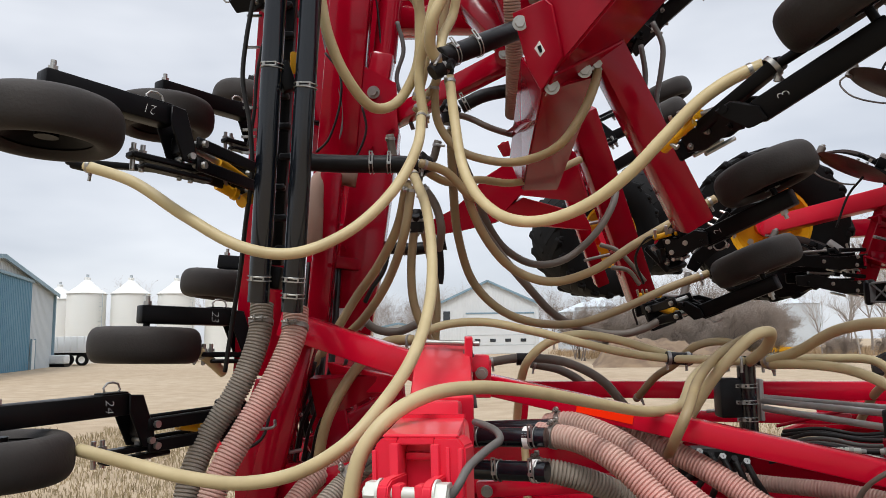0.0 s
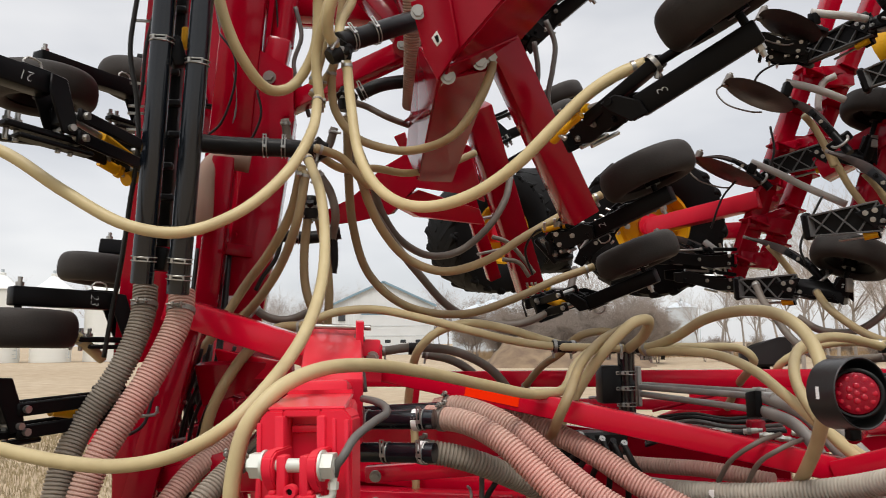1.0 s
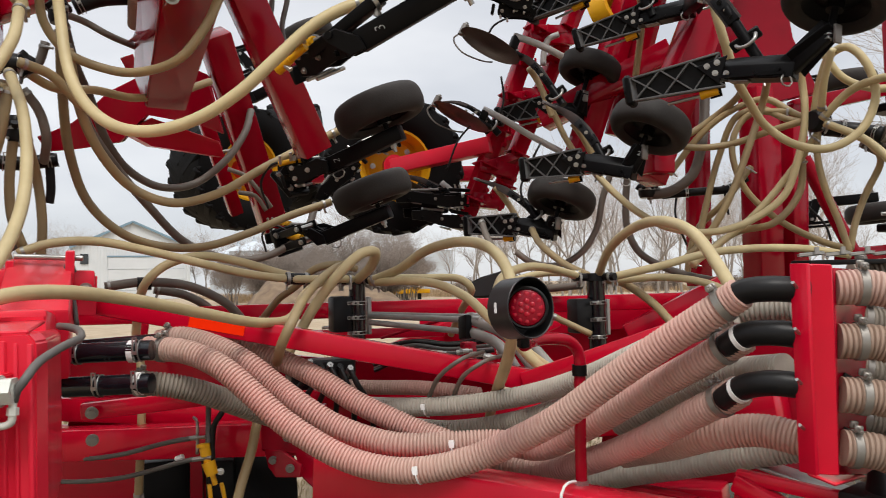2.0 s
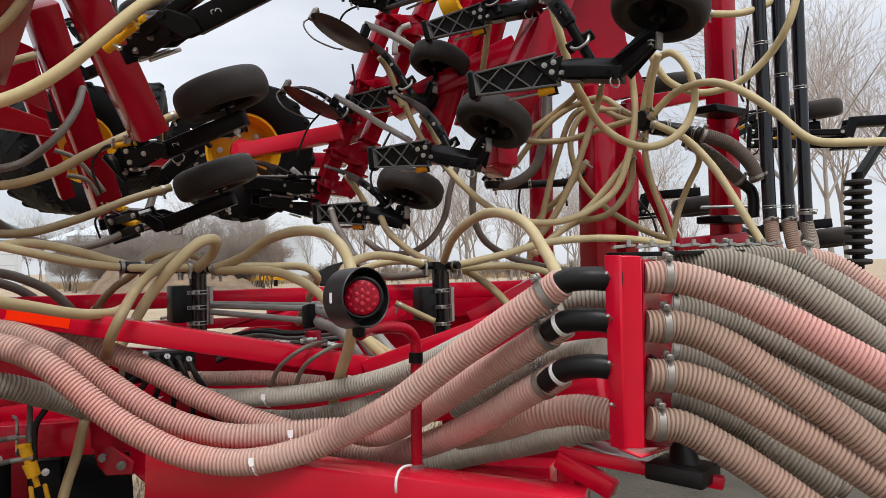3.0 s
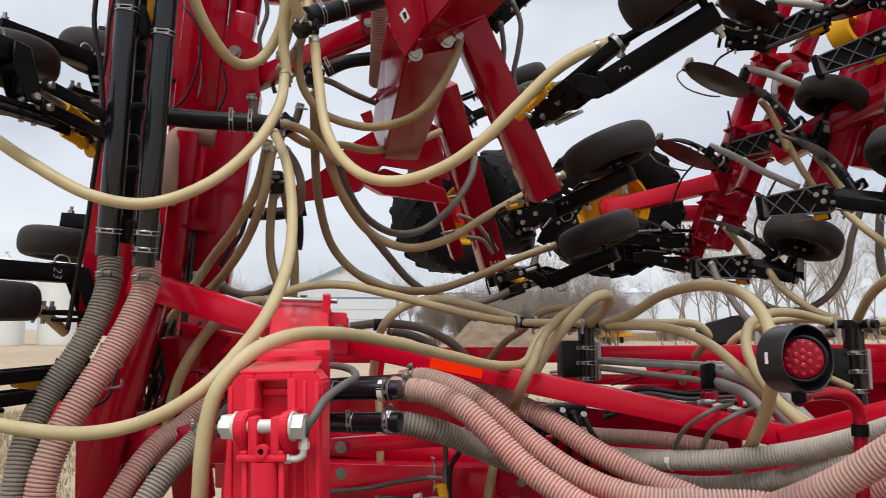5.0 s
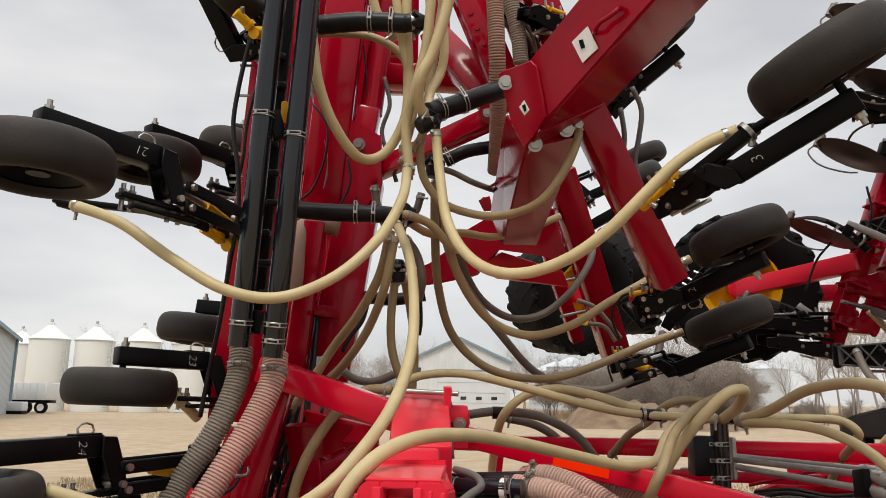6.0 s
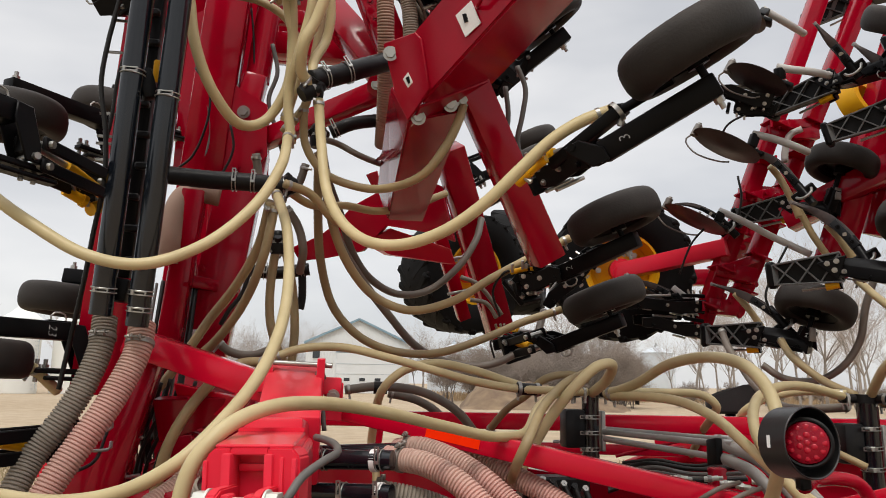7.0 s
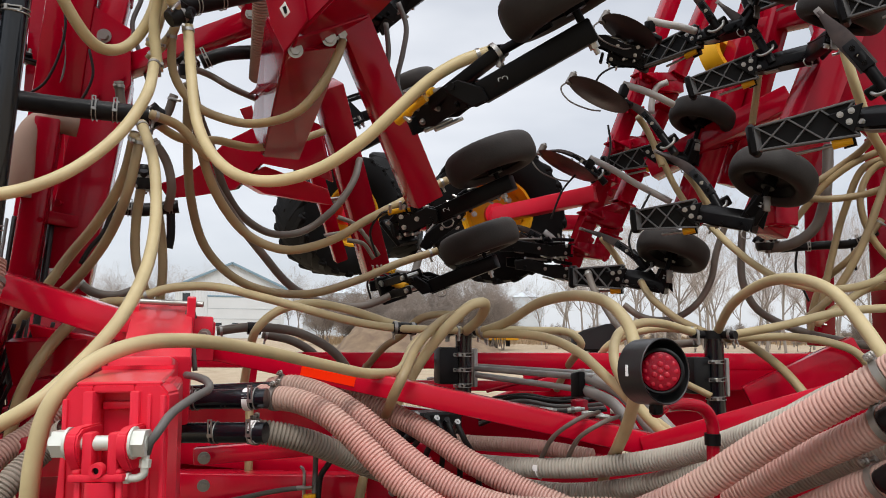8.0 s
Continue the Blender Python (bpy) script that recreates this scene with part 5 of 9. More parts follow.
part("rear_step", beam_bm((-0.030, 2.077, 1.343), (-0.003, 2.653, 1.297), 0.155, 0.20, (0, 0, 1), 0.012), RED_BRIGHT, hinge)
for x0, x1 in ((-0.0585, -0.0365), (0.0325, 0.0525)):
    bm = bmesh.new()
    side = [(0.02, -0.045), (-0.055, -0.045), (-0.080, -0.020), (-0.086, 0.004), (-0.080, 0.022), (-0.060, 0.032), (0.02, 0.032)]
    a = [bm.verts.new(HM @ Vector((x0, y, z))) for y, z in side]
    b = [bm.verts.new(HM @ Vector((x1, y, z))) for y, z in side]
    bm.faces.new(a)
    bm.faces.new(b[::-1])
    for i in range(len(side)):
        bm.faces.new((a[i], b[i], b[(i + 1) % len(side)], a[(i + 1) % len(side)]))
    bmesh.ops.recalc_face_normals(bm, faces=bm.faces)
    bmesh.ops.bevel(bm, geom=list(bm.edges), offset=0.003, segments=2, affect="EDGES")
    part("lug", bm, RED_BRIGHT, hinge)
for x0, x1 in ((-0.034, -0.014), (0.012, 0.031)):
    hinge_box("fork", x0, x1, -0.072, -0.038, -0.060, 0.024, 0.006)
hinge_box("fork_plate", -0.056, 0.043, -0.074, -0.036, -0.062, -0.048, 0.004)
for x0, x1 in ((-0.050, -0.036), (0.024, 0.038)):
    hinge_box("fork_ear", x0, x1, -0.070, -0.045, -0.050, -0.040, 0.004)
    hinge_box("tie_rod", x0 + 0.001, x1 - 0.001, -0.064, -0.052, -0.30, -0.060, 0.004)
part("boss", lathe_bm([(0.006, 0.0), (0.0062, 0.016), (0.0125, 0.016), (0.0135, 0.013), (0.0135, 0.0)], HM @ Matrix.Translation((-0.003, -0.064, -0.041)) @ Matrix.Rotation(radians(90), 4, "X"), 24), RED_BRIGHT, hinge)
part("boss_plug", cyl_bm(HM @ Vector((-0.003, -0.066, -0.041)), HM @ Vector((-0.003, -0.074, -0.041)), 0.0062, segs=12), BLACK, hinge)
part("cylinder_barrel", cyl_bm(HM @ Vector((-0.004, -0.055, -0.062)), HM @ Vector((-0.004, -0.055, -0.32)), 0.027, segs=32), RED_BRIGHT, hinge)
part("pin", cyl_bm(HM @ Vector((-0.096, -0.055, 0.004)), HM @ Vector((0.080, -0.055, 0.004)), 0.0135, segs=28), ZINC, hinge, "thick zinc-plated hinge pin")
part("pin_nut", cyl_bm(HM @ Vector((-0.088, -0.055, 0.004)), HM @ Vector((-0.064, -0.055, 0.004)), 0.026, segs=6), ZINC, hinge, "large hexagon nut")
part("pin_washer", cyl_bm(HM @ Vector((-0.064, -0.055, 0.004)), HM @ Vector((-0.0585, -0.055, 0.004)), 0.029, segs=28), ZINC, hinge, "thick steel washer")
part("pin_washer", cyl_bm(HM @ Vector((0.0525, -0.055, 0.004)), HM @ Vector((0.057, -0.055, 0.004)), 0.029, segs=28), ZINC, hinge, "thick steel washer")
part("pin_nut", cyl_bm(HM @ Vector((0.057, -0.055, 0.004)), HM @ Vector((0.079, -0.055, 0.004)), 0.026, segs=6), ZINC, hinge, "large hexagon bolt head")
tube_part("elbow_fitting", [HM @ Vector(c) for c in ((0.038, -0.052, -0.058), (0.060, -0.052, -0.058), (0.071, -0.052, -0.052), (0.0735, -0.052, -0.036), (0.074, -0.05, -0.014))], 0.0072, ZINC, hinge, "zinc-plated elbow fitting", 12, 0.004)
part("fitting_nut", cyl_bm(HM @ Vector((0.036, -0.052, -0.058)), HM @ Vector((0.047, -0.052, -0.058)), 0.0105, segs=6), ZINC, hinge)
part("fitting_nut", cyl_bm(HM @ Vector((0.0735, -0.052, -0.040)), HM @ Vector((0.074, -0.051, -0.026)), 0.0105, segs=6), ZINC, hinge)
tube_part("hydraulic_hose", [HM @ Vector((0.0742, -0.05, -0.016)), HM @ Vector((0.084, -0.052, 0.012)), (0.032, 1.497, 1.323), (0.054, 1.532, 1.354), (0.098, 1.605, 1.380), (0.126, 1.665, 1.391), (0.123, 1.706, 1.402), (0.104, 1.767, 1.408), (0.081, 1.867, 1.407)], 0.0085, CABLE_GREY, hinge, "grey rubber hydraulic hose", 10)

# ---- black air pipes and ribbed hoses, left ----
def air_pipe(p0, p1, r, label, clips=(), mat=None):
    ob = thing("air_pipe", p0, label, "pipe", "black air pipes")
    part("pipe_body", cyl_bm(p0, p1, r, segs=32), mat or PIPE, ob)
    for k in clips:
        c = V(p0).lerp(V(p1), k)
        part("wire_clamp", u_bolt_bm(c, V(p1) - V(p0), r), STEEL, ob, "steel wire clamp")
    return ob


air_pipe((-0.522, 2.460, 3.272), (-0.631, 2.647, 1.739), 0.037, "glossy black air pipe running down the mast", (0.475, 0.947))
air_pipe((-0.399, 2.453, 3.271), (-0.516, 2.650, 1.705), 0.037, "glossy black air pipe running down the mast", (0.51, 0.93, 0.965))
pipe_bracket = thing("pipe_bracket", (-0.545, 2.629, 2.548), "black pipe bracket with amber reflector behind the pipes", "bracket")
part("bracket_plate", beam_bm((-0.552, 2.586, 2.569), (-0.520, 2.597, 2.471), 0.05, 0.05), BLACK, pipe_bracket)
part("amber_reflector", beam_bm((-0.518, 2.637, 2.631), (-0.521, 2.647, 2.551), 0.025, 0.015), YELLOW, pipe_bracket, "amber reflector")
part("lower_plate", beam_bm((-0.624, 2.716, 1.833), (-0.564, 2.717, 1.825), 0.07, 0.08), BLACK, pipe_bracket)
ribbed([(-0.660, 2.816, 1.742), (-0.658, 2.786, 1.639), (-0.691, 2.754, 1.508), (-0.747, 2.725, 1.389), (-0.807, 2.696, 1.286), (-0.842, 2.643, 1.169), (-0.858, 2.600, 1.023), (-0.865, 2.599, 0.840)], 0.042, RIB_DUN, "dusty grey ribbed air hose below the mast pipes", (0.075,))
ribbed([(-0.525, 2.771, 1.722), (-0.526, 2.739, 1.629), (-0.580, 2.687, 1.471), (-0.653, 2.634, 1.329), (-0.722, 2.579, 1.189), (-0.763, 2.540, 1.039), (-0.774, 2.530, 0.854)], 0.045, RIB_PINK, "dusty pink ribbed air hose below the mast pipes", (0.075,))
ribbed([(-0.313, 3.063, 1.256), (-0.408, 2.983, 1.152), (-0.495, 2.901, 1.087), (-0.575, 2.820, 0.977), (-0.710, 2.749, 0.733)], 0.039, RIB_PINK, "dusty pink ribbed air hose behind the hinge block", ())
ribbed([(-0.263, 2.667, 1.196), (-0.329, 2.680, 1.131), (-0.406, 2.600, 1.049), (-0.511, 2.530, 0.886), (-0.620, 2.554, 0.694)], 0.039, RIB_DUN, "dusty grey ribbed air hose behind the hinge block", (0.12,))
ribbed([(-0.729, 3.437, 2.520), (-0.719, 3.458, 2.340), (-0.727, 3.484, 2.134), (-0.737, 3.506, 1.953)], 0.02, RIB_DUN, "thin grey ribbed hose behind the mast pipes", ())
air_pipe((-0.233, 2.462, 1.227), (-0.149, 2.251, 1.306), 0.031, "short black air pipe entering the hinge", ())
elbow = sweep("pipe_elbow", [(-0.413, 3.656, 2.394), (-0.496, 3.641, 2.404), (-0.567, 3.636, 2.388), (-0.605, 3.603, 2.303), (-0.612, 3.571, 2.156), (-0.618, 3.584, 2.053)], 0.050, RIB_BROWN, 20)
tagged(elbow, "brown rubber pipe elbow at the mast", "pipe")
# horizontal black pipes that feed the distributor heads
def wrinkled(points, r, label, bands=()):
    """A taped, uneven pipe with wire clamps."""
    ob = sweep("feed_pipe", points, r, PLASTIC, 18, 0.012)
    for v in ob.data.vertices:
        v.co += v.co.normalized() * 0.004 * noise.noise(v.co * 40)
    tagged(ob, label, "pipe", "black feed pipes")
    line = curve_points(points, 0.012)
    for k in bands:
        i = max(1, min(len(line) - 2, int(k * (len(line) - 1))))
        part("wire_clamp", u_bolt_bm(line[i], line[i + 1] - line[i - 1], r + 0.002), STEEL, ob, "steel wire clamp")
    return ob


wrinkled([(-0.542, 3.053, 2.327), (-0.370, 3.041, 2.315), (-0.186, 3.037, 2.311), (-0.117, 3.038, 2.305)], 0.036, "black feed pipe across the mast to the hose head", (0.62, 0.8))
wrinkled([(0.006, 2.794, 2.659), (0.094, 2.839, 2.706), (0.208, 2.882, 2.767), (0.331, 2.973, 2.849)], 0.040, "black taped feed pipe to the upper hose head", (0.16, 0.42))
wrinkled([(0.091, 3.301, 2.629), (0.180, 3.296, 2.673), (0.342, 3.389, 2.737)], 0.03, "black taped feed pipe behind the hoses", (0.1,))
wrinkled([(-0.330, 3.870, 2.082), (-0.156, 3.872, 2.067), (0.018, 3.869, 2.093)], 0.032, "black feed pipe with tee behind the hoses", (0.4, 0.9))
wrinkled([(-0.022, 3.865, 2.122), (-0.014, 3.886, 1.950), (-0.021, 3.893, 1.892)], 0.02, "short black drop pipe", ())
wrinkled([(-0.441, 2.820, 3.028), (-0.262, 2.792, 3.035), (-0.084, 2.777, 3.025)], 0.038, "black feed pipe across the mast near the top", (0.6, 0.85))
ribbed([(0.265, 2.951, 3.551), (0.287, 3.005, 3.263), (0.302, 3.050, 3.022), (0.320, 3.190, 2.819), (0.327, 3.315, 2.697), (0.331, 3.430, 2.629)], 0.037, RIB_BROWN, "brown ribbed air hose hanging beside the boom", ())
ribbed([(0.353, 3.235, 3.627), (0.387, 3.273, 3.417), (0.427, 3.299, 3.261), (0.442, 3.324, 3.124)], 0.037, RIB_DUN, "grey ribbed air hose hanging beside the boom", ())


def distributor(c, axis, label, r=0.036):
    """A distributor head: body with a ring of outlet stubs."""
    ob = thing("distributor", c, label, "distributor head", "distributors")
    m, _ = basis(c, V(c) + V(axis))
    m = m @ Matrix.Rotation(radians(90), 4, "Y")
    part("head_body", lathe_bm([(0.0, -0.05), (r * 0.8, -0.05), (r, -0.03), (r, 0.03), (r * 0.7, 0.05), (0.0, 0.055)], m, 24), PLASTIC, ob)
    for k in range(6):
        a = 2 * math.pi * k / 6
        p, q = m @ Vector((r * 0.6 * math.cos(a), r * 0.6 * math.sin(a), 0)), m @ Vector((r * 1.2 * math.cos(a), r * 1.2 * math.sin(a), 0.02))
        part("outlet", cyl_bm(p, q, 0.016, segs=14), PLASTIC, ob)
    part("band", band_bm(c, axis, r, 0.012), STEEL, ob)
    return ob


distributor((-0.083, 3.037, 2.309), (1, 0, 0), "black distributor head with cream hoses pushed on")
distributor((0.010, 2.798, 2.629), (0.6, 0.2, 0.5), "black distributor head with cream hoses pushed on")
distributor((-0.060, 2.775, 3.028), (1, 0, 0.1), "black distributor head at the top of the hose bundle")
distributor((-0.110, 3.262, 2.112), (0, 0, 1), "black distributor head with tan hoses pushed on", 0.035)
distributor((0.038, 3.110, 2.546), (0, 0, 1), "black distributor head with tan hoses pushed on", 0.035)

# ---- seed hoses, left cluster ----
hose([(-0.069, 2.819, 2.449), (-0.082, 2.687, 2.290), (-0.159, 2.578, 2.112), (-0.302, 2.481, 1.955), (-0.467, 2.428, 1.881), (-0.628, 2.426, 1.902), (-0.817, 2.443, 2.005), (-1.009, 2.477, 2.130), (-1.190, 2.518, 2.197)], 0.019, clamps=(0.01,))
hose([(-0.434, 2.629, 2.909), (-0.400, 2.650, 2.706), (-0.338, 2.712, 2.559), (-0.252, 2.816, 2.478), (-0.164, 2.910, 2.531), (-0.088, 2.894, 2.666), (-0.075, 2.873, 2.843), (-0.086, 2.847, 3.064), (-0.089, 2.835, 3.223), (-0.093, 2.819, 3.423), (-0.098, 2.800, 3.662)], 0.020)
hose([(-0.106, 2.895, 2.240), (-0.052, 2.713, 2.070), (-0.031, 2.584, 1.891), (-0.037, 2.404, 1.710), (-0.081, 2.221, 1.556), (-0.151, 2.083, 1.442), (-0.243, 2.003, 1.341), (-0.366, 2.028, 1.270), (-0.524, 2.084, 1.234), (-0.689, 2.134, 1.242), (-0.861, 2.179, 1.274), (-1.026, 2.224, 1.306)], 0.0185, clamps=(0.01,))
hose([(1.147, 2.982, 1.511), (1.020, 2.932, 1.508), (0.909, 2.837, 1.457), (0.817, 2.696, 1.372), (0.677, 2.546, 1.364), (0.462, 2.339, 1.409), (0.251, 2.132, 1.458), (0.086, 1.927, 1.484), (-0.031, 1.777, 1.476), (-0.111, 1.691, 1.435), (-0.165, 1.663, 1.367), (-0.187, 1.658, 1.273), (-0.195, 1.674, 1.158), (-0.217, 1.808, 0.880)], 0.0172)
hose([(0.828, 2.868, 1.194), (0.880, 2.857, 1.292), (0.947, 2.822, 1.416), (1.029, 2.778, 1.532), (1.116, 2.768, 1.609), (1.183, 2.797, 1.617), (1.194, 2.875, 1.562), (1.169, 2.982, 1.506)], 0.0205)
hose([(-0.100, 3.219, 1.629), (0.008, 3.215, 1.667), (0.174, 3.214, 1.676), (0.363, 3.218, 1.639), (0.552, 3.224, 1.592), (0.741, 3.229, 1.546), (0.921, 3.232, 1.519), (1.056, 3.183, 1.513), (1.191, 3.133, 1.511)], 0.018)
hose([(0.332, 3.676, 1.173), (0.339, 3.556, 1.339), (0.344, 3.444, 1.437), (0.367, 3.333, 1.519), (0.442, 3.325, 1.585), (0.570, 3.321, 1.621), (0.741, 3.324, 1.598), (0.898, 3.279, 1.547), (0.990, 3.233, 1.518)], 0.019)
hose([(0.037, 2.803, 2.590), (0.056, 2.775, 2.400), (0.083, 2.697, 2.209), (0.141, 2.582, 2.071), (0.226, 2.471, 1.989), (0.327, 2.393, 1.971), (0.449, 2.318, 2.006), (0.564, 2.258, 2.086), (0.663, 2.226, 2.186), (0.765, 2.194, 2.287), (0.854, 2.167, 2.345), (0.934, 2.141, 2.375)], 0.0192, clamps=(0.01, 0.985))
hose([(-0.023, 2.999, 2.632), (-0.008, 3.018, 2.472), (0.073, 3.031, 2.365), (0.205, 3.036, 2.319), (0.326, 2.889, 2.284), (0.439, 2.755, 2.309), (0.517, 2.703, 2.412), (0.565, 2.710, 2.520), (0.610, 2.845, 2.656)], 0.017, HOSE_OLD, "tan seed hose sagging behind the boom")
hose([(-0.076, 3.040, 2.290), (0.020, 3.144, 2.259), (0.173, 3.340, 2.307), (0.320, 3.440, 2.312), (0.491, 3.534, 2.369), (0.670, 3.623, 2.463)], 0.0175, HOSE_OLD, "tan seed hose sagging behind the boom")
hose([(0.073, 3.029, 2.379), (0.118, 3.155, 2.167), (0.206, 3.275, 2.008), (0.328, 3.388, 1.903), (0.479, 3.394, 1.855), (0.664, 3.388, 1.901), (0.848, 3.375, 2.013), (1.027, 3.363, 2.114), (1.210, 3.351, 2.211)], 0.0195, HOSE_OLD, "tan seed hose running to a row unit", (0.985,))
hose([(0.043, 3.118, 2.475), (0.050, 3.245, 2.259), (0.072, 3.370, 2.053), (0.142, 3.494, 1.859), (0.273, 3.559, 1.735), (0.436, 3.616, 1.680), (0.629, 3.616, 1.676), (0.838, 3.609, 1.741), (1.054, 3.598, 1.835), (1.248, 3.589, 1.902)], 0.0195, HOSE_OLD, "tan seed hose running to a row unit", (0.985,))
hose([(0.052, 3.309, 2.567), (0.089, 3.425, 2.440), (0.150, 3.540, 2.317), (0.217, 3.660, 2.159), (0.313, 3.774, 2.046), (0.464, 3.882, 1.983), (0.640, 3.978, 2.019), (0.791, 3.964, 2.143), (0.894, 3.996, 2.297), (0.955, 4.128, 2.452)], 0.019, HOSE_DARK, "brown-grey seed hose sagging behind the boom")
hose([(0.063, 3.319, 2.480), (0.095, 3.438, 2.324), (0.149, 3.457, 2.168), (0.256, 3.575, 2.023), (0.397, 3.694, 1.869), (0.560, 3.813, 1.716), (0.747, 3.923, 1.641), (0.935, 3.924, 1.629), (1.095, 3.917, 1.691), (1.198, 3.907, 1.776), (1.276, 3.989, 1.932)], 0.020, HOSE_DARK, "brown-grey seed hose sagging behind the boom")
hose([(-0.137, 3.046, 2.241), (-0.183, 3.166, 2.079), (-0.276, 3.285, 1.925), (-0.388, 3.404, 1.792), (-0.469, 3.424, 1.664), (-0.571, 3.450, 1.515), (-0.660, 3.468, 1.417)], 0.020, HOSE_OLD, "tan seed hose hanging by the mast")
hose([(-0.119, 3.048, 2.223), (-0.155, 3.072, 2.018), (-0.231, 3.194, 1.844), (-0.339, 3.312, 1.703), (-0.426, 3.425, 1.633)], 0.019, HOSE_OLD, "tan seed hose hanging by the mast")
hose([(-0.118, 3.265, 2.093), (-0.134, 3.285, 1.923), (-0.127, 3.302, 1.777), (-0.095, 3.315, 1.674), (-0.056, 3.425, 1.592)], 0.019, HOSE_OLD, "tan seed hose hanging by the mast")
hose([(-0.084, 3.364, 2.107), (-0.048, 3.484, 1.940), (-0.031, 3.506, 1.759), (-0.040, 3.526, 1.592)], 0.020, HOSE_OLD, "tan seed hose hanging by the mast")
hose([(-0.120, 3.121, 1.606), (-0.228, 3.172, 1.599), (-0.320, 3.053, 1.521), (-0.399, 3.012, 1.406), (-0.454, 3.011, 1.288), (-0.485, 3.031, 1.148), (-0.500, 3.047, 1.029)], 0.021, HOSE_OLD, "tan seed hose looping behind the draw frame")
hose([(-0.368, 3.514, 1.702), (-0.304, 3.518, 1.657), (-0.213, 3.519, 1.644), (-0.108, 3.515, 1.684)], 0.019, HOSE_DARK, "brown-grey seed hose hanging by the mast")
hose([(-0.080, 3.146, 2.242), (-0.029, 3.155, 2.170), (-0.003, 3.166, 2.075), (-0.015, 3.277, 1.993)], 0.018, HOSE_DARK, "brown-grey seed hose at the distributor head")
hose([(-0.013, 3.319, 2.481), (-0.040, 3.329, 2.394), (-0.084, 3.334, 2.357)], 0.018, HOSE_DARK, "brown-grey seed hose at the distributor head")
hose([(-0.220, 3.218, 2.484), (-0.203, 3.230, 2.386), (-0.170, 3.238, 2.312)], 0.018, HOSE_DARK, "brown-grey seed hose at the distributor head")
hose([(0.041, 3.208, 2.571), (0.128, 3.307, 2.578), (0.215, 3.312, 2.537), (0.387, 3.513, 2.541)], 0.014, HOSE_DARK, "brown-grey seed hose behind the boom")
hose([(-0.080, 2.939, 2.290), (0.020, 2.992, 2.266), (0.110, 3.052, 2.184), (0.149, 3.152, 2.190)], 0.018, HOSE_OLD, "tan seed hose at the distributor head")
# the bundle rising to the top of the mast
hose([(-0.060, 2.872, 2.431), (-0.078, 2.849, 2.627), (-0.039, 2.780, 2.780), (-0.006, 2.762, 2.928), (0.012, 2.737, 3.142), (0.023, 2.725, 3.301), (0.037, 2.709, 3.500), (0.053, 2.691, 3.739)], 0.020)
hose([(0.001, 2.777, 2.639), (-0.031, 2.742, 2.675), (-0.023, 2.682, 2.759), (0.014, 2.672, 2.841), (0.054, 2.657, 2.964), (0.089, 2.645, 3.120), (0.133, 2.629, 3.314), (0.186, 2.610, 3.547)], 0.0215)
hose([(0.010, 2.794, 2.661), (0.012, 2.833, 2.755), (0.054, 2.871, 2.862), (0.069, 2.860, 2.951), (0.059, 2.842, 3.106), (0.054, 2.830, 3.265), (0.048, 2.814, 3.465), (0.041, 2.796, 3.704)], 0.019)
hose([(-0.091, 2.910, 2.534), (-0.056, 2.892, 2.688), (-0.069, 2.873, 2.843), (-0.099, 2.857, 2.976), (-0.129, 2.836, 3.154), (-0.145, 2.824, 3.313), (-0.164, 2.808, 3.511), (-0.187, 2.790, 3.749)], 0.019)
hose([(-0.101, 3.012, 2.519), (-0.019, 2.999, 2.632), (-0.005, 2.990, 2.712), (0.015, 2.978, 2.870), (0.041, 2.963, 3.068), (0.072, 2.946, 3.305)], 0.018, HOSE_OLD, "tan seed hose in the bundle at the mast")
hose([(-0.131, 2.979, 3.060), (-0.210, 2.967, 3.157), (-0.250, 2.944, 3.296)], 0.02)
hose([(-0.602, 3.218, 3.185), (-0.423, 3.192, 3.183), (-0.245, 3.174, 3.161), (-0.122, 3.177, 3.089), (-0.063, 3.192, 2.986)], 0.018, HOSE_OLD, "tan seed hose crossing the mast")
hose([(-0.860, 2.663, 2.263), (-0.815, 2.718, 2.224), (-0.785, 2.775, 2.173)], 0.02)
hose([(-0.946, 2.999, 1.571), (-0.911, 3.055, 1.526), (-0.882, 3.110, 1.484)], 0.02)

union = thing("hose_union", (0.974, 3.233, 1.516), "black plastic hose union with steel clamps", "hose fitting")
part("union_body", cyl_bm((0.926, 3.232, 1.519), (1.031, 3.233, 1.514), 0.026, segs=18), PLASTIC, union)
part("clamp", band_bm((0.936, 3.232, 1.519), (1, 0, 0), 0.027, 0.014), STEEL, union)
part("clamp", band_bm((1.016, 3.233, 1.515), (1, 0, 0), 0.027, 0.014), STEEL, union)
union2 = thing("hose_union", (0.376, 3.737, 1.509), "black plastic hose union in the dark hoses", "hose fitting")
part("union_body", cyl_bm((0.349, 3.737, 1.510), (0.412, 3.737, 1.509), 0.03, segs=18), PLASTIC, union2)
hose([(0.211, 3.739, 1.496), (0.363, 3.736, 1.515), (0.555, 3.738, 1.500), (0.677, 3.744, 1.454), (0.772, 3.751, 1.392), (0.870, 3.785, 1.280)], 0.022, HOSE_DARK, "dark brown hose lying on the frame")
hose([(0.439, 3.942, 1.481), (0.584, 3.946, 1.449), (0.698, 3.953, 1.383), (0.788, 3.967, 1.267)], 0.022, HOSE_DARK, "dark brown hose lying on the frame")
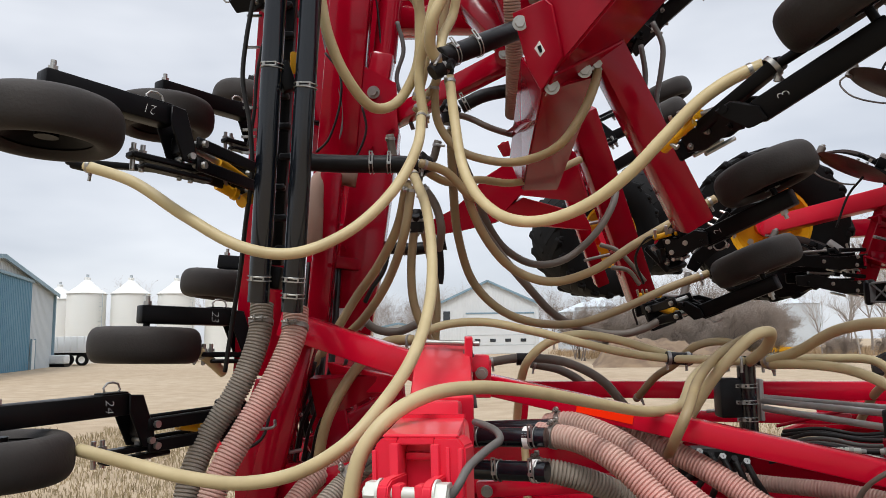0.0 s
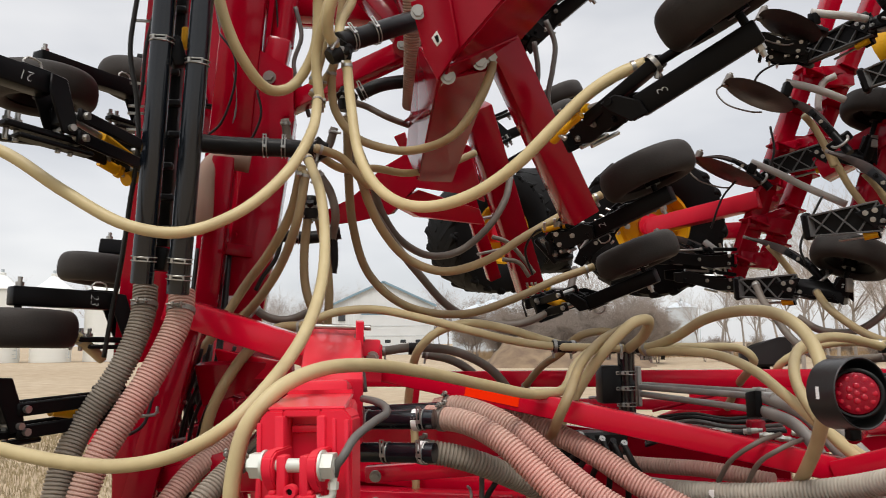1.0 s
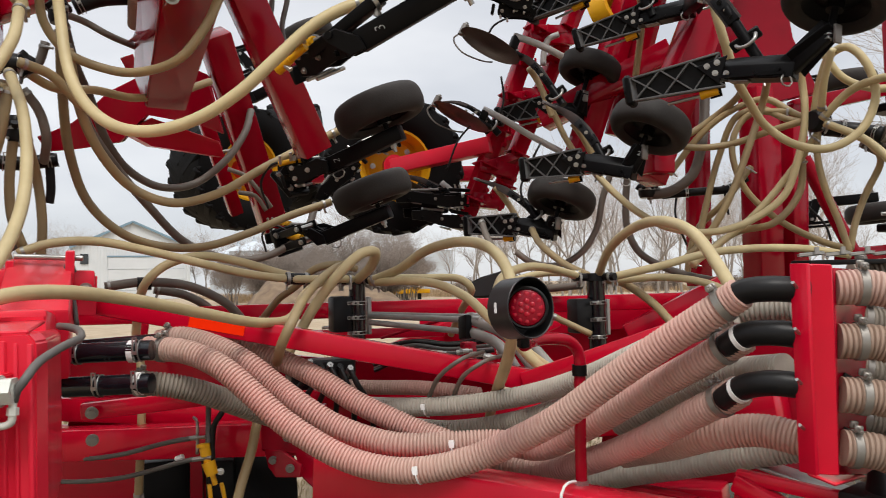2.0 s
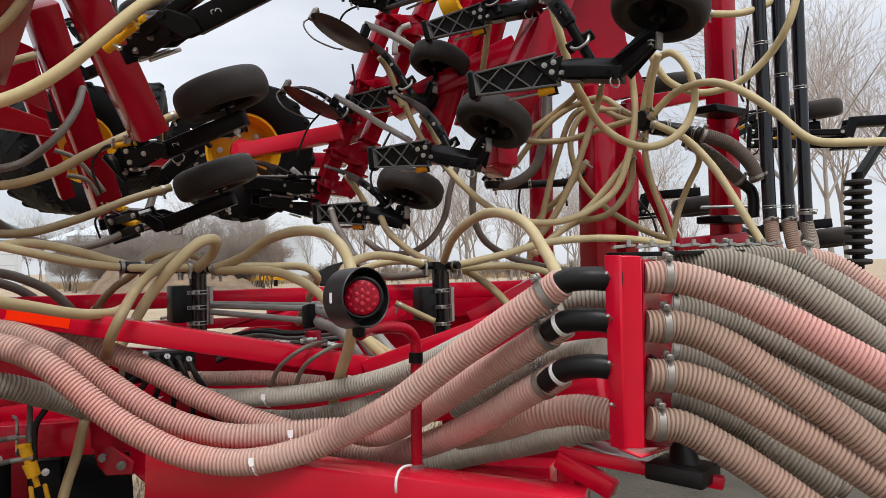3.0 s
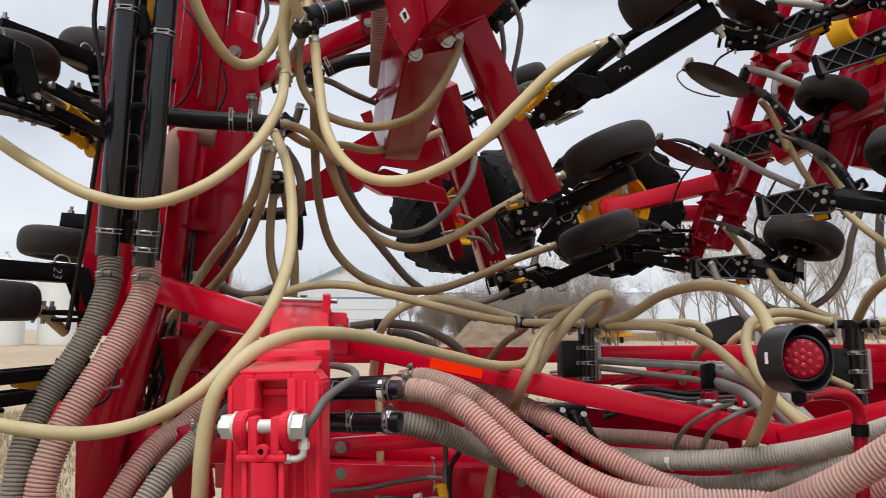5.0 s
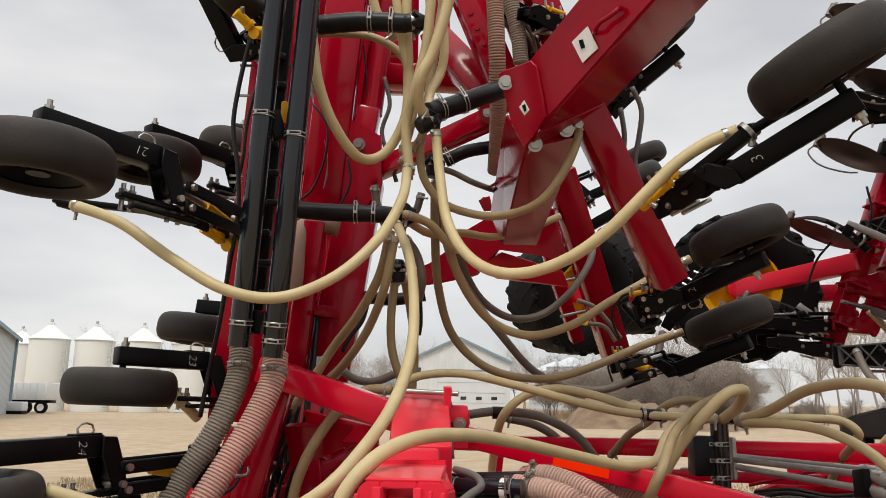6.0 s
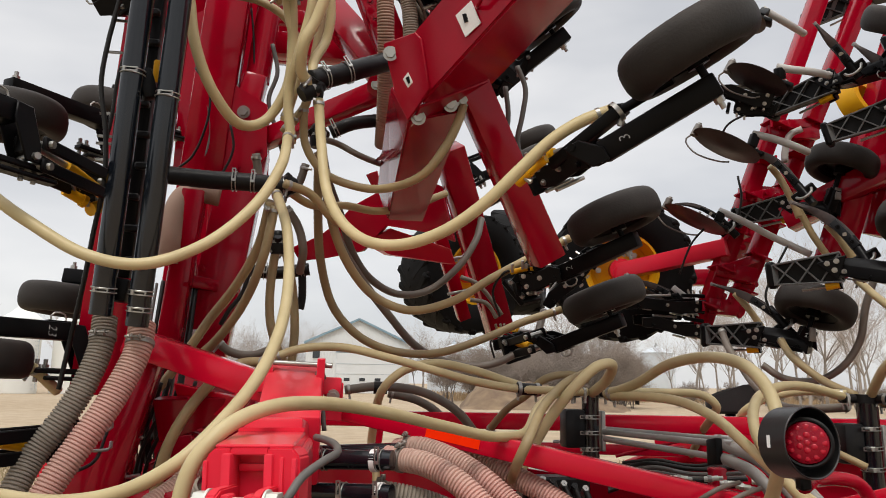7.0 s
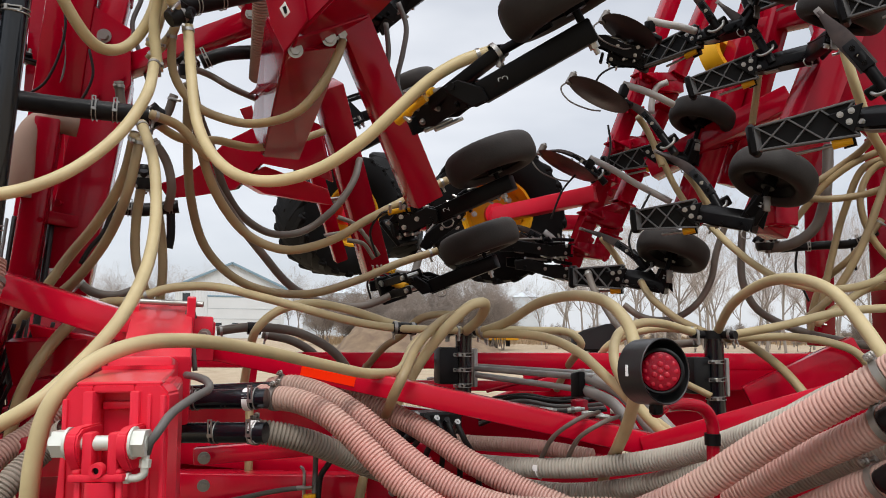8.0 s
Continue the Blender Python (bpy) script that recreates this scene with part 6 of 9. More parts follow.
hose([(0.934, 3.811, 1.309), (0.992, 3.646, 1.425), (1.044, 3.539, 1.480), (1.116, 3.428, 1.566), (1.230, 3.426, 1.584), (1.318, 3.429, 1.562)], 0.018, HOSE_OLD, "tan seed hose behind the distributor post")


# ---- distributor posts ----
def distributor_post(top, bottom, r, label):
    ob = thing("distributor_post", bottom, label, "distributor post", "distributor posts")
    part("riser", cyl_bm(bottom, top, r, segs=28), PIPE, ob)
    part("cap", cyl_bm(V(top) - Vector((0, 0, 0.006)), V(top) + Vector((0, 0, 0.03)), r * 1.25, segs=28), PLASTIC, ob)
    for s in ((1, 0.1), (-1, 0.1), (0.3, -1), (-0.4, 1)):
        d = Vector((s[0], s[1], 0.0)).normalized()
        c = V(top) + Vector((0, 0, 0.012))
        out = part("outlet", cyl_bm(c + d * r * 0.7, c + d * (r + 0.07), 0.018, segs=16), PLASTIC, ob)
        part("clamp", band_bm(c + d * (r + 0.045), d, 0.021, 0.012), STEEL, out, "steel worm-drive clamp")
    for k in (0.25, 0.48, 0.7):
        c = V(bottom).lerp(V(top), k)
        part("u_bolt", u_bolt_bm(c, V(top) - V(bottom), r, 0.004), STEEL, ob, "steel U-bolt")
        part("nut", cyl_bm(c + Vector((-r * 1.1, -r, 0)), c + Vector((-r * 1.1, -r - 0.03, 0)), 0.008, segs=6), STEEL, ob)
    side = V(bottom).lerp(V(top), 0.5)
    part("mount_plate", add_box(bmesh.new(), Matrix.Translation(side + Vector((r * 1.5, 0.05, 0))), (0.02, 0.12, 0.17), 0.004), LINE, ob, "grey steel mount plate")
    part("blockage_sensor", add_box(bmesh.new(), Matrix.Translation(side + Vector((-r * 2.0, 0.02, 0.01))), (0.09, 0.09, 0.16), 0.012, 2), PLASTIC, ob, "black sensor box")
    return ob


distributor_post((1.244, 3.206, 1.494), (1.245, 3.214, 1.196), 0.037, "black distributor post with hose outlets on the frame")
distributor_post((2.317, 2.883, 1.489), (2.328, 2.889, 1.132), 0.042, "black distributor post with hose outlets on the frame")
hose([(1.243, 3.026, 1.500), (1.320, 2.907, 1.544), (1.361, 2.688, 1.618), (1.389, 2.419, 1.638), (1.380, 2.184, 1.597), (1.352, 2.025, 1.509), (1.340, 1.977, 1.402), (1.377, 2.078, 1.259), (1.410, 2.204, 1.147), (1.547, 2.516, 1.007), (1.599, 2.666, 0.879)], 0.0195)
hose([(1.252, 3.018, 1.495), (1.338, 2.834, 1.498), (1.398, 2.665, 1.482), (1.443, 2.512, 1.432), (1.461, 2.379, 1.365), (1.537, 2.272, 1.254), (1.657, 2.255, 1.164)], 0.018)
hose([(1.330, 3.206, 1.514), (1.553, 3.168, 1.512), (1.694, 3.065, 1.503), (1.733, 3.038, 1.465), (1.769, 3.137, 1.413), (1.854, 3.386, 1.340), (1.877, 3.557, 1.214)], 0.018)
hose([(2.263, 2.919, 1.501), (1.966, 2.756, 1.545), (1.711, 2.566, 1.539), (1.549, 2.436, 1.489), (1.472, 2.311, 1.388), (1.511, 2.228, 1.258), (1.595, 2.176, 1.157)], 0.018)
hose([(2.377, 3.083, 1.518), (2.233, 3.180, 1.526), (2.113, 3.262, 1.494), (2.029, 3.321, 1.432), (2.041, 3.438, 1.333)], 0.018)
hose([(2.327, 2.876, 1.506), (2.192, 2.600, 1.625), (2.088, 2.306, 1.692), (1.982, 2.015, 1.690), (1.923, 1.815, 1.635), (1.874, 1.671, 1.536), (1.838, 1.578, 1.459), (1.830, 1.525, 1.397)], 0.0195)
hose([(2.377, 2.842, 1.499), (2.558, 2.718, 1.545), (2.810, 2.667, 1.604), (3.072, 2.609, 1.626), (3.343, 2.547, 1.620), (3.587, 2.504, 1.588)], 0.019)
hose([(2.437, 2.924, 1.481), (2.647, 2.781, 1.494), (2.787, 2.687, 1.469), (2.869, 2.633, 1.428), (2.928, 2.597, 1.337)], 0.018)
hose([(2.793, 3.504, 2.102), (2.822, 3.369, 1.973), (2.868, 3.222, 1.849), (2.921, 3.068, 1.761), (3.089, 2.956, 1.726), (3.344, 2.902, 1.785), (3.489, 2.799, 1.916), (3.549, 2.752, 2.106), (3.579, 2.723, 2.329), (3.562, 2.725, 2.552), (3.462, 2.668, 2.653)], 0.0195)
hose([(2.491, 3.720, 1.791), (2.379, 3.438, 1.677), (2.415, 3.297, 1.581), (2.406, 3.064, 1.511)], 0.019, HOSE_OLD, "tan seed hose hanging under the packer wheels")
hose([(2.931, 3.530, 2.130), (2.887, 3.567, 1.961), (2.859, 3.592, 1.791), (2.789, 3.644, 1.656), (2.691, 3.714, 1.583), (2.497, 3.724, 1.591), (2.414, 3.777, 1.659)], 0.019, HOSE_DARK, "brown-grey hose hanging under the packer wheels")
hose([(3.134, 3.633, 2.156), (3.124, 3.648, 1.978), (3.130, 3.650, 1.800), (3.184, 3.619, 1.657), (3.273, 3.562, 1.577), (3.338, 3.399, 1.510), (3.426, 3.221, 1.466), (3.568, 3.126, 1.436)], 0.022, HOSE_DARK, "brown-grey hose hanging under the packer wheels")
hose([(2.247, 3.883, 1.846), (2.228, 3.780, 1.740), (2.221, 3.666, 1.654), (2.217, 3.552, 1.562), (2.226, 3.428, 1.487), (2.223, 3.250, 1.449), (2.320, 3.003, 1.462)], 0.019, HOSE_DARK, "brown-grey hose hanging under the packer wheels")

# far cluster
hose([(2.692, 2.461, 2.736), (2.714, 2.450, 2.629), (2.782, 2.469, 2.508), (2.860, 2.505, 2.416), (3.044, 2.601, 2.338), (3.180, 2.632, 2.239), (3.292, 2.561, 2.139), (3.427, 2.472, 2.110), (3.550, 2.385, 2.193), (3.605, 2.342, 2.355), (3.570, 2.359, 2.519), (3.543, 2.434, 2.615), (3.560, 2.544, 2.606), (3.601, 2.640, 2.507), (3.616, 2.697, 2.344)], 0.0205)
hose([(3.577, 2.605, 2.271), (3.653, 2.438, 2.159), (3.691, 2.298, 1.992), (3.699, 2.178, 1.805), (3.693, 2.068, 1.638), (3.655, 1.977, 1.531)], 0.0205)
hose([(3.564, 2.613, 2.293), (3.595, 2.466, 2.409), (3.571, 2.241, 2.420), (3.533, 2.029, 2.332), (3.586, 1.877, 2.200), (3.631, 1.732, 2.054), (3.804, 1.616, 2.040), (4.040, 1.455, 2.046)], 0.0205)
hose([(3.630, 2.671, 2.759), (3.670, 2.649, 2.630), (3.742, 2.605, 2.517), (3.895, 2.504, 2.456), (3.976, 2.327, 2.487), (4.023, 2.170, 2.607), (4.022, 2.044, 2.763), (4.075, 1.998, 3.028)], 0.0205)
hose([(3.833, 2.409, 2.870), (3.988, 2.304, 2.873), (4.116, 2.216, 2.926), (4.194, 2.160, 3.013)], 0.0195)
hose([(3.627, 2.694, 2.232), (3.579, 2.855, 2.023), (3.431, 2.963, 1.814), (3.283, 3.068, 1.670), (3.094, 3.080, 1.557)], 0.0195)
hose([(3.647, 2.805, 2.120), (3.634, 2.821, 1.941), (3.526, 2.900, 1.780), (3.437, 3.083, 1.739), (3.272, 3.200, 1.602)], 0.0195, HOSE_OLD, "tan seed hose crossing between the red posts")
hose([(3.348, 2.749, 2.530), (3.482, 2.904, 2.450), (3.415, 2.959, 2.190), (3.336, 3.023, 1.930), (3.229, 3.104, 1.704), (3.135, 3.172, 1.592)], 0.0195, HOSE_OLD, "tan seed hose crossing between the red posts")
hose([(3.604, 2.824, 2.382), (3.489, 3.022, 2.389), (3.420, 3.075, 2.240), (3.464, 3.054, 2.006), (3.603, 2.968, 1.819), (3.797, 2.841, 1.682), (3.922, 2.760, 1.630)], 0.018, HOSE_OLD, "tan seed hose crossing between the red posts")
hose([(3.632, 2.688, 2.280), (3.628, 2.697, 2.121), (3.660, 2.682, 1.945), (3.719, 2.649, 1.753), (3.757, 2.630, 1.608)], 0.018, HOSE_OLD, "tan seed hose hanging from the far distributor")
hose([(3.663, 2.431, 2.152), (3.928, 2.557, 2.074), (3.910, 2.635, 1.919), (3.864, 2.672, 1.757), (3.846, 2.690, 1.627)], 0.018, HOSE_OLD, "tan seed hose hanging from the far distributor")
hose([(3.563, 2.612, 2.339), (3.494, 2.533, 2.472), (3.442, 2.443, 2.596)], 0.019)
hose([(3.009, 3.230, 2.279), (3.227, 3.206, 2.227), (3.407, 3.084, 2.233), (3.523, 2.882, 2.285), (3.592, 2.714, 2.313)], 0.0185, HOSE_OLD, "tan seed hose crossing between the red posts")
hose([(3.130, 3.271, 2.238), (3.309, 3.267, 2.327), (3.422, 3.187, 2.421), (3.439, 3.052, 2.490), (3.340, 2.875, 2.556)], 0.0185, HOSE_OLD, "tan seed hose crossing between the red posts")
hose([(3.655, 1.977, 1.531), (3.388, 1.796, 1.516), (3.394, 1.670, 1.526), (3.415, 1.598, 1.489), (3.399, 1.550, 1.445)], 0.0195)
hose([(2.397, 2.890, 1.488), (2.519, 2.929, 1.469), (2.585, 2.885, 1.416), (2.592, 2.764, 1.345), (2.594, 2.645, 1.245), (2.617, 2.573, 1.135)], 0.02, HOSE_OLD, "tan seed hose behind the distributor post")
hose([(1.978, 2.756, 1.338), (2.051, 2.708, 1.295), (2.124, 2.660, 1.252)], 0.014, HOSE_OLD, "tan seed hose behind the tail lamp")
hose([(0.596, 2.642, 0.691), (0.628, 2.678, 0.787), (0.668, 2.708, 0.888), (0.704, 2.753, 1.002), (0.763, 2.942, 1.034), (0.801, 2.949, 1.129), (0.735, 2.556, 1.239), (0.723, 2.442, 1.297), (0.750, 2.422, 1.365), (0.876, 2.671, 1.462), (1.023, 2.871, 1.543), (1.188, 3.060, 1.595)], 0.0172, HOSE_OLD, "tan seed hose hanging down in front of the tongue")
hose([(0.330, 3.325, 0.621), (0.342, 3.299, 0.953), (0.342, 3.387, 1.229)], 0.017, HOSE_OLD, "tan seed hose hanging down behind the pipes")
distributor((3.632, 2.688, 2.302), (1, 0, 0), "black distributor head with cream hoses pushed on", 0.06)
distributor((3.162, 3.499, 2.019), (0, 0, 1), "black tee joint with brown hoses pushed on", 0.05)
hose([(3.163, 3.501, 1.984), (3.279, 3.421, 2.006), (3.378, 3.350, 2.095), (3.418, 3.318, 2.233), (3.470, 3.336, 2.406), (3.510, 3.363, 2.575)], 0.030, HOSE_DARK, "dark brown feed hose between the red posts", (0.03,))
hose([(3.202, 3.348, 2.091), (3.360, 3.233, 2.327), (3.470, 3.094, 2.443), (3.566, 2.967, 2.477), (3.604, 2.824, 2.375), (3.645, 2.738, 2.312)], 0.0185, HOSE_OLD, "tan seed hose crossing between the red posts")
hose([(3.313, 3.295, 1.544), (3.368, 3.244, 1.883), (3.434, 3.188, 2.189), (3.476, 3.091, 2.396), (3.544, 2.984, 2.424), (3.577, 2.844, 2.343), (3.645, 2.739, 2.299)], 0.0185, HOSE_OLD, "tan seed hose crossing between the red posts")
hose([(3.578, 3.093, 2.118), (3.453, 3.186, 1.916), (3.409, 3.341, 1.787), (3.367, 3.375, 1.649), (3.353, 3.389, 1.509)], 0.0185, HOSE_OLD, "tan seed hose crossing between the red posts")
wrinkled([(3.658, 2.671, 2.264), (3.791, 2.583, 2.242), (3.810, 2.451, 2.195)], 0.042, "black feed pipe at the far distributor", (0.3, 0.9))
ribbed([(3.804, 2.454, 2.204), (3.940, 2.365, 2.145), (4.038, 2.303, 2.035), (4.075, 2.282, 1.941)], 0.040, RIB_DARK, "dark brown ribbed hose beside the black pipes", (0.03, 0.95))
ribbed([(3.817, 2.566, 2.190), (3.951, 2.481, 2.092), (4.044, 2.422, 1.995), (4.089, 2.393, 1.943)], 0.040, RIB_DARK, "dark brown ribbed hose beside the black pipes", (0.95,))
wrinkled([(4.089, 2.393, 1.943), (4.137, 2.362, 1.887), (4.148, 2.361, 1.743)], 0.032, "black pipe elbow beside the black pipes", ())
wrinkled([(3.268, 3.490, 1.987), (3.443, 3.370, 2.001), (3.553, 3.235, 2.007), (3.634, 3.179, 2.069)], 0.024, "black feed pipe between the red posts", (0.3, 0.8))
air_pipe((4.020, 2.243, 3.918), (4.132, 2.252, 1.706), 0.037, "glossy black air pipe on the far wing", (0.55, 0.72, 0.96))
air_pipe((4.113, 2.181, 3.917), (4.218, 2.194, 1.704), 0.037, "glossy black air pipe on the far wing", (0.63, 0.96))
air_pipe((4.302, 2.171, 3.973), (4.399, 2.192, 1.707), 0.037, "glossy black air pipe on the far wing", (0.66, 0.97))
ribbed([(4.135, 2.250, 1.721), (4.101, 2.217, 1.611), (4.084, 2.172, 1.487), (4.008, 2.107, 1.369)], 0.039, RIB_BROWN, "brown-pink ribbed hose under the black pipes", (0.05,))
ribbed([(4.220, 2.192, 1.719), (4.187, 2.158, 1.609), (4.170, 2.114, 1.485), (4.094, 2.049, 1.367)], 0.039, RIB_BROWN, "brown-pink ribbed hose under the black pipes", (0.05,))
ribbed([(4.396, 2.191, 1.787), (4.400, 2.192, 1.707), (4.373, 2.153, 1.610), (4.270, 2.083, 1.484), (4.173, 2.020, 1.366)], 0.0385, RIB_DUN, "grey ribbed hose under the black pipes", (0.05,))

# ---- ribbed hoses, pipes and manifold in front ----
air_pipe((0.076, 2.577, 1.288), (0.322, 2.457, 1.297), 0.031, "short black air pipe beside the hinge block", (0.15, 0.85))
air_pipe((0.077, 2.548, 1.189), (0.318, 2.418, 1.199), 0.031, "short black air pipe beside the hinge block", (0.4, 0.85))
air_pipe((0.087, 2.750, 1.287), (0.368, 2.625, 1.307), 0.0315, "short black air pipe beside the hinge block", ())
for c in ((0.268, 2.488, 1.293), (0.286, 2.441, 1.198)):
    ring = thing("marker_ring", c, "white numbered marking ring on a black pipe", "marking ring")
    part("ring", band_bm(c, V((0.322, 2.457, 1.297)) - V((0.076, 2.577, 1.288)), 0.033, 0.018, screw=False), TAG, ring)
ribbed([(0.313, 2.579, 1.294), (0.360, 2.543, 1.291), (0.414, 2.493, 1.286), (0.474, 2.440, 1.264), (0.534, 2.388, 1.225), (0.608, 2.330, 1.151), (0.682, 2.273, 1.074), (0.753, 2.216, 1.020), (0.823, 2.159, 0.976), (0.892, 2.102, 0.950), (0.970, 2.036, 0.939), (1.045, 1.967, 0.950), (1.120, 1.901, 0.976), (1.195, 1.836, 1.016)] + [(1.296, 1.686, 1.113), (1.374, 1.564, 1.218), (1.446, 1.432, 1.323), (1.499, 1.314, 1.405), (1.519, 1.273, 1.434), (1.526, 1.247, 1.452)], 0.039, RIB_PINK, "dusty pink ribbed air hose in a long sagging loop", (0.03, 0.972), (0.49,))
ribbed([(0.368, 2.764, 1.303), (0.424, 2.712, 1.316), (0.487, 2.657, 1.304), (0.558, 2.588, 1.275), (0.628, 2.520, 1.229), (0.707, 2.459, 1.157), (0.780, 2.379, 1.092), (0.856, 2.320, 1.039), (0.946, 2.252, 0.999), (1.015, 2.191, 0.983), (1.090, 2.148, 0.979), (1.181, 2.096, 0.984), (1.305, 2.028, 0.988)] + [(1.394, 1.928, 0.980), (1.461, 1.774, 1.064), (1.518, 1.572, 1.188), (1.541, 1.395, 1.280), (1.558, 1.304, 1.331), (1.562, 1.276, 1.346)], 0.039, RIB_PINK, "dusty pink ribbed air hose in a long sagging loop", (0.03, 0.968), (0.52,))
ribbed([(0.567, 2.819, 1.290), (0.654, 2.752, 1.279), (0.738, 2.677, 1.236), (0.822, 2.612, 1.194), (0.903, 2.539, 1.142), (0.981, 2.467, 1.083), (1.073, 2.386, 1.030), (1.163, 2.313, 0.985), (1.220, 2.259, 0.963)] + [(1.328, 2.186, 0.915), (1.451, 2.024, 0.886), (1.492, 1.824, 0.948), (1.533, 1.621, 1.041), (1.553, 1.446, 1.138), (1.567, 1.329, 1.199), (1.568, 1.301, 1.215)], 0.039, RIB_PINK, "dusty pink ribbed air hose in a long sagging loop", (0.968,))
ribbed([(0.281, 2.567, 1.183), (0.323, 2.545, 1.183), (0.386, 2.535, 1.173), (0.471, 2.537, 1.148), (0.563, 2.559, 1.108), (0.664, 2.599, 1.060), (0.751, 2.646, 1.021)], 0.039, RIB_DUN, "dusty grey ribbed air hose from the hinge pipes", (0.05,))
ribbed([(1.115, 2.843, 1.023), (1.110, 2.648, 1.031), (1.233, 2.424, 1.049), (1.367, 2.258, 1.074), (1.481, 2.104, 1.116), (1.539, 1.883, 1.190), (1.555, 1.696, 1.262), (1.610, 1.553, 1.331), (1.680, 1.416, 1.390)], 0.034, RIB_GREY, "grey ribbed air hose behind the pink loops", (), (0.285,))
ribbed([(1.235, 2.695, 0.941), (1.366, 2.532, 0.938), (1.512, 2.363, 0.975), (1.628, 2.157, 1.052), (1.701, 1.951, 1.155)], 0.034, RIB_GREY, "grey ribbed air hose behind the pink loops", (), (0.17,))
ribbed([(1.057, 3.118, 1.057), (1.214, 2.946, 1.058), (1.376, 2.761, 1.064), (1.533, 2.582, 1.047)], 0.03, RIB_PINK, "pink ribbed air hose low behind the loops", ())
ribbed([(1.612, 1.808, 0.962), (1.658, 1.642, 1.014), (1.680, 1.494, 1.068), (1.734, 1.392, 1.088), (1.782, 1.293, 1.075)], 0.0435, RIB_PINK, "pink ribbed air hose under the manifold elbows", ())
ribbed([(1.509, 2.278, 0.812), (1.648, 2.052, 0.826), (1.740, 1.855, 0.883), (1.818, 1.669, 0.940), (1.855, 1.510, 0.993), (1.911, 1.406, 1.024)], 0.039, RIB_GREY, "dusty grey ribbed air hose low under the loops", ())
ribbed([(1.585, 1.951, 1.124), (1.669, 1.757, 1.262), (1.713, 1.593, 1.356), (1.732, 1.446, 1.402), (1.798, 1.336, 1.411)], 0.039, RIB_GREY, "dusty grey ribbed air hose behind the manifold elbows", ())
ribbed([(1.727, 1.990, 1.009), (1.816, 1.795, 1.120), (1.837, 1.581, 1.212), (1.827, 1.388, 1.246)], 0.039, RIB_GREY, "dusty grey ribbed air hose behind the manifold elbows", ())
for pts in ([(1.513, 1.291, 1.420), (1.527, 1.241, 1.454), (1.557, 1.194, 1.462), (1.627, 1.147, 1.456)], [(1.541, 1.315, 1.322), (1.549, 1.256, 1.353), (1.572, 1.200, 1.360), (1.627, 1.151, 1.352)], [(1.552, 1.339, 1.190), (1.554, 1.271, 1.229), (1.572, 1.205, 1.244), (1.627, 1.154, 1.238)]):
    e = sweep("pipe_elbow", pts, 0.030, PLASTIC, 22, 0.012)
    tagged(e, "bent black plastic elbow at the hose manifold", "pipe", "manifold elbows")
    part("marker_ring", band_bm(V(pts[1]).lerp(V(pts[0]), 0.25), V(pts[1]) - V(pts[0]), 0.030, 0.012, screw=False), TAG, e, "white marking ring")

manifold = thing("hose_manifold", (1.675, 1.170, 1.010), "red steel hose manifold plate with rows of clamped pipes", "manifold")
part("front_post", plate_bm([(1.596, 1.147, 1.519), (1.658, 1.105, 1.515), (1.669, 1.116, 1.041), (1.612, 1.154, 1.044)], 0.01), RED_MID, manifold)
part("post_lip", beam_bm((1.585, 1.130, 1.518), (1.600, 1.138, 1.049), 0.012, 0.045, (0, 1, 0), 0.002), RED_MID, manifold)
# darker red on the web plate stands for the shade between the hoses
part("web_plate", plate_bm([(1.693, 1.130, 1.507), (1.986, 1.246, 1.502), (1.993, 1.262, 0.970), (1.699, 1.144, 1.033)], 0.008), RED, manifold)
part("foot_flange", plate_bm([(1.612, 1.154, 1.044), (1.630, 1.094, 1.029), (1.877, 1.206, 0.992), (1.870, 1.272, 0.993)], 0.008), RED_BRIGHT, manifold)
part("top_angle", beam_bm((1.615, 1.152, 1.519), (2.502, 1.250, 1.529), 0.05, 0.012, (0, 0, 1), 0.002), BLACK, manifold)
for k in range(9):
    c = V((1.644, 1.159, 1.525)).lerp(V((2.456, 1.242, 1.536)), k / 8)
    part("top_clamp", beam_bm(c + Vector((-0.03, 0.0, 0.012)), c + Vector((0.035, -0.02, 0.018)), 0.014, 0.01), STEEL, manifold, "steel clamp strap")
    part("clamp_screw", bolt_bm(c + Vector((0.01, -0.02, 0.016)), (0, 0, 1), 0.006, 0.012), STEEL, manifold)
for p in ((1.581, 1.136, 1.464), (1.584, 1.137, 1.361), (1.586, 1.139, 1.249), (1.591, 1.140, 1.148)):
    part("clamp_tail", cyl_bm(p, V(p) + Vector((-0.022, -0.008, 0.012)), 0.004, segs=8), STEEL, manifold, "steel clamp tail")
for a, b, c in (((1.733, 1.154, 1.456), (1.747, 1.132, 1.457), 1), ((1.733, 1.158, 1.349), (1.753, 1.133, 1.334), 1), ((1.733, 1.162, 1.231), (1.756, 1.135, 1.211), 1), ((1.734, 1.167, 1.104), (1.757, 1.140, 1.088), 1)):
    part("through_pipe", cyl_bm(a, b, 0.036, segs=24), PLASTIC, manifold)
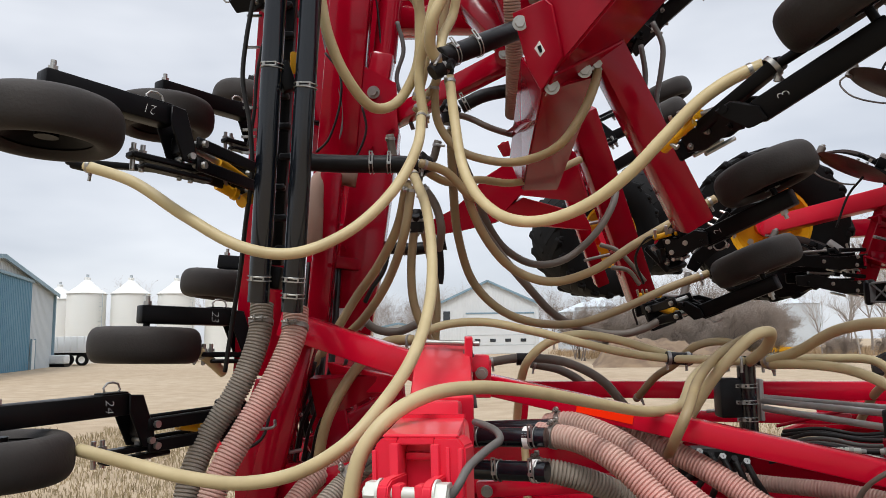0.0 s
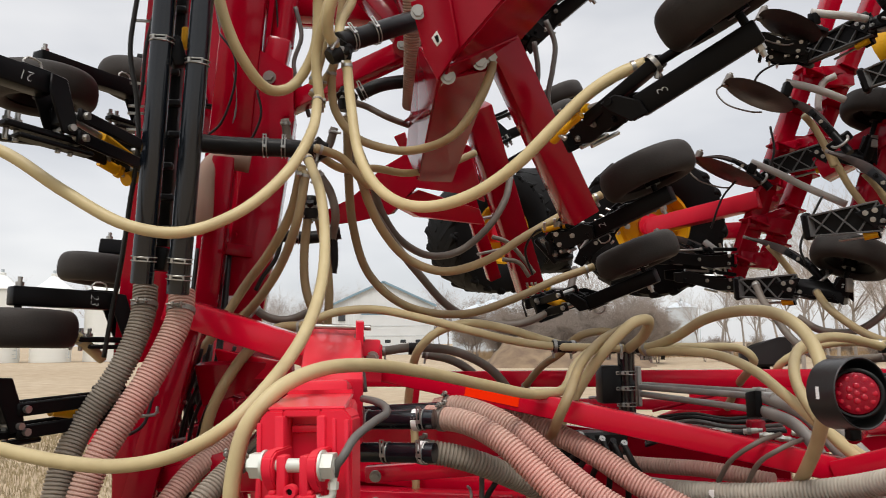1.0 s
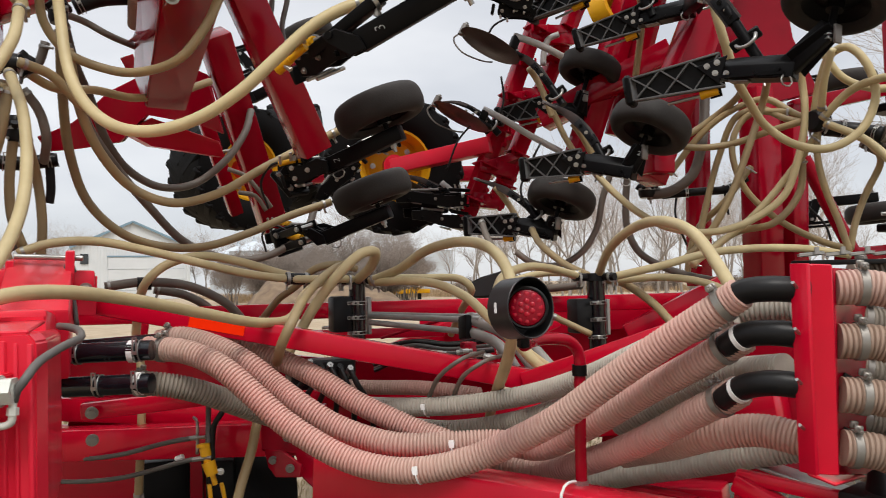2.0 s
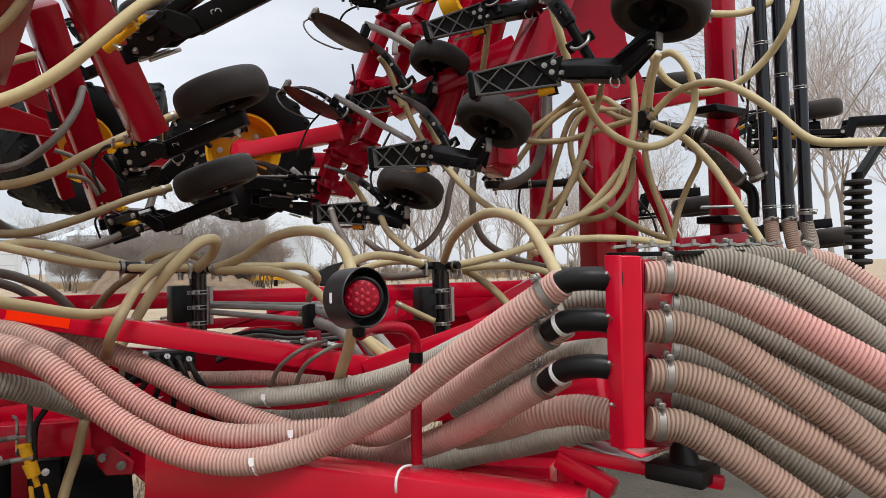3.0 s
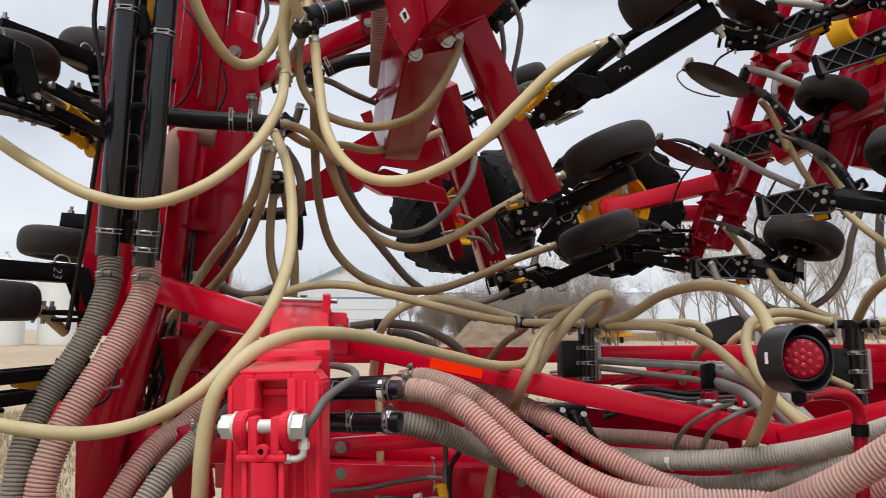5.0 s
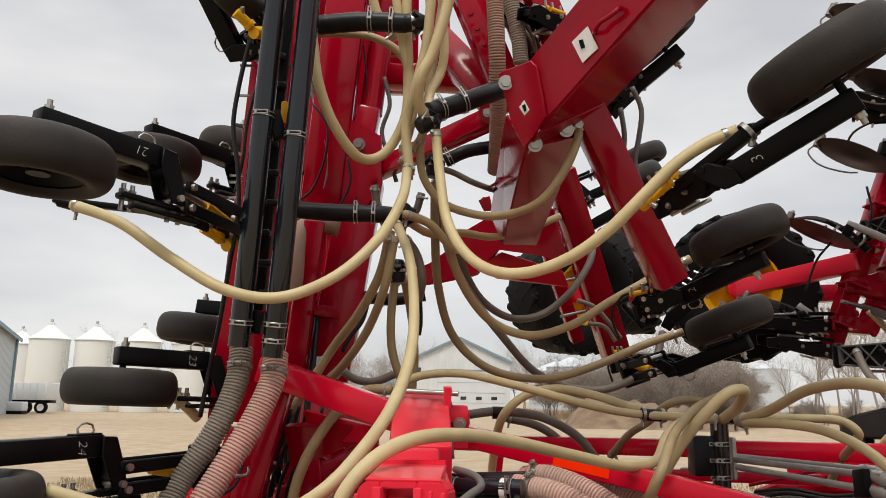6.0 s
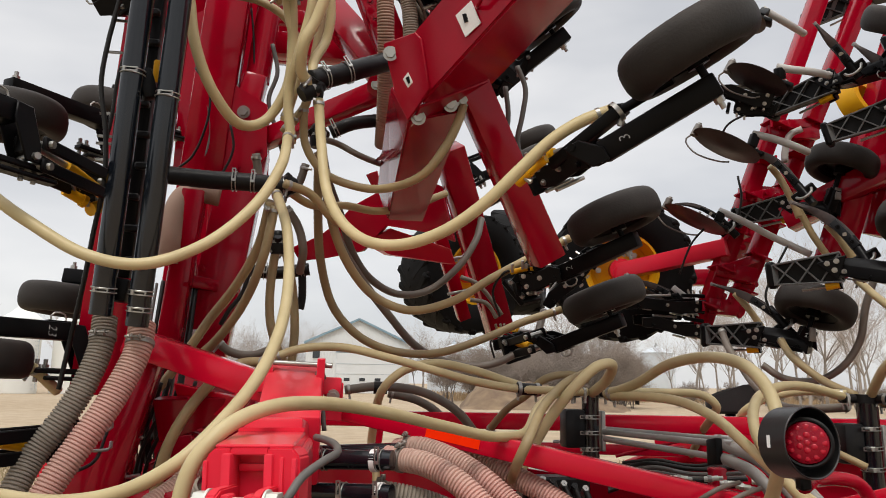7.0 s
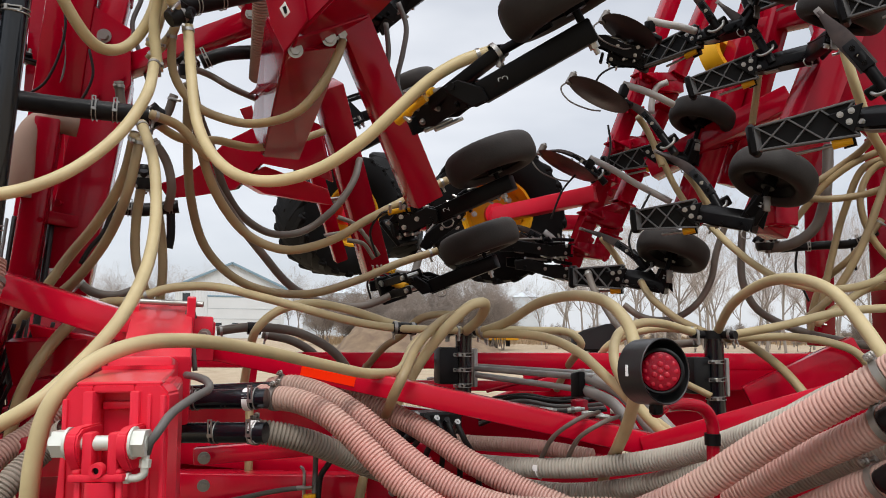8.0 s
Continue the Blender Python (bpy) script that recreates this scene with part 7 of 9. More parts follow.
for pts, mt in (([(1.710, 1.143, 1.461), (1.778, 1.097, 1.460), (1.854, 1.021, 1.427), (1.929, 0.919, 1.365), (1.998, 0.822, 1.296), (2.074, 0.722, 1.220), (2.179, 0.627, 1.130)], RIB_PINK),
                ([(1.707, 1.137, 1.338), (1.782, 1.087, 1.333), (1.856, 1.011, 1.288), (1.929, 0.925, 1.211), (1.999, 0.828, 1.127), (2.075, 0.729, 1.023)], RIB_BROWN),
                ([(1.703, 1.131, 1.217), (1.779, 1.080, 1.207), (1.858, 1.001, 1.164), (1.930, 0.916, 1.100), (2.010, 0.824, 1.027), (2.086, 0.724, 0.945)], RIB_BROWN),
                ([(1.697, 1.127, 1.098), (1.767, 1.080, 1.086), (1.837, 1.007, 1.031), (1.908, 0.936, 0.964), (1.966, 0.859, 0.894)], RIB_BROWN)):
    ribbed(pts, 0.041, mt, "dusty pink-brown ribbed air hose leaving the manifold", (0.075,))
for pts, mt in (([(1.918, 1.252, 1.484), (2.072, 1.147, 1.491), (2.158, 1.051, 1.451), (2.230, 0.952, 1.374), (2.346, 0.839, 1.253)], RIB_DUN),
                ([(2.205, 1.254, 1.507), (2.374, 1.140, 1.490), (2.418, 1.048, 1.437), (2.523, 0.915, 1.314)], RIB_DUN),
                ([(2.256, 1.486, 1.204), (2.410, 1.383, 1.150), (2.531, 1.246, 1.032), (2.646, 1.112, 0.923), (2.794, 1.017, 0.796)], RIB_DUN), ([(2.298, 1.510, 1.407), (2.470, 1.394, 1.394), (2.579, 1.263, 1.325), (2.696, 1.128, 1.202), (2.822, 0.988, 1.062)], RIB_DUN),
                ([(2.257, 1.491, 1.052), (2.411, 1.388, 1.002), (2.532, 1.251, 0.887), (2.646, 1.118, 0.763)], RIB_DUN), ([(2.258, 1.496, 0.909), (2.381, 1.413, 0.884), (2.487, 1.284, 0.802), (2.558, 1.180, 0.711)], RIB_BROWN),
                ([(2.509, 1.180, 1.502), (2.597, 1.122, 1.476), (2.643, 1.028, 1.405), (2.698, 0.928, 1.320)], RIB_PINK),
                ([(1.922, 1.253, 1.376), (2.086, 1.145, 1.327), (2.172, 1.049, 1.265), (2.255, 0.942, 1.191), (2.372, 0.828, 1.104)], RIB_DUN),
                ([(1.922, 1.258, 1.250), (2.086, 1.150, 1.185), (2.151, 1.043, 1.114), (2.234, 0.936, 1.029), (2.373, 0.835, 0.909)], RIB_DUN),
                ([(1.927, 1.259, 1.121), (2.100, 1.146, 1.043), (2.152, 1.048, 0.968), (2.234, 0.941, 0.879)], RIB_DUN),
                ([(2.170, 1.415, 1.360), (2.451, 1.232, 1.176), (2.558, 1.098, 1.076), (2.671, 0.960, 0.964)], RIB_DUN)):
    ribbed(pts, 0.041, mt, "dusty grey ribbed air hose behind the manifold", (0.04,))
part("rubber_foot", beam_bm((1.803, 1.198, 0.961), (1.844, 1.049, 0.955), 0.13, 0.045), PLASTIC, manifold)
part("rubber_foot", cyl_bm((1.829, 1.120, 0.950), (1.864, 1.154, 1.010), 0.05, 0.03, segs=20), PLASTIC, manifold)

# ---- tail lamp on its pipe ----
lamp = thing("tail_lamp", (1.393, 1.718, 0.907), "round red tail lamp in a black guard on a red pipe", "tail lamp")
LC = V((1.120, 1.540, 1.424))
LDIR = (V((0.05, -0.2, 1.5)) - LC).normalized()
lm, _ = basis(LC, LC + LDIR)
lm = lm @ Matrix.Rotation(radians(90), 4, "Y")
lens = part("lens", lathe_bm([(0.0, 0.008), (0.034, 0.007), (0.0435, 0.003), (0.046, -0.002), (0.046, -0.02)], lm, 40), LENS, lamp, "red lens with round diodes")
for r, n in ((0.0, 1), (0.016, 6), (0.033, 12)):
    for k in range(n):
        a = 2 * math.pi * k / n
        c = lm @ Vector((r * math.cos(a), r * math.sin(a), 0.006 if r < 0.03 else 0.0045))
        bm = bmesh.new()
        bmesh.ops.create_icosphere(bm, subdivisions=2, radius=0.0078, matrix=Matrix.Translation(c) @ lm.to_3x3().to_4x4() @ Matrix.Diagonal((1, 1, 0.40, 1)))
        part("diode", bm, LENS_LIT, lens)
part("rubber_ring", lathe_bm([(0.046, -0.02), (0.0465, 0.004), (0.050, 0.005), (0.054, 0.001), (0.054, -0.03), (0.0, -0.035)], lm, 40), PLASTIC, lamp, "black rubber grommet")
# the deep guard opens a little to the side of the lens
GAX = (LDIR + Vector((0.70, -0.10, 0.03))).normalized()
guard_m, _ = basis(LC, LC + GAX)
guard_m = guard_m @ Matrix.Rotation(radians(90), 4, "Y")
part("guard", lathe_bm([(0.0, -0.062), (0.072, -0.062), (0.0765, -0.060), (0.0765, 0.016), (0.0745, 0.0175), (0.0725, 0.016), (0.0725, -0.056), (0.0, -0.056)], guard_m, 56), GUARD, lamp, "deep black guard ring")
gl = (guard_m.to_3x3().inverted() @ Vector((-0.9, -0.4, 0.06)))
ga = math.atan2(gl.y, gl.x)
part("label", add_box(bmesh.new(), guard_m @ Matrix.Rotation(ga, 4, "Z") @ Matrix.Translation((0.0768, 0.0, -0.028)), (0.0016, 0.026, 0.008), 0.0), WHITE, lamp)
part("bracket", add_box(bmesh.new(), Matrix.Translation(LC + Vector((0.0, 0.02, -0.084))), (0.026, 0.026, 0.034), 0.004), BLACK, lamp)
tube_part("pipe", [(1.128, 1.570, 1.330), (1.200, 1.640, 1.333), (1.302, 1.691, 1.330), (1.357, 1.703, 1.318), (1.387, 1.708, 1.286), (1.390, 1.709, 1.188), (1.391, 1.714, 1.058), (1.393, 1.718, 0.911)], 0.0165, RED, lamp, "bent red pipe stand", 16, 0.012)
part("pipe_clamp", band_bm((1.389, 1.708, 1.237), (0, 0, 1), 0.018, 0.03, screw=False), BLACK, lamp)
part("foot", cyl_bm((1.393, 1.717, 0.930), (1.393, 1.718, 0.907), 0.022, segs=6), STEEL, lamp)

# steel lines and their hoses between the posts
for p, q, c, d in (((1.294, 3.177, 1.344), (1.507, 2.591, 1.340), (1.565, 2.433, 1.288), (1.627, 2.323, 1.160)), ((1.278, 3.129, 1.318), (1.498, 2.575, 1.293), (1.530, 2.421, 1.253), (1.579, 2.332, 1.134)),
                   ((1.378, 3.422, 1.342), (1.597, 2.772, 1.343), (1.676, 2.539, 1.290), (1.684, 2.309, 1.174))):
    ln = thing("hydraulic_line", p, "steel hydraulic line with grey rubber hose at its clamp block", "hydraulic line", "hydraulic lines")
    part("steel_tube", cyl_bm(p, q, 0.0125, segs=14), LINE, ln)
    part("end_fitting", cyl_bm(V(q) - (V(q) - V(p)).normalized() * 0.02, V(q) + (V(q) - V(p)).normalized() * 0.05, 0.018, segs=10), LINE, ln)
    tube_part("rubber_hose", [q, c, d, V(d) + Vector((0.12, 0.02, -0.10))], 0.0205, GREY_RUBBER, ln, "grey rubber hydraulic hose", 14)
for k, (p, q) in enumerate((((1.352, 3.199, 1.241), (1.594, 3.021, 1.326)), ((1.449, 3.249, 1.343), (1.805, 2.994, 1.317)), ((1.123, 3.355, 1.289), (1.331, 3.213, 1.317)))):
    ln = thing("hydraulic_line", p, "thin steel hydraulic line behind the clamp block", "hydraulic line", "hydraulic lines")
    part("steel_tube", cyl_bm(p, q, 0.007, segs=10), LINE if k else RED, ln)
blk = thing("clamp_block", (1.511, 2.590, 1.311), "dark grey clamp block for the hydraulic lines", "clamp")
part("block_body", beam_bm((1.484, 2.607, 1.358), (1.477, 2.591, 1.266), 0.03, 0.07), BLACK, blk)


# ---- row units ----
def wheel_parts(centre, axis, parent, r=0.20, w=0.132):
    """A smooth packer tyre on a black dished rim, as a part with its own pieces."""
    m, _ = basis(centre, V(centre) + V(axis), (0.3, 1, 0.2))
    m = m @ Matrix.Rotation(radians(90), 4, "Y")
    h = w / 2
    bend = lambda v: math.copysign(abs(v) ** 0.84, v)
    prof = [(r * 0.78 + r * 0.22 * bend(math.cos(a)), h * bend(math.sin(a))) for a in (radians(-142 + 284 * k / 22) for k in range(23))]
    wheel = part("packer_wheel", lathe_bm(prof, m, 56), RUBBER, parent, "smooth dusty rubber packer wheel")
    part("rim", lathe_bm([(r * 0.61, -h * 0.6), (r * 0.5, -h * 0.35), (r * 0.42, -h * 0.1), (r * 0.16, -h * 0.05), (0.0, -h * 0.05)], m, 36), BLACK, wheel)
    part("rim", lathe_bm([(r * 0.61, h * 0.6), (r * 0.5, h * 0.35), (r * 0.42, h * 0.1), (r * 0.16, h * 0.25), (0.0, h * 0.25)], m, 36), BLACK, wheel)
    part("hub", cyl_bm(m @ Vector((0, 0, -h * 0.6)), m @ Vector((0, 0, h * 0.95)), 0.032, segs=20), BLACK, wheel)
    return wheel


def ring_pin(c, side, up, parent):
    c, s, u = V(c), V(side).normalized(), V(up).normalized()
    pts = [c - s * 0.018, c - s * 0.030 + u * 0.016, c - s * 0.020 + u * 0.036, c + s * 0.020 + u * 0.036, c + s * 0.030 + u * 0.016, c + s * 0.018]
    tube_part("ring_pin", pts, 0.0035, STEEL, parent, "zinc-plated ring pin")


def chalk(text, m, size, parent):
    """A chalked number on a face: local x along the writing, y up it."""
    cu = bpy.data.curves.new("chalk_number", "FONT")
    cu.body, cu.size, cu.extrude, cu.align_x, cu.align_y = text, size, 0.0003, "CENTER", "CENTER"
    cu.materials.append(CHALK)
    cu.shear, cu.offset = 0.2, -0.0012
    me_src = new("chalk_number", cu)
    dg = bpy.context.evaluated_depsgraph_get()
    me = bpy.data.meshes.new_from_object(me_src.evaluated_get(dg))
    bpy.data.objects.remove(me_src)
    me.transform(m)
    if not me.materials:
        me.materials.append(CHALK)
    ob = new("chalk_number", me)
    ob.parent = parent
    ob.matrix_parent_inverse = parent.matrix_basis.inverted()
    ob["label"] = "number chalked on the arm"
    return ob


def link_mount(unit, a, b, up, gap=0.034):
    """The parallel links that carry a row unit from the frame tube at a to its pivot at b, with the yellow ram."""
    m, length = basis(a, b, up)
    for z in (-gap, gap):
        for y in (-0.045, 0.045):
            part("link", add_box(bmesh.new(), m @ Matrix.Translation((length / 2, y, z)), (length + 0.05, 0.014, 0.042), 0.005), BLACK, unit)
        for x in (0.0, length):
            part("link_bolt", cyl_bm(m @ Vector((x, -0.065, z)), m @ Vector((x, 0.065, z)), 0.012, segs=8), STEEL, unit)
    part("ram", cyl_bm(m @ Vector((0.02, 0, -gap * 0.7)), m @ Vector((length * 0.62, 0, gap * 0.5)), 0.021, segs=18), YELLOW, unit, "yellow hydraulic ram")
    part("ram_rod", cyl_bm(m @ Vector((length * 0.60, 0, gap * 0.5)), m @ Vector((length * 0.95, 0, gap * 0.85)), 0.011, segs=14), STEEL, unit)
    part("mount_plate", add_box(bmesh.new(), m @ Matrix.Translation((-0.02, 0, 0)), (0.03, 0.15, gap * 2 + 0.08), 0.006), BLACK, unit)
    for y in (-0.06, 0.06):
        for z in (-gap, gap):
            part("mount_bolt", bolt_bm(m @ Vector((-0.004, y, z * 1.3)), m.to_3x3() @ Vector((1, 0, 0)), 0.009, 0.012), STEEL, unit)
    tube_part("ram_hose", [m @ Vector(q) for q in ((0.06, 0.01, -gap), (0.02, 0.06, -gap - 0.06), (-0.08, 0.09, -gap - 0.04), (-0.16, 0.06, 0.02))], 0.006, CABLE, unit)


def row_unit(pivot, end, axle, label, frame_at_pt=None, number="", back=0.03, off=0.115, ring=True, shank=True, deep=0.75, turn=180):
    """A seeding row unit folded up with the wing: black arm, packer wheel on its axle bolt, clevis, knife shank."""
    unit = thing("row_unit", pivot, label, "row unit", "row units")
    m, length = basis(pivot, end, axle)
    rot = m.to_3x3()
    z = rot @ Vector((0, 0, 1))
    part("arm", add_box(bmesh.new(), m @ Matrix.Translation((length / 2, 0, 0)), (length, 0.066, 0.068), 0.007, 2), BLACK, unit, "black painted box-section arm")
    wheel_parts(m @ Vector((length - back, 0, -off)), z, unit)
    part("axle_bolt", cyl_bm(m @ Vector((length - back, 0, -off)), m @ Vector((length - back, 0, 0.068)), 0.008, segs=14), STEEL, unit)
    part("axle_nut", cyl_bm(m @ Vector((length - back, 0, 0.032)), m @ Vector((length - back, 0, 0.050)), 0.015, segs=6), STEEL, unit, "zinc-plated axle nut")
    part("spacer", cyl_bm(m @ Vector((length - back, 0, -0.032)), m @ Vector((length - back, 0, -off + 0.03)), 0.012, segs=16), BLACK, unit)
    for y in (-0.04, 0.04):
        q = [m @ Vector((c[0] * 0.8, y, c[1] * deep if c[1] < 0 else c[1])) for c in ((-0.045, 0.026), (0.02, 0.030), (0.02, -0.03), (-0.045, -0.185), (-0.105, -0.185), (-0.095, -0.11))]
        part("clevis_plate", plate_bm(q, 0.01), BLACK, unit)
    part("clevis_pin", cyl_bm(m @ Vector((-0.06, -0.06, -0.16 * deep)), m @ Vector((-0.06, 0.06, -0.16 * deep)), 0.011, segs=10), STEEL if deep > 0.5 else BLACK, unit)
    part("clevis_web", add_box(bmesh.new(), m @ Matrix.Translation((-0.05, 0, -0.09 * deep)), (0.025, 0.07, 0.12 * deep), 0.008), BLACK, unit)
    if shank:
        part("shank_bar", add_box(bmesh.new(), m @ Matrix.Translation((0.0, 0.0, -0.195 * deep)), (0.24, 0.045, 0.02), 0.005), BLACK, unit)
        part("shank_bar", add_box(bmesh.new(), m @ Matrix.Translation((-0.04, 0.0, -0.225 * deep - 0.004)), (0.24, 0.05, 0.016), 0.005), BLACK, unit)
        for x in (0.07, 0.10, -0.06, -0.10):
            part("shank_bolt", cyl_bm(m @ Vector((x, -0.012, -0.252 * deep)), m @ Vector((x, -0.012, -0.14 * deep)), 0.008, segs=10), STEEL, unit)
            part("shank_nut", cyl_bm(m @ Vector((x, -0.012, -0.18 * deep)), m @ Vector((x, -0.012, -0.165 * deep)), 0.014, segs=6), STEEL, unit)
    if ring:
        ring_pin(m @ Vector((0.05, 0, 0.030)), rot @ Vector((1, 0, 0)), z, unit)
        part("washer_plate", add_box(bmesh.new(), m @ Matrix.Translation((0.05, 0, 0.036)), (0.09, 0.05, 0.006), 0.002), BLACK, unit)
    if number:
        eye = Vector((0.05, 0, 1.55))
        mid = m @ Vector((0.08, 0, 0))
        y = rot @ Vector((0, 1, 0))
        s = 1 if (eye - mid).dot(y) > 0 else -1
        face = Matrix((z * 1.0, (y * s).cross(z), y * s)).transposed().to_4x4()
        face.translation = mid + y * s * 0.0334
        chalk(number, face @ Matrix.Rotation(radians(turn), 4, "Z"), 0.044, unit)
    if frame_at_pt is not None:
        link_mount(unit, frame_at_pt, m @ Vector((-0.08, 0, -0.14 * deep)), z)
    return unit




def casting(p0, p1, up, label, ram_paint=None):
    """The cast carrier between a rank tube and a row unit arm: ribbed plates, bolts, yellow ram and fittings."""
    ob = thing("unit_carrier", p0, label, "carrier", "unit carriers")
    m, length = basis(p0, p1, up)
    rot = m.to_3x3()
    for y in (-0.05, 0.05):
        q = [m @ Vector((x * length, y, z)) for x, z in ((0, -0.035), (0.3, -0.05), (0.75, -0.03), (1.0, -0.04), (1.05, 0.015), (0.8, 0.04), (0.35, 0.02), (0.0, 0.045))]
        part("side_plate", plate_bm(q, 0.012), BLACK, ob)
        for x, z in ((0.12, -0.02), (0.12, 0.028), (0.5, 0.0), (0.85, -0.015)):
            part("bolt", bolt_bm(m @ Vector((x * length, y * 1.15, z)), rot @ Vector((0, y, 0)), 0.0075, 0.007), STEEL if x < 0.6 else BLACK, ob)
    part("web", add_box(bmesh.new(), m @ Matrix.Translation((length * 0.55, 0, 0.0)), (length * 0.7, 0.085, 0.035), 0.004), BLACK, ob)
    part("ram", cyl_bm(m @ Vector((-0.04, -0.02, 0.062)), m @ Vector((length * 0.22, -0.02, 0.058)), 0.012, segs=18), ram_paint or BLACK, ob, "small hydraulic ram")
    part("ram_head", cyl_bm(m @ Vector((length * 0.30, -0.02, 0.056)), m @ Vector((length * 0.36, -0.02, 0.054)), 0.015, segs=10), ram_paint or BLACK, ob)
    part("ram_rod", cyl_bm(m @ Vector((length * 0.38, -0.02, 0.054)), m @ Vector((length * 0.8, 0, 0.04)), 0.008), STEEL, ob)
    for x in (-0.03, 0.02, 0.06):
        part("fitting", cyl_bm(m @ Vector((x, -0.03, 0.06)), m @ Vector((x + 0.012, -0.04, 0.095)), 0.007, segs=6), STEEL, ob)
    part("tube_strap", add_box(bmesh.new(), m @ Matrix.Translation((-0.03, -0.03, -0.02)), (0.018, 0.08, 0.06), 0.004), BLACK, ob)
    part("stud", cyl_bm(m @ Vector((length * 0.3, -0.06, -0.06)), m @ Vector((length * 0.3, 0.06, -0.06)), 0.007, segs=8), STEEL, ob)
    part("stud", cyl_bm(m @ Vector((length * 0.1, -0.06, -0.05)), m @ Vector((length * 0.1, 0.06, -0.05)), 0.007, segs=8), STEEL, ob)
    return ob


near_carrier = casting((0.815, 2.390, 2.235), (0.886, 2.127, 2.240), (-0.45, -0.1, 0.88), "black cast carrier with yellow ram on the boom tube", YELLOW)
part("ram_body", cyl_bm((0.696, 2.340, 2.184), (0.722, 2.283, 2.205), 0.018, 0.014, segs=16), YELLOW, near_carrier, "yellow hydraulic ram")
part("ram_head", cyl_bm((0.722, 2.283, 2.205), (0.755, 2.222, 2.231), 0.011, segs=14), YELLOW, near_carrier)
part("ram_port", cyl_bm((0.739, 2.253, 2.217), (0.738, 2.234, 2.244), 0.010, segs=8), YELLOW, near_carrier)
part("ram_clip", cyl_bm((0.709, 2.302, 2.190), (0.725, 2.292, 2.174), 0.009, segs=8), STEEL, near_carrier)
casting((0.981, 3.309, 1.988), (1.123, 3.212, 2.030), (-0.2, -0.1, 0.95), "black cast carrier with yellow ram on the boom tube", YELLOW)
casting((1.116, 4.190, 1.782), (1.262, 3.730, 1.760), (-0.2, -0.1, 0.95), "black cast carrier with yellow ram on the boom tube", YELLOW)
casting((0.623, 3.044, 2.907), (0.870, 3.222, 2.928), (0.3, -0.1, 0.9), "black cast carrier hidden behind the boom tube")
casting((0.604, 3.275, 3.303), (0.443, 3.185, 3.316), (0.2, -0.3, 0.9), "black cast carrier on the tube beside the boom", YELLOW)
casting((0.587, 3.584, 3.304), (0.475, 3.613, 3.202), (0.2, -0.3, 0.9), "black cast carrier on the tube beside the boom")
casting((0.971, 3.290, 3.060), (0.808, 3.240, 2.863), (0.2, -0.3, 0.9), "black cast carrier under the boom")
casting((1.525, 4.022, 2.188), (1.345, 4.150, 1.988), (0.2, -0.3, 0.9), "black cast carrier between the packer wheels")
casting((1.777, 4.085, 2.334), (1.557, 4.119, 2.268), (0.2, -0.3, 0.9), "black cast carrier between the packer wheels")
for a, b in (((2.538, 3.744, 3.120), (2.285, 3.855, 3.223)), ((2.396, 3.886, 3.144), (2.585, 3.788, 3.093))):
    casting(a, b, (0.1, -0.3, 0.95), "black cast opener bracket bolted to the wing tube")
casting((2.448, 4.491, 2.043), (1.888, 4.382, 2.041), (0.1, -0.2, 0.95), "black cast carrier between wheel and wing tube")
casting((2.436, 4.506, 1.890), (2.012, 4.418, 1.940), (0.1, -0.2, 0.95), "black cast carrier between wheel and wing tube")
shank = thing("opener_shank", (0.790, 2.341, 2.235), "black opener shank with its cream hose clamped on", "opener")
part("shank_bar", beam_bm((0.787, 2.261, 2.226), (0.922, 2.000, 2.332), 0.05, 0.04, (-0.4, 0, 0.9)), BLACK, shank)
part("shank_bar", cyl_bm((0.915, 2.003, 2.325), (1.020, 1.889, 2.382), 0.014), BLACK, shank)
part("hose_clip", band_bm((0.901, 2.006, 2.319), (0.6, -0.2, 0.5), 0.03, 0.014), STEEL, shank)
part("clip_bolt", cyl_bm((0.912, 2.012, 2.280), (0.922, 2.000, 2.332), 0.009, segs=6), STEEL, shank)
for a, b in (((-0.804, 2.716, 2.168), (-0.724, 2.801, 2.127)), ((-0.701, 2.568, 2.941), (-0.633, 2.633, 2.896))):
    ram_w = thing("hydraulic_ram", a, "yellow hydraulic ram of a row unit beside the mast", "hydraulic cylinder", "row unit rams")
    a, b = V(a), V(b)
    part("barrel", cyl_bm(a, a.lerp(b, 0.55), 0.019, segs=18), YELLOW, ram_w)
    part("gland", cyl_bm(a.lerp(b, 0.55), a.lerp(b, 0.68), 0.023, segs=18), YELLOW, ram_w)
    part("rod", cyl_bm(a.lerp(b, 0.68), b, 0.011, segs=12), STEEL, ram_w, "steel rod")
    part("rod_eye", cyl_bm(b + Vector((-0.01, -0.02, -0.01)), b + Vector((0.01, 0.02, 0.01)), 0.024, segs=16), YELLOW, ram_w)
    part("port", cyl_bm(a.lerp(b, 0.3), a.lerp(b, 0.3) + Vector((0.005, -0.03, 0.03)), 0.008, segs=8), STEEL, ram_w)
row_unit((-0.853, 2.355, 2.308), (-1.095, 2.049, 2.325), (0.0, 0.0, 1), "chalk-numbered black row unit arm with packer wheel on the wing", (-0.706, 2.872, 2.210), "21", turn=90)
row_unit((-0.881, 3.373, 2.632), (-1.147, 3.019, 2.636), (0.0, 0.0, 1), "black row unit arm with packer wheel on the wing", None)
row_unit((-0.850, 3.084, 1.703), (-1.123, 2.849, 1.712), (0, 0.0, 1), "black row unit arm with a level packer wheel beside the mast", None, "23")
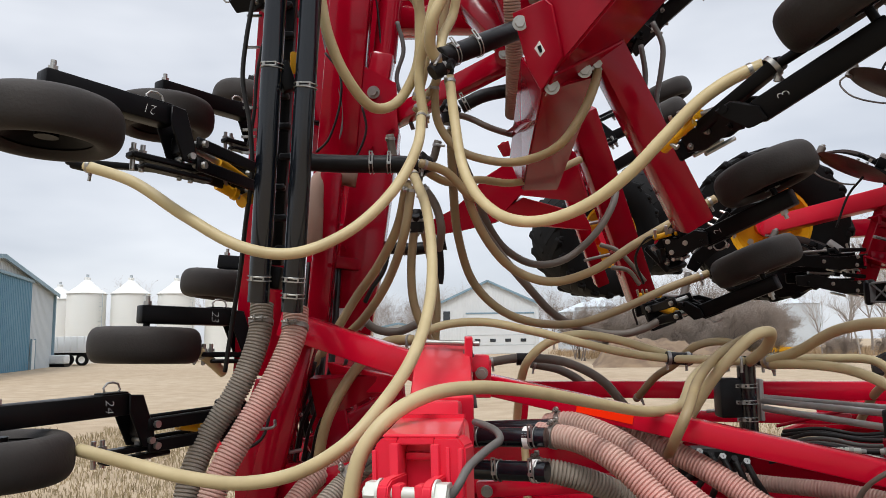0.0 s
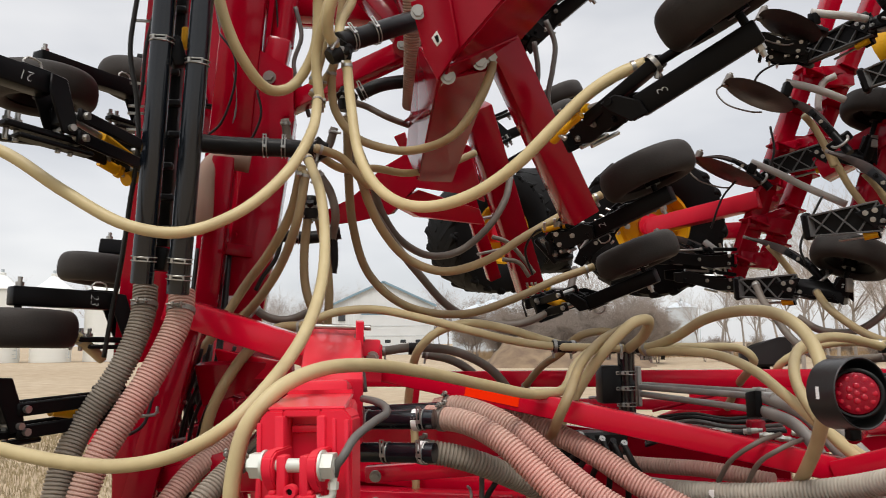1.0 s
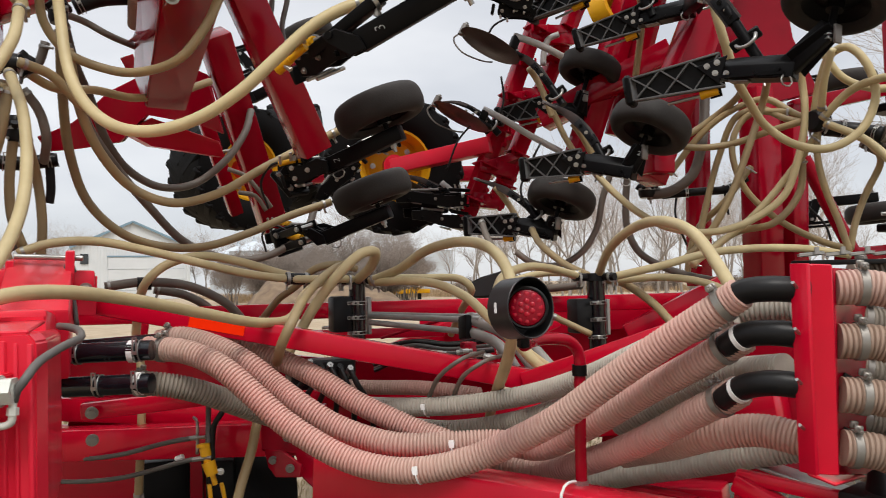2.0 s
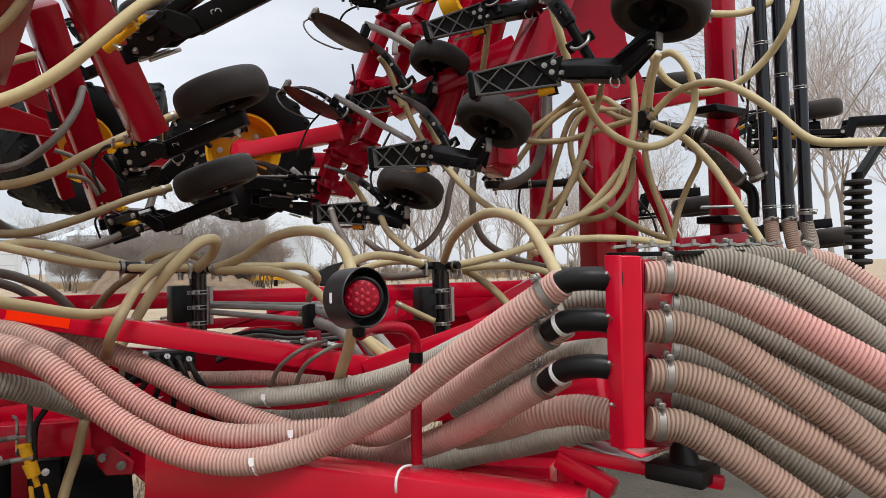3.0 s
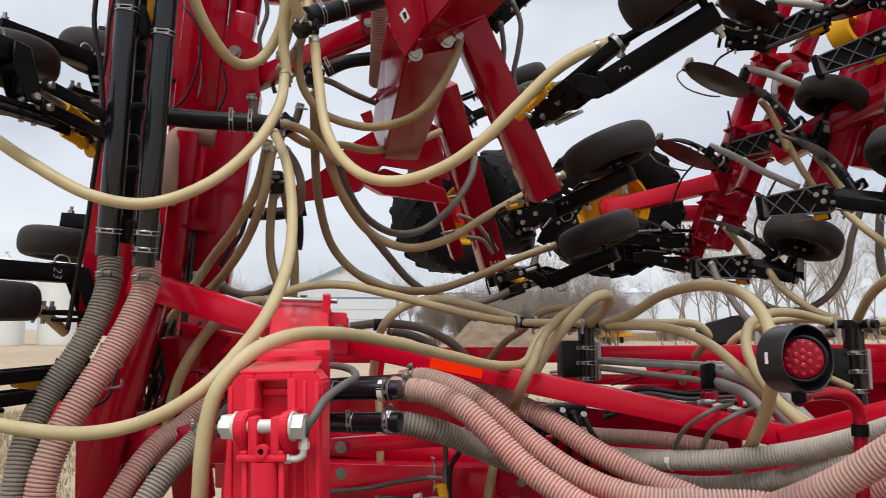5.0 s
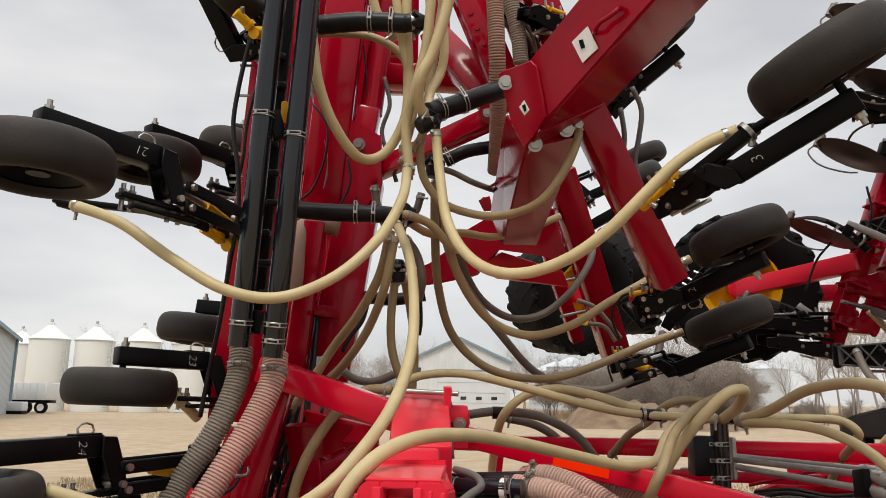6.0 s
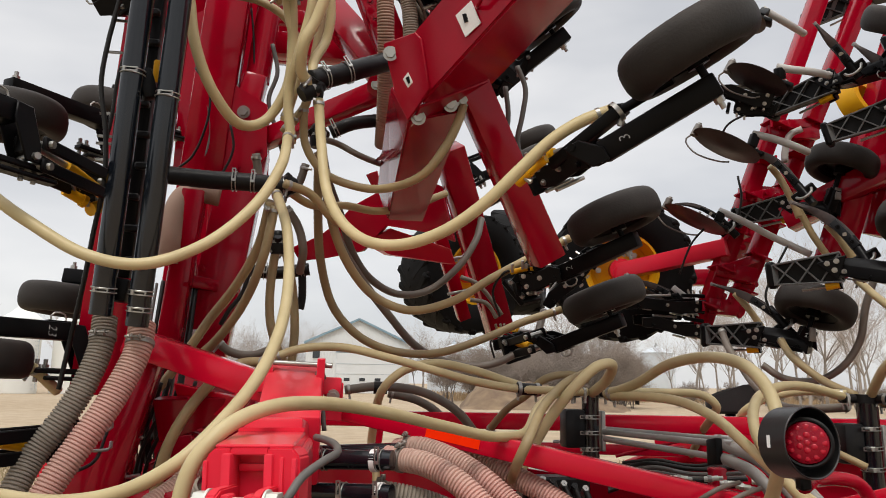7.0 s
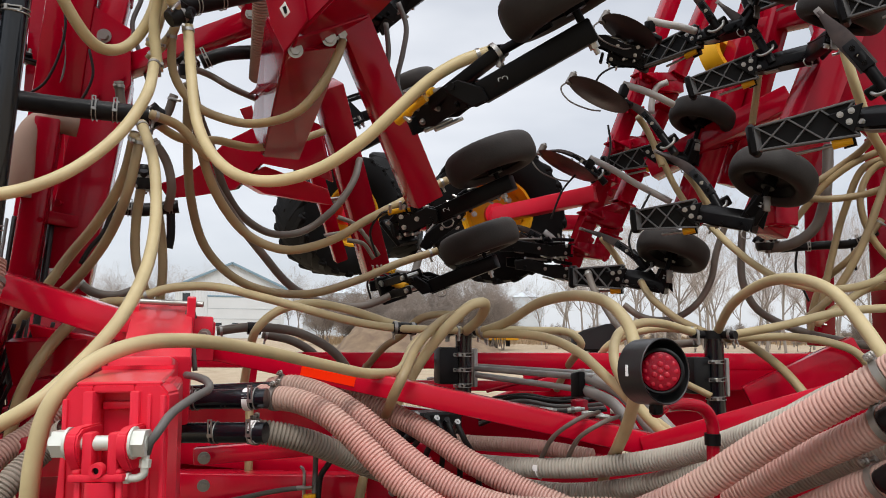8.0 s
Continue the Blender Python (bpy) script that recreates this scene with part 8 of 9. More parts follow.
row_unit((-1.008, 2.483, 1.414), (-1.231, 2.111, 1.404), (0, 0.0, 1), "black row unit arm, chalk-numbered, low on the folded wing", (-0.785, 2.828, 1.322), "24")
row_unit((-0.840, 3.705, 1.975), (-1.096, 3.752, 1.999), (0, 0.05, 1), "black row unit arm with packer wheel behind the mast", None, "", ring=False)
row_unit((-0.787, 4.082, 2.983), (-1.062, 4.079, 3.029), (0, 0.1, 1), "black row unit arm with packer wheel behind the mast", None, "", ring=False)
row_unit((-0.759, 2.828, 2.914), (-0.890, 2.739, 3.162), (-0.9, 0.1, 0.3), "black row unit arm high on the folded wing", (-0.652, 2.860, 2.972), "", off=0.14)
row_unit((0.864, 2.033, 2.202), (1.127, 1.837, 2.359), (0.47, 0.03, -0.87), "black row unit arm chalk-numbered three with packer wheel above", None, "3", back=0.020, off=0.13, ring=False, shank=False, deep=0.35)
row_unit((1.109, 3.222, 2.015), (1.366, 2.940, 2.141), (0.33, -0.1, -0.94), "black row unit arm chalk-numbered two under a packer wheel", (0.993, 3.362, 1.970), "2", back=0.06, off=0.125, shank=False, deep=0.4)
row_unit((1.238, 3.686, 1.727), (1.492, 3.424, 1.846), (0.33, -0.1, -0.94), "black row unit arm under a packer wheel", (1.113, 3.952, 1.731), "", back=0.05, off=0.12, shank=False, deep=0.4)
row_unit((0.849, 3.331, 2.905), (1.159, 3.203, 3.156), (0.5, 0.1, -0.85), "black row unit arm with packer wheel behind the boom", None, "", back=0.05, off=0.12, shank=False, ring=False)
row_unit((1.250, 5.509, 3.086), (1.698, 5.433, 3.275), (0.33, 0, -0.94), "black row unit arm with packer wheel far behind the boom", None, "", ring=False)
row_unit((1.128, 4.976, 2.729), (1.505, 4.901, 2.944), (0.33, 0, -0.94), "black row unit arm with packer wheel far behind the boom", None, "", ring=False)
row_unit((5.407, 3.053, 2.437), (5.751, 2.818, 2.492), (0.0, 0.1, -1), "black row unit arm with packer wheel behind the black pipes", (4.987, 3.096, 2.408), "", ring=False)
row_unit((5.335, 2.377, 2.402), (5.766, 2.086, 2.423), (0.0, 0.1, 1), "black row unit arm behind the black pipes", (4.968, 2.870, 2.333), "", ring=False)
row_unit((5.598, 3.192, 1.739), (6.033, 2.897, 1.774), (0.0, 0.1, 1), "black row unit arm with packer wheel behind the black pipes", (4.995, 3.058, 1.692), "", ring=False)
row_unit((5.009, 3.820, 2.020), (5.356, 3.585, 2.049), (0.0, 0.05, 1), "black row unit arm with packer wheel between the red posts", None, "", ring=False)
row_unit((5.130, 3.950, 2.829), (5.396, 3.769, 2.841), (0.0, 0.05, -1), "black row unit arm with packer wheel between the red posts", None, "", ring=False)


def cast_unit(p0, p1, p2, hub, centre, label):
    """A row unit seen from below: cast link with crossed ribs, folded end plate, strut and packer wheel."""
    unit = thing("row_unit", p0, label, "row unit", "row units")
    up = Vector((0.1, -0.25, 1))
    m, length = basis(p0, p1, up)
    rot = m.to_3x3()
    h0, h1, w = 0.095, 0.135, 0.09
    link = part("cast_link", plate_bm([m @ Vector(q) for q in ((0, 0.0, -h0 / 2), (length, 0, -h1 / 2), (length, 0, h1 / 2), (0, 0, h0 / 2))], 0.05), CAST, unit, "black cast link with crossed ribs")
    n = 3
    for s in (-1, 1):
        part("flange", beam_bm(m @ Vector((0, -w / 2 + 0.012, s * h0 / 2)), m @ Vector((length, -w / 2 + 0.012, s * h1 / 2)), 0.030, 0.009, up, 0.002), RIB_LIT, link)
        for k in range(n):
            x0, x1 = length * k / n, length * (k + 1) / n
            g0, g1 = h0 + (h1 - h0) * k / n, h0 + (h1 - h0) * (k + 1) / n
            part("rib", beam_bm(m @ Vector((x0, -w / 2 + 0.012 - 0.001 * s, s * g0 / 2)), m @ Vector((x1, -w / 2 + 0.012 - 0.001 * s, -s * g1 / 2)), 0.028, 0.006, up, 0.0), RIB_LIT, link)
    for x in (0.0, length):
        part("rib", beam_bm(m @ Vector((x, -w / 2 + 0.012, -0.05)), m @ Vector((x, -w / 2 + 0.012, 0.05)), 0.030, 0.009, (0, 1, 0), 0.0), RIB_LIT, link)
    # triangular bolt plate
    tri = [m @ Vector((length - 0.10, -w / 2 - 0.006, 0.03)), m @ Vector((length + 0.03, -w / 2 - 0.006, 0.05)), m @ Vector((length - 0.02, -w / 2 - 0.006, -0.06))]
    part("bolt_plate", plate_bm(tri, 0.008), BLACK, unit)
    for x, z in ((-0.055, 0.022), (-0.015, 0.028), (-0.028, -0.012)):
        part("bolt", bolt_bm(m @ Vector((length + x, -w / 2 - 0.01, z)), rot @ Vector((0, -1, 0)), 0.0085, 0.008), STEEL, unit)
    m2, l2 = basis(p1, p2, up)
    r2 = m2.to_3x3()
    # folded end: a dark lower box with a grey-lit upper slope
    bm = bmesh.new()
    sec = ((-0.045, -0.045), (0.05, -0.05), (0.05, 0.045), (0.0, 0.055), (-0.045, 0.012))
    ends = [[bm.verts.new(m2 @ Vector((x, y * f, z * f))) for y, z in sec] for x, f in ((-0.07, 0.62), (0.06, 0.95), (l2 + 0.03, 1.0))]
    for q0, q1 in zip(ends, ends[1:]):
        for k in range(5):
            bm.faces.new((q0[k], q0[(k + 1) % 5], q1[(k + 1) % 5], q1[k]))
    bm.faces.new(ends[0][::-1])
    bm.faces.new(ends[-1])
    bmesh.ops.recalc_face_normals(bm, faces=bm.faces)
    bmesh.ops.bevel(bm, geom=list(bm.edges), offset=0.004, segments=1, affect="EDGES")
    part("end_box", bm, BLACK, unit)
    part("wear_pad", add_box(bmesh.new(), m2 @ Matrix.Translation((l2 * 0.3, -0.012, -0.050)), (0.075, 0.05, 0.008), 0.002), BLADE, unit, "worn bare pad")
    for x, z in ((0.03, -0.02), (l2 * 0.55, -0.03), (l2 * 0.9, -0.015)):
        part("bolt", bolt_bm(m2 @ Vector((x, -0.048, z)), r2 @ Vector((0, -1, 0)), 0.008), STEEL if x < 0.1 else BLACK, unit)
    part("side_rib", beam_bm(m2 @ Vector((0.0, -0.05, -0.035)), m2 @ Vector((l2, -0.05, -0.028)), 0.008, 0.01, up, 0.0), BLACK, unit)
    axis = (V(hub) - V(centre)).normalized()
    part("strut", beam_bm(V(p2) + Vector((-0.01, 0, -0.005)), V(hub) + axis * 0.03, 0.05, 0.085, up, 0.010), BLACK, unit)
    part("strut_plate", plate_bm([V(p2) + Vector((-0.05, -0.03, 0.04)), V(p2) + Vector((0.05, -0.03, -0.04)), V(hub) + axis * 0.05 + Vector((0.03, -0.02, -0.02)), V(hub) + axis * 0.05 + Vector((-0.03, -0.02, 0.03))], 0.01), BLACK, unit)
    wheel_parts(centre, axis, unit)
    part("axle", cyl_bm(V(centre), V(hub) + axis * 0.05, 0.014, segs=12), BLACK, unit)
    part("axle_clip", beam_bm(V(hub) + axis * 0.05 + Vector((0, -0.03, -0.05)), V(hub) + axis * 0.06 + Vector((0.01, -0.03, 0.03)), 0.035, 0.012, (0, 1, 0), 0.002), BLADE, unit)
    part("axle_nut", bolt_bm(V(hub) + axis * 0.065, axis, 0.014, 0.014), STEEL, unit, "zinc-plated axle nut")
    part("ram", cyl_bm(m @ Vector((length * 0.72, -0.01, -0.082)), m @ Vector((length * 0.92, -0.01, -0.076)), 0.019, segs=14), YELLOW, unit, "yellow hydraulic ram")
    part("ram_rod", cyl_bm(m @ Vector((length * 0.35, 0.01, -0.085)), m @ Vector((length * 0.75, 0.0, -0.083)), 0.007, segs=10), STEEL, unit)
    part("ram_head", cyl_bm(m @ Vector((length * 0.82, 0.01, -0.082)), m @ Vector((length * 0.95, 0.01, -0.078)), 0.022, segs=10), BLACK, unit)
    part("mount_block", add_box(bmesh.new(), m @ Matrix.Translation((-0.02, 0, 0)), (0.04, 0.10, 0.13), 0.012), BLACK, unit)
    ring_pin(V(p2) + Vector((-0.05, -0.03, -0.045)), (1, 0, 0), (0, 0, -1), unit)
    return unit


CU = "black cast row unit with crossed ribs and rubber packer wheel"
cast_unit((2.280, 2.514, 2.300), (2.510, 2.237, 2.339), (2.627, 2.014, 2.305), (2.678, 1.854, 2.447), (2.715, 1.855, 2.546), CU)
cast_unit((2.240, 3.335, 2.075), (2.445, 3.135, 2.093), (2.576, 2.929, 2.029), (2.620, 2.870, 2.163), (2.662, 2.868, 2.242), CU)
cast_unit((2.648, 4.308, 2.588), (2.878, 4.090, 2.632), (2.970, 3.910, 2.556), (2.989, 3.856, 2.702), (3.033, 3.852, 2.821), CU)
cast_unit((2.244, 4.009, 1.828), (2.444, 3.811, 1.822), (2.585, 3.657, 1.769), (2.601, 3.618, 1.874), (2.637, 3.622, 1.962), CU)
cast_unit((2.729, 3.517, 2.880), (2.963, 3.297, 2.953), (3.121, 3.068, 2.968), (2.917, 2.725, 2.930), (2.935, 2.688, 3.018), CU)
cast_unit((2.690, 3.940, 3.171), (2.850, 3.607, 3.221), (2.936, 3.338, 3.204), (2.925, 3.232, 3.288), (2.931, 3.184, 3.364), CU)
cast_unit((3.239, 3.633, 3.476), (3.476, 3.409, 3.577), (3.612, 3.197, 3.566), (3.690, 3.074, 3.821), (3.737, 3.067, 3.955), CU)
cast_unit((3.357, 4.498, 4.060), (3.601, 4.328, 4.160), (3.730, 4.121, 4.131), (3.799, 4.006, 4.352), (3.849, 3.997, 4.489), CU)
cast_unit((2.709, 2.444, 2.895), (2.896, 2.195, 2.956), (2.984, 2.015, 2.936), (3.066, 1.892, 3.111), (3.108, 1.891, 3.211), CU)


def coulter(c, axis, along, tube, label, r=0.20):
    """A worn disc with its bolted bracket, grey seed tube and wire scraper."""
    ob = thing("coulter_disc", c, label, "disc", "coulter discs")
    m, _ = basis(c, V(c) + V(axis))
    m = m @ Matrix.Rotation(radians(90), 4, "Y")
    disc = part("disc", lathe_bm([(0.0, 0.016), (0.05, 0.016), (0.07, 0.010), (r * 0.9, 0.002), (r, 0.0), (r * 0.9, -0.004), (0.0, -0.01)], m, 48), DISC, ob, "worn red-brown steel disc")
    a, n = V(along).normalized(), V(axis).normalized()
    b = V(c) - n * 0.03 + a * r * 0.55
    part("bracket", beam_bm(b - a * 0.14, b + a * 0.10, 0.075, 0.022, n, 0.006), CAST, ob)
    part("tube_block", beam_bm(b + a * 0.02 - n * 0.018, V(tube[0]) + (V(tube[1]) - V(tube[0])) * 0.15, 0.05, 0.045, n, 0.008), CAST, ob)
    for k in (-0.10, -0.05, 0.0, 0.05):
        part("bracket_bolt", bolt_bm(b + a * k - n * 0.012, -n, 0.010, 0.014), STEEL, ob)
    e0 = V(c) - a * r * 0.96
    part("edge_pivot", cyl_bm(e0 - n * 0.05, e0 + n * 0.02, 0.022, segs=12), BLADE, ob)
    part("edge_bolt", bolt_bm(e0 - n * 0.05, -n, 0.014, 0.012), STEEL, ob)
    tube_part("seed_tube", tube, 0.021, SEED_TUBE, ob, "grey plastic seed tube", 14)
    tube_part("scraper_wire", [e0, e0 + n * 0.06 - a * 0.03, e0 + n * 0.11 + a * 0.05, e0 + n * 0.10 + a * 0.2, V(c) + n * 0.08 + a * 0.06], 0.005, BLADE, ob)
    return ob


CL = "worn red-brown coulter disc with grey seed tube"
DC = V((2.339, 3.901, 2.906))
DA = V((1.895, 4.070, 2.030)) - DC
DX = V((2.657, 3.694, 2.682)) - DC
coulter(DC, DA, DX, [(2.468, 3.836, 2.965), (2.559, 3.776, 2.922), (2.655, 3.748, 2.881), (2.751, 3.746, 2.846)], CL)
coulter((2.329, 4.288, 2.554), DA, DX, [(2.447, 4.202, 2.598), (2.556, 4.131, 2.523), (2.703, 4.096, 2.436), (2.913, 4.018, 2.315)], CL)
coulter((2.376, 3.777, 3.641), DA, DX, [(2.528, 3.759, 3.696), (2.657, 3.762, 3.636), (2.858, 3.865, 3.627)], CL, 0.17)
coulter((2.268, 4.840, 2.144), DA, DX, [(2.352, 4.654, 2.175), (2.430, 4.600, 2.088), (2.497, 4.557, 1.970), (2.510, 4.551, 1.897)], CL)
coulter((2.399, 3.659, 3.213), DA, DX, [(2.477, 3.584, 3.262), (2.559, 3.562, 3.245), (2.655, 3.550, 3.237), (2.775, 3.548, 3.222)], CL, 0.17)
tagged(sweep("seed_tube", [(3.069, 4.242, 3.174), (3.011, 4.283, 3.144), (2.985, 4.304, 3.058), (2.979, 4.312, 2.960)], 0.021, SEED_TUBE, 14), "grey plastic seed tube bent over the wing tube", "hose", "seed tubes")


def knife(pts, w, shank, label="dark steel opener knife with its round shank and U-bolt"):
    """A curved worn blade that ends in a black shank held by a U-bolt."""
    ob = thing("opener_knife", pts[0], label, "opener", "opener knives")
    line = curve_points(pts, 0.03)
    to = (Vector((0.05, 0, 1.5)) - line[0]).normalized()
    bm = bmesh.new()
    last = None
    for k, c in enumerate(line):
        t = (line[min(k + 1, len(line) - 1)] - line[max(k - 1, 0)]).normalized()
        s = t.cross(to).normalized()
        f = k / max(1, len(line) - 1)
        half = w * (0.16 + 0.44 * min(1, f * 2.2)) * 0.5
        now = [bm.verts.new(c + s * a * half + to * b) for a, b in ((-1, -0.008), (1, -0.008), (1, 0.008), (0.2, 0.014), (-1, 0.008))]
        if last:
            for q in range(5):
                bm.faces.new((last[q], last[(q + 1) % 5], now[(q + 1) % 5], now[q]))
        else:
            bm.faces.new(now[::-1])
        last = now
    bm.faces.new(last)
    bmesh.ops.recalc_face_normals(bm, faces=bm.faces)
    part("blade", bm, KNIFE, ob, "worn brown steel blade")
    mid = line[int(len(line) * 0.55)]
    nxt = line[min(len(line) - 1, int(len(line) * 0.95))]
    part("holder", beam_bm(mid + to * 0.012, nxt + to * 0.02, w * 0.45, 0.02, to, 0.004), BLACK, ob)
    part("tip", beam_bm(line[0] - (line[1] - line[0]) * 0.5, line[1] + to * 0.004, w * 0.24, 0.012, to, 0.002), BLADE, ob, "bare worn tip")
    for k in (0.2, 0.5, 0.8):
        part("bolt", bolt_bm(mid.lerp(nxt, k) + to * 0.026, to, 0.008, 0.008), STEEL if k == 0.5 else BLACK, ob)
    d = V(shank) - line[-1]
    part("shank", cyl_bm(line[-1] - d * 0.35, V(shank), 0.023, segs=18), BLACK, ob, "black round shank")
    c = line[-1] + d * 0.45
    s = d.cross(to).normalized()
    tube_part("u_bolt", [c + s * 0.042 - to * 0.03, c + s * 0.042 + to * 0.03, c + s * 0.030 + to * 0.046 + d.normalized() * 0.012, c + to * 0.05 + d.normalized() * 0.018, c - s * 0.030 + to * 0.046 + d.normalized() * 0.012, c - s * 0.042 + to * 0.03, c - s * 0.042 - to * 0.03], 0.0075, STEEL, ob, "zinc-plated U-bolt", 10, 0.008)
    part("saddle", add_box(bmesh.new(), basis(c - to * 0.01, c - to * 0.01 + s, to)[0], (0.13, 0.05, 0.03), 0.006), BLACK, ob)
    return ob


for pts, w, q in (([(2.417, 3.873, 2.884), (2.487, 3.804, 2.841), (2.561, 3.732, 2.753), (2.608, 3.669, 2.635)], 0.075, (2.645, 3.588, 2.505)), ([(2.420, 3.440, 2.467), (2.479, 3.342, 2.399), (2.518, 3.223, 2.294), (2.528, 3.136, 2.190)], 0.085, (2.538, 3.051, 2.059)),
                  ([(2.385, 4.202, 2.142), (2.458, 4.093, 2.091), (2.512, 3.938, 2.008), (2.541, 3.826, 1.929)], 0.075, (2.578, 3.721, 1.807)), ([(2.541, 2.437, 2.858), (2.560, 2.368, 2.749), (2.580, 2.299, 2.641), (2.593, 2.245, 2.553)], 0.12, (2.646, 2.167, 2.371)),
                  ([(2.868, 3.465, 3.373), (2.905, 3.384, 3.267), (2.943, 3.302, 3.165), (2.960, 3.258, 3.087)], 0.09, (2.989, 3.195, 2.942)), ([(2.274, 4.508, 2.695), (2.364, 4.406, 2.676), (2.461, 4.314, 2.606), (2.507, 4.284, 2.553)], 0.05, (2.581, 4.238, 2.448)),
                  ([(2.631, 3.446, 3.458), (2.682, 3.428, 3.373), (2.734, 3.406, 3.287), (2.757, 3.389, 3.231)], 0.075, (2.805, 3.369, 3.139)),
                  ([(2.107, 4.951, 2.257), (2.227, 4.842, 2.226), (2.342, 4.723, 2.157), (2.399, 4.623, 2.087)], 0.07, (2.477, 4.572, 1.947))):
    knife(pts, w, q)
for pts in ([(2.610, 3.903, 2.800), (2.671, 3.923, 2.752), (2.722, 3.894, 2.619), (2.755, 3.876, 2.501)], [(2.518, 3.319, 2.335), (2.559, 3.293, 2.266), (2.611, 3.262, 2.140), (2.649, 3.241, 2.046)], [(2.459, 4.093, 2.081), (2.518, 4.057, 1.990), (2.569, 4.025, 1.889), (2.605, 4.005, 1.810)],
            [(3.045, 3.409, 3.288), (3.057, 3.405, 3.185), (3.080, 3.395, 3.048), (3.101, 3.447, 2.893), (3.110, 3.508, 2.699)], [(2.791, 3.968, 2.614), (2.827, 3.947, 2.522), (2.867, 3.925, 2.413), (2.928, 3.889, 2.283)]):
    hose(pts, 0.0195, HOSE_OLD, "short tan seed hose at an opener knife", ())

# ---- right folded wing ----
rw = thing("folded_wing", (2.541, 4.286, 1.900), "red steel tube frame of the far folded wing", "implement frame")
frame_beam(rw, (3.477, 4.149, 4.728), (2.466, 4.584, 1.846), 0.105, 0.10, (0, 1, 0), name="tube")
frame_beam(rw, (3.861, 4.127, 4.831), (2.750, 4.622, 2.019), 0.105, 0.10, (0, 1, 0), name="tube")
for k in range(7):
    c = V((3.053, 4.264, 3.535)).lerp(V((2.448, 4.496, 1.895)), (k + 0.4) / 7)
    part("flange", add_box(bmesh.new(), Matrix.Translation(c) @ Matrix.Rotation(radians(20), 4, "Y"), (0.15, 0.13, 0.014), 0.003), RED, rw)
    for s in (-0.062, 0.062):
        part("flange_bolt", cyl_bm(c + Vector((s, -0.05, -0.03)), c + Vector((s, -0.05, 0.03)), 0.009, segs=6), RED, rw)
    q = V((3.359, 4.296, 3.608)).lerp(V((2.731, 4.537, 2.062)), (k + 0.6) / 7)
    part("flange", add_box(bmesh.new(), Matrix.Translation(q) @ Matrix.Rotation(radians(20), 4, "Y"), (0.15, 0.13, 0.014), 0.003), RED, rw)
    if k % 2:
        part("cross_tie", beam_bm(c, q, 0.07, 0.06), RED, rw)
for a, b in (((2.752, 4.472, 2.787), (3.010, 4.419, 2.768)), ((2.571, 4.494, 2.283), (2.812, 4.452, 2.236)), ((2.890, 4.363, 3.177), (3.247, 4.363, 3.194)), ((2.515, 4.541, 2.051), (2.715, 4.525, 2.033))):
    frame_beam(rw, a, b, 0.10, 0.10, name="cross_tie")
frame_beam(rw, (3.881, 3.048, 4.277), (2.888, 3.201, 2.030), 0.19, 0.17, (0, 1, 0), name="heavy_tube")
frame_beam(rw, (3.878, 3.756, 4.752), (2.985, 3.975, 2.188), 0.16, 0.14, (0, 1, 0), name="tube")
frame_beam(rw, (3.556, 3.674, 3.692), (3.322, 3.969, 2.434), 0.13, 0.12, (0, 1, 0), name="tube")
frame_beam(rw, (3.744, 3.370, 3.622), (3.559, 3.505, 2.812), 0.15, 0.12, (0, 1, 0), name="tube")
frame_beam(rw, (3.386, 3.959, 3.445), (3.670, 3.413, 3.418), 0.10, 0.10, name="cross_tie")
frame_beam(rw, (3.422, 3.531, 2.892), (2.867, 4.161, 2.546), 0.17, 0.14, (0, 0, 1), name="link_tube")
part("foot_plate", add_box(bmesh.new(), Matrix.Translation((2.880, 3.083, 2.098)), (0.15, 0.13, 0.11), 0.008), RED, rw)
part("head_plate", plate_bm([(3.496, 3.463, 3.399), (3.933, 3.167, 3.390), (3.995, 3.144, 2.917), (4.116, 3.074, 2.587), (3.845, 3.259, 2.521), (3.603, 3.411, 2.852)], 0.08), RED, rw)
frame_beam(rw, (3.839, 3.259, 2.630), (3.866, 3.291, 1.357), 0.19, 0.15, (0, 1, 0), name="post")
frame_beam(rw, (4.081, 3.220, 2.537), (4.086, 3.263, 1.352), 0.13, 0.12, (0, 1, 0), name="post")
frame_beam(rw, (3.890, 3.824, 2.750), (3.902, 3.867, 1.429), 0.14, 0.1, (0, 1, 0), name="post")
frame_beam(rw, (4.751, 2.957, 3.919), (4.825, 2.998, 1.526), 0.16, 0.15, (0, 1, 0), name="post")
frame_beam(rw, (4.153, 3.292, 2.539), (4.928, 3.003, 2.713), 0.08, 0.10, name="cross_tube")
frame_beam(rw, (4.143, 2.973, 1.595), (4.816, 2.878, 1.645), 0.12, 0.09, name="foot_tube")
part("stay", cyl_bm((3.892, 2.999, 2.169), (4.127, 2.864, 1.581), 0.04, segs=18), RED, rw)
bolts(rw, [(2.557, 4.389, 2.098), (2.593, 4.365, 2.059), (2.655, 4.310, 2.399), (2.711, 4.273, 2.367), (2.830, 4.299, 2.753), (2.882, 4.266, 2.728), (2.762, 4.367, 2.176), (2.680, 4.430, 1.985)], TO_CAM, 0.014, RED)
frame_beam(rw, (3.711, 3.516, 1.359), (5.099, 2.812, 1.521), 0.12, 0.12, name="base_tube")
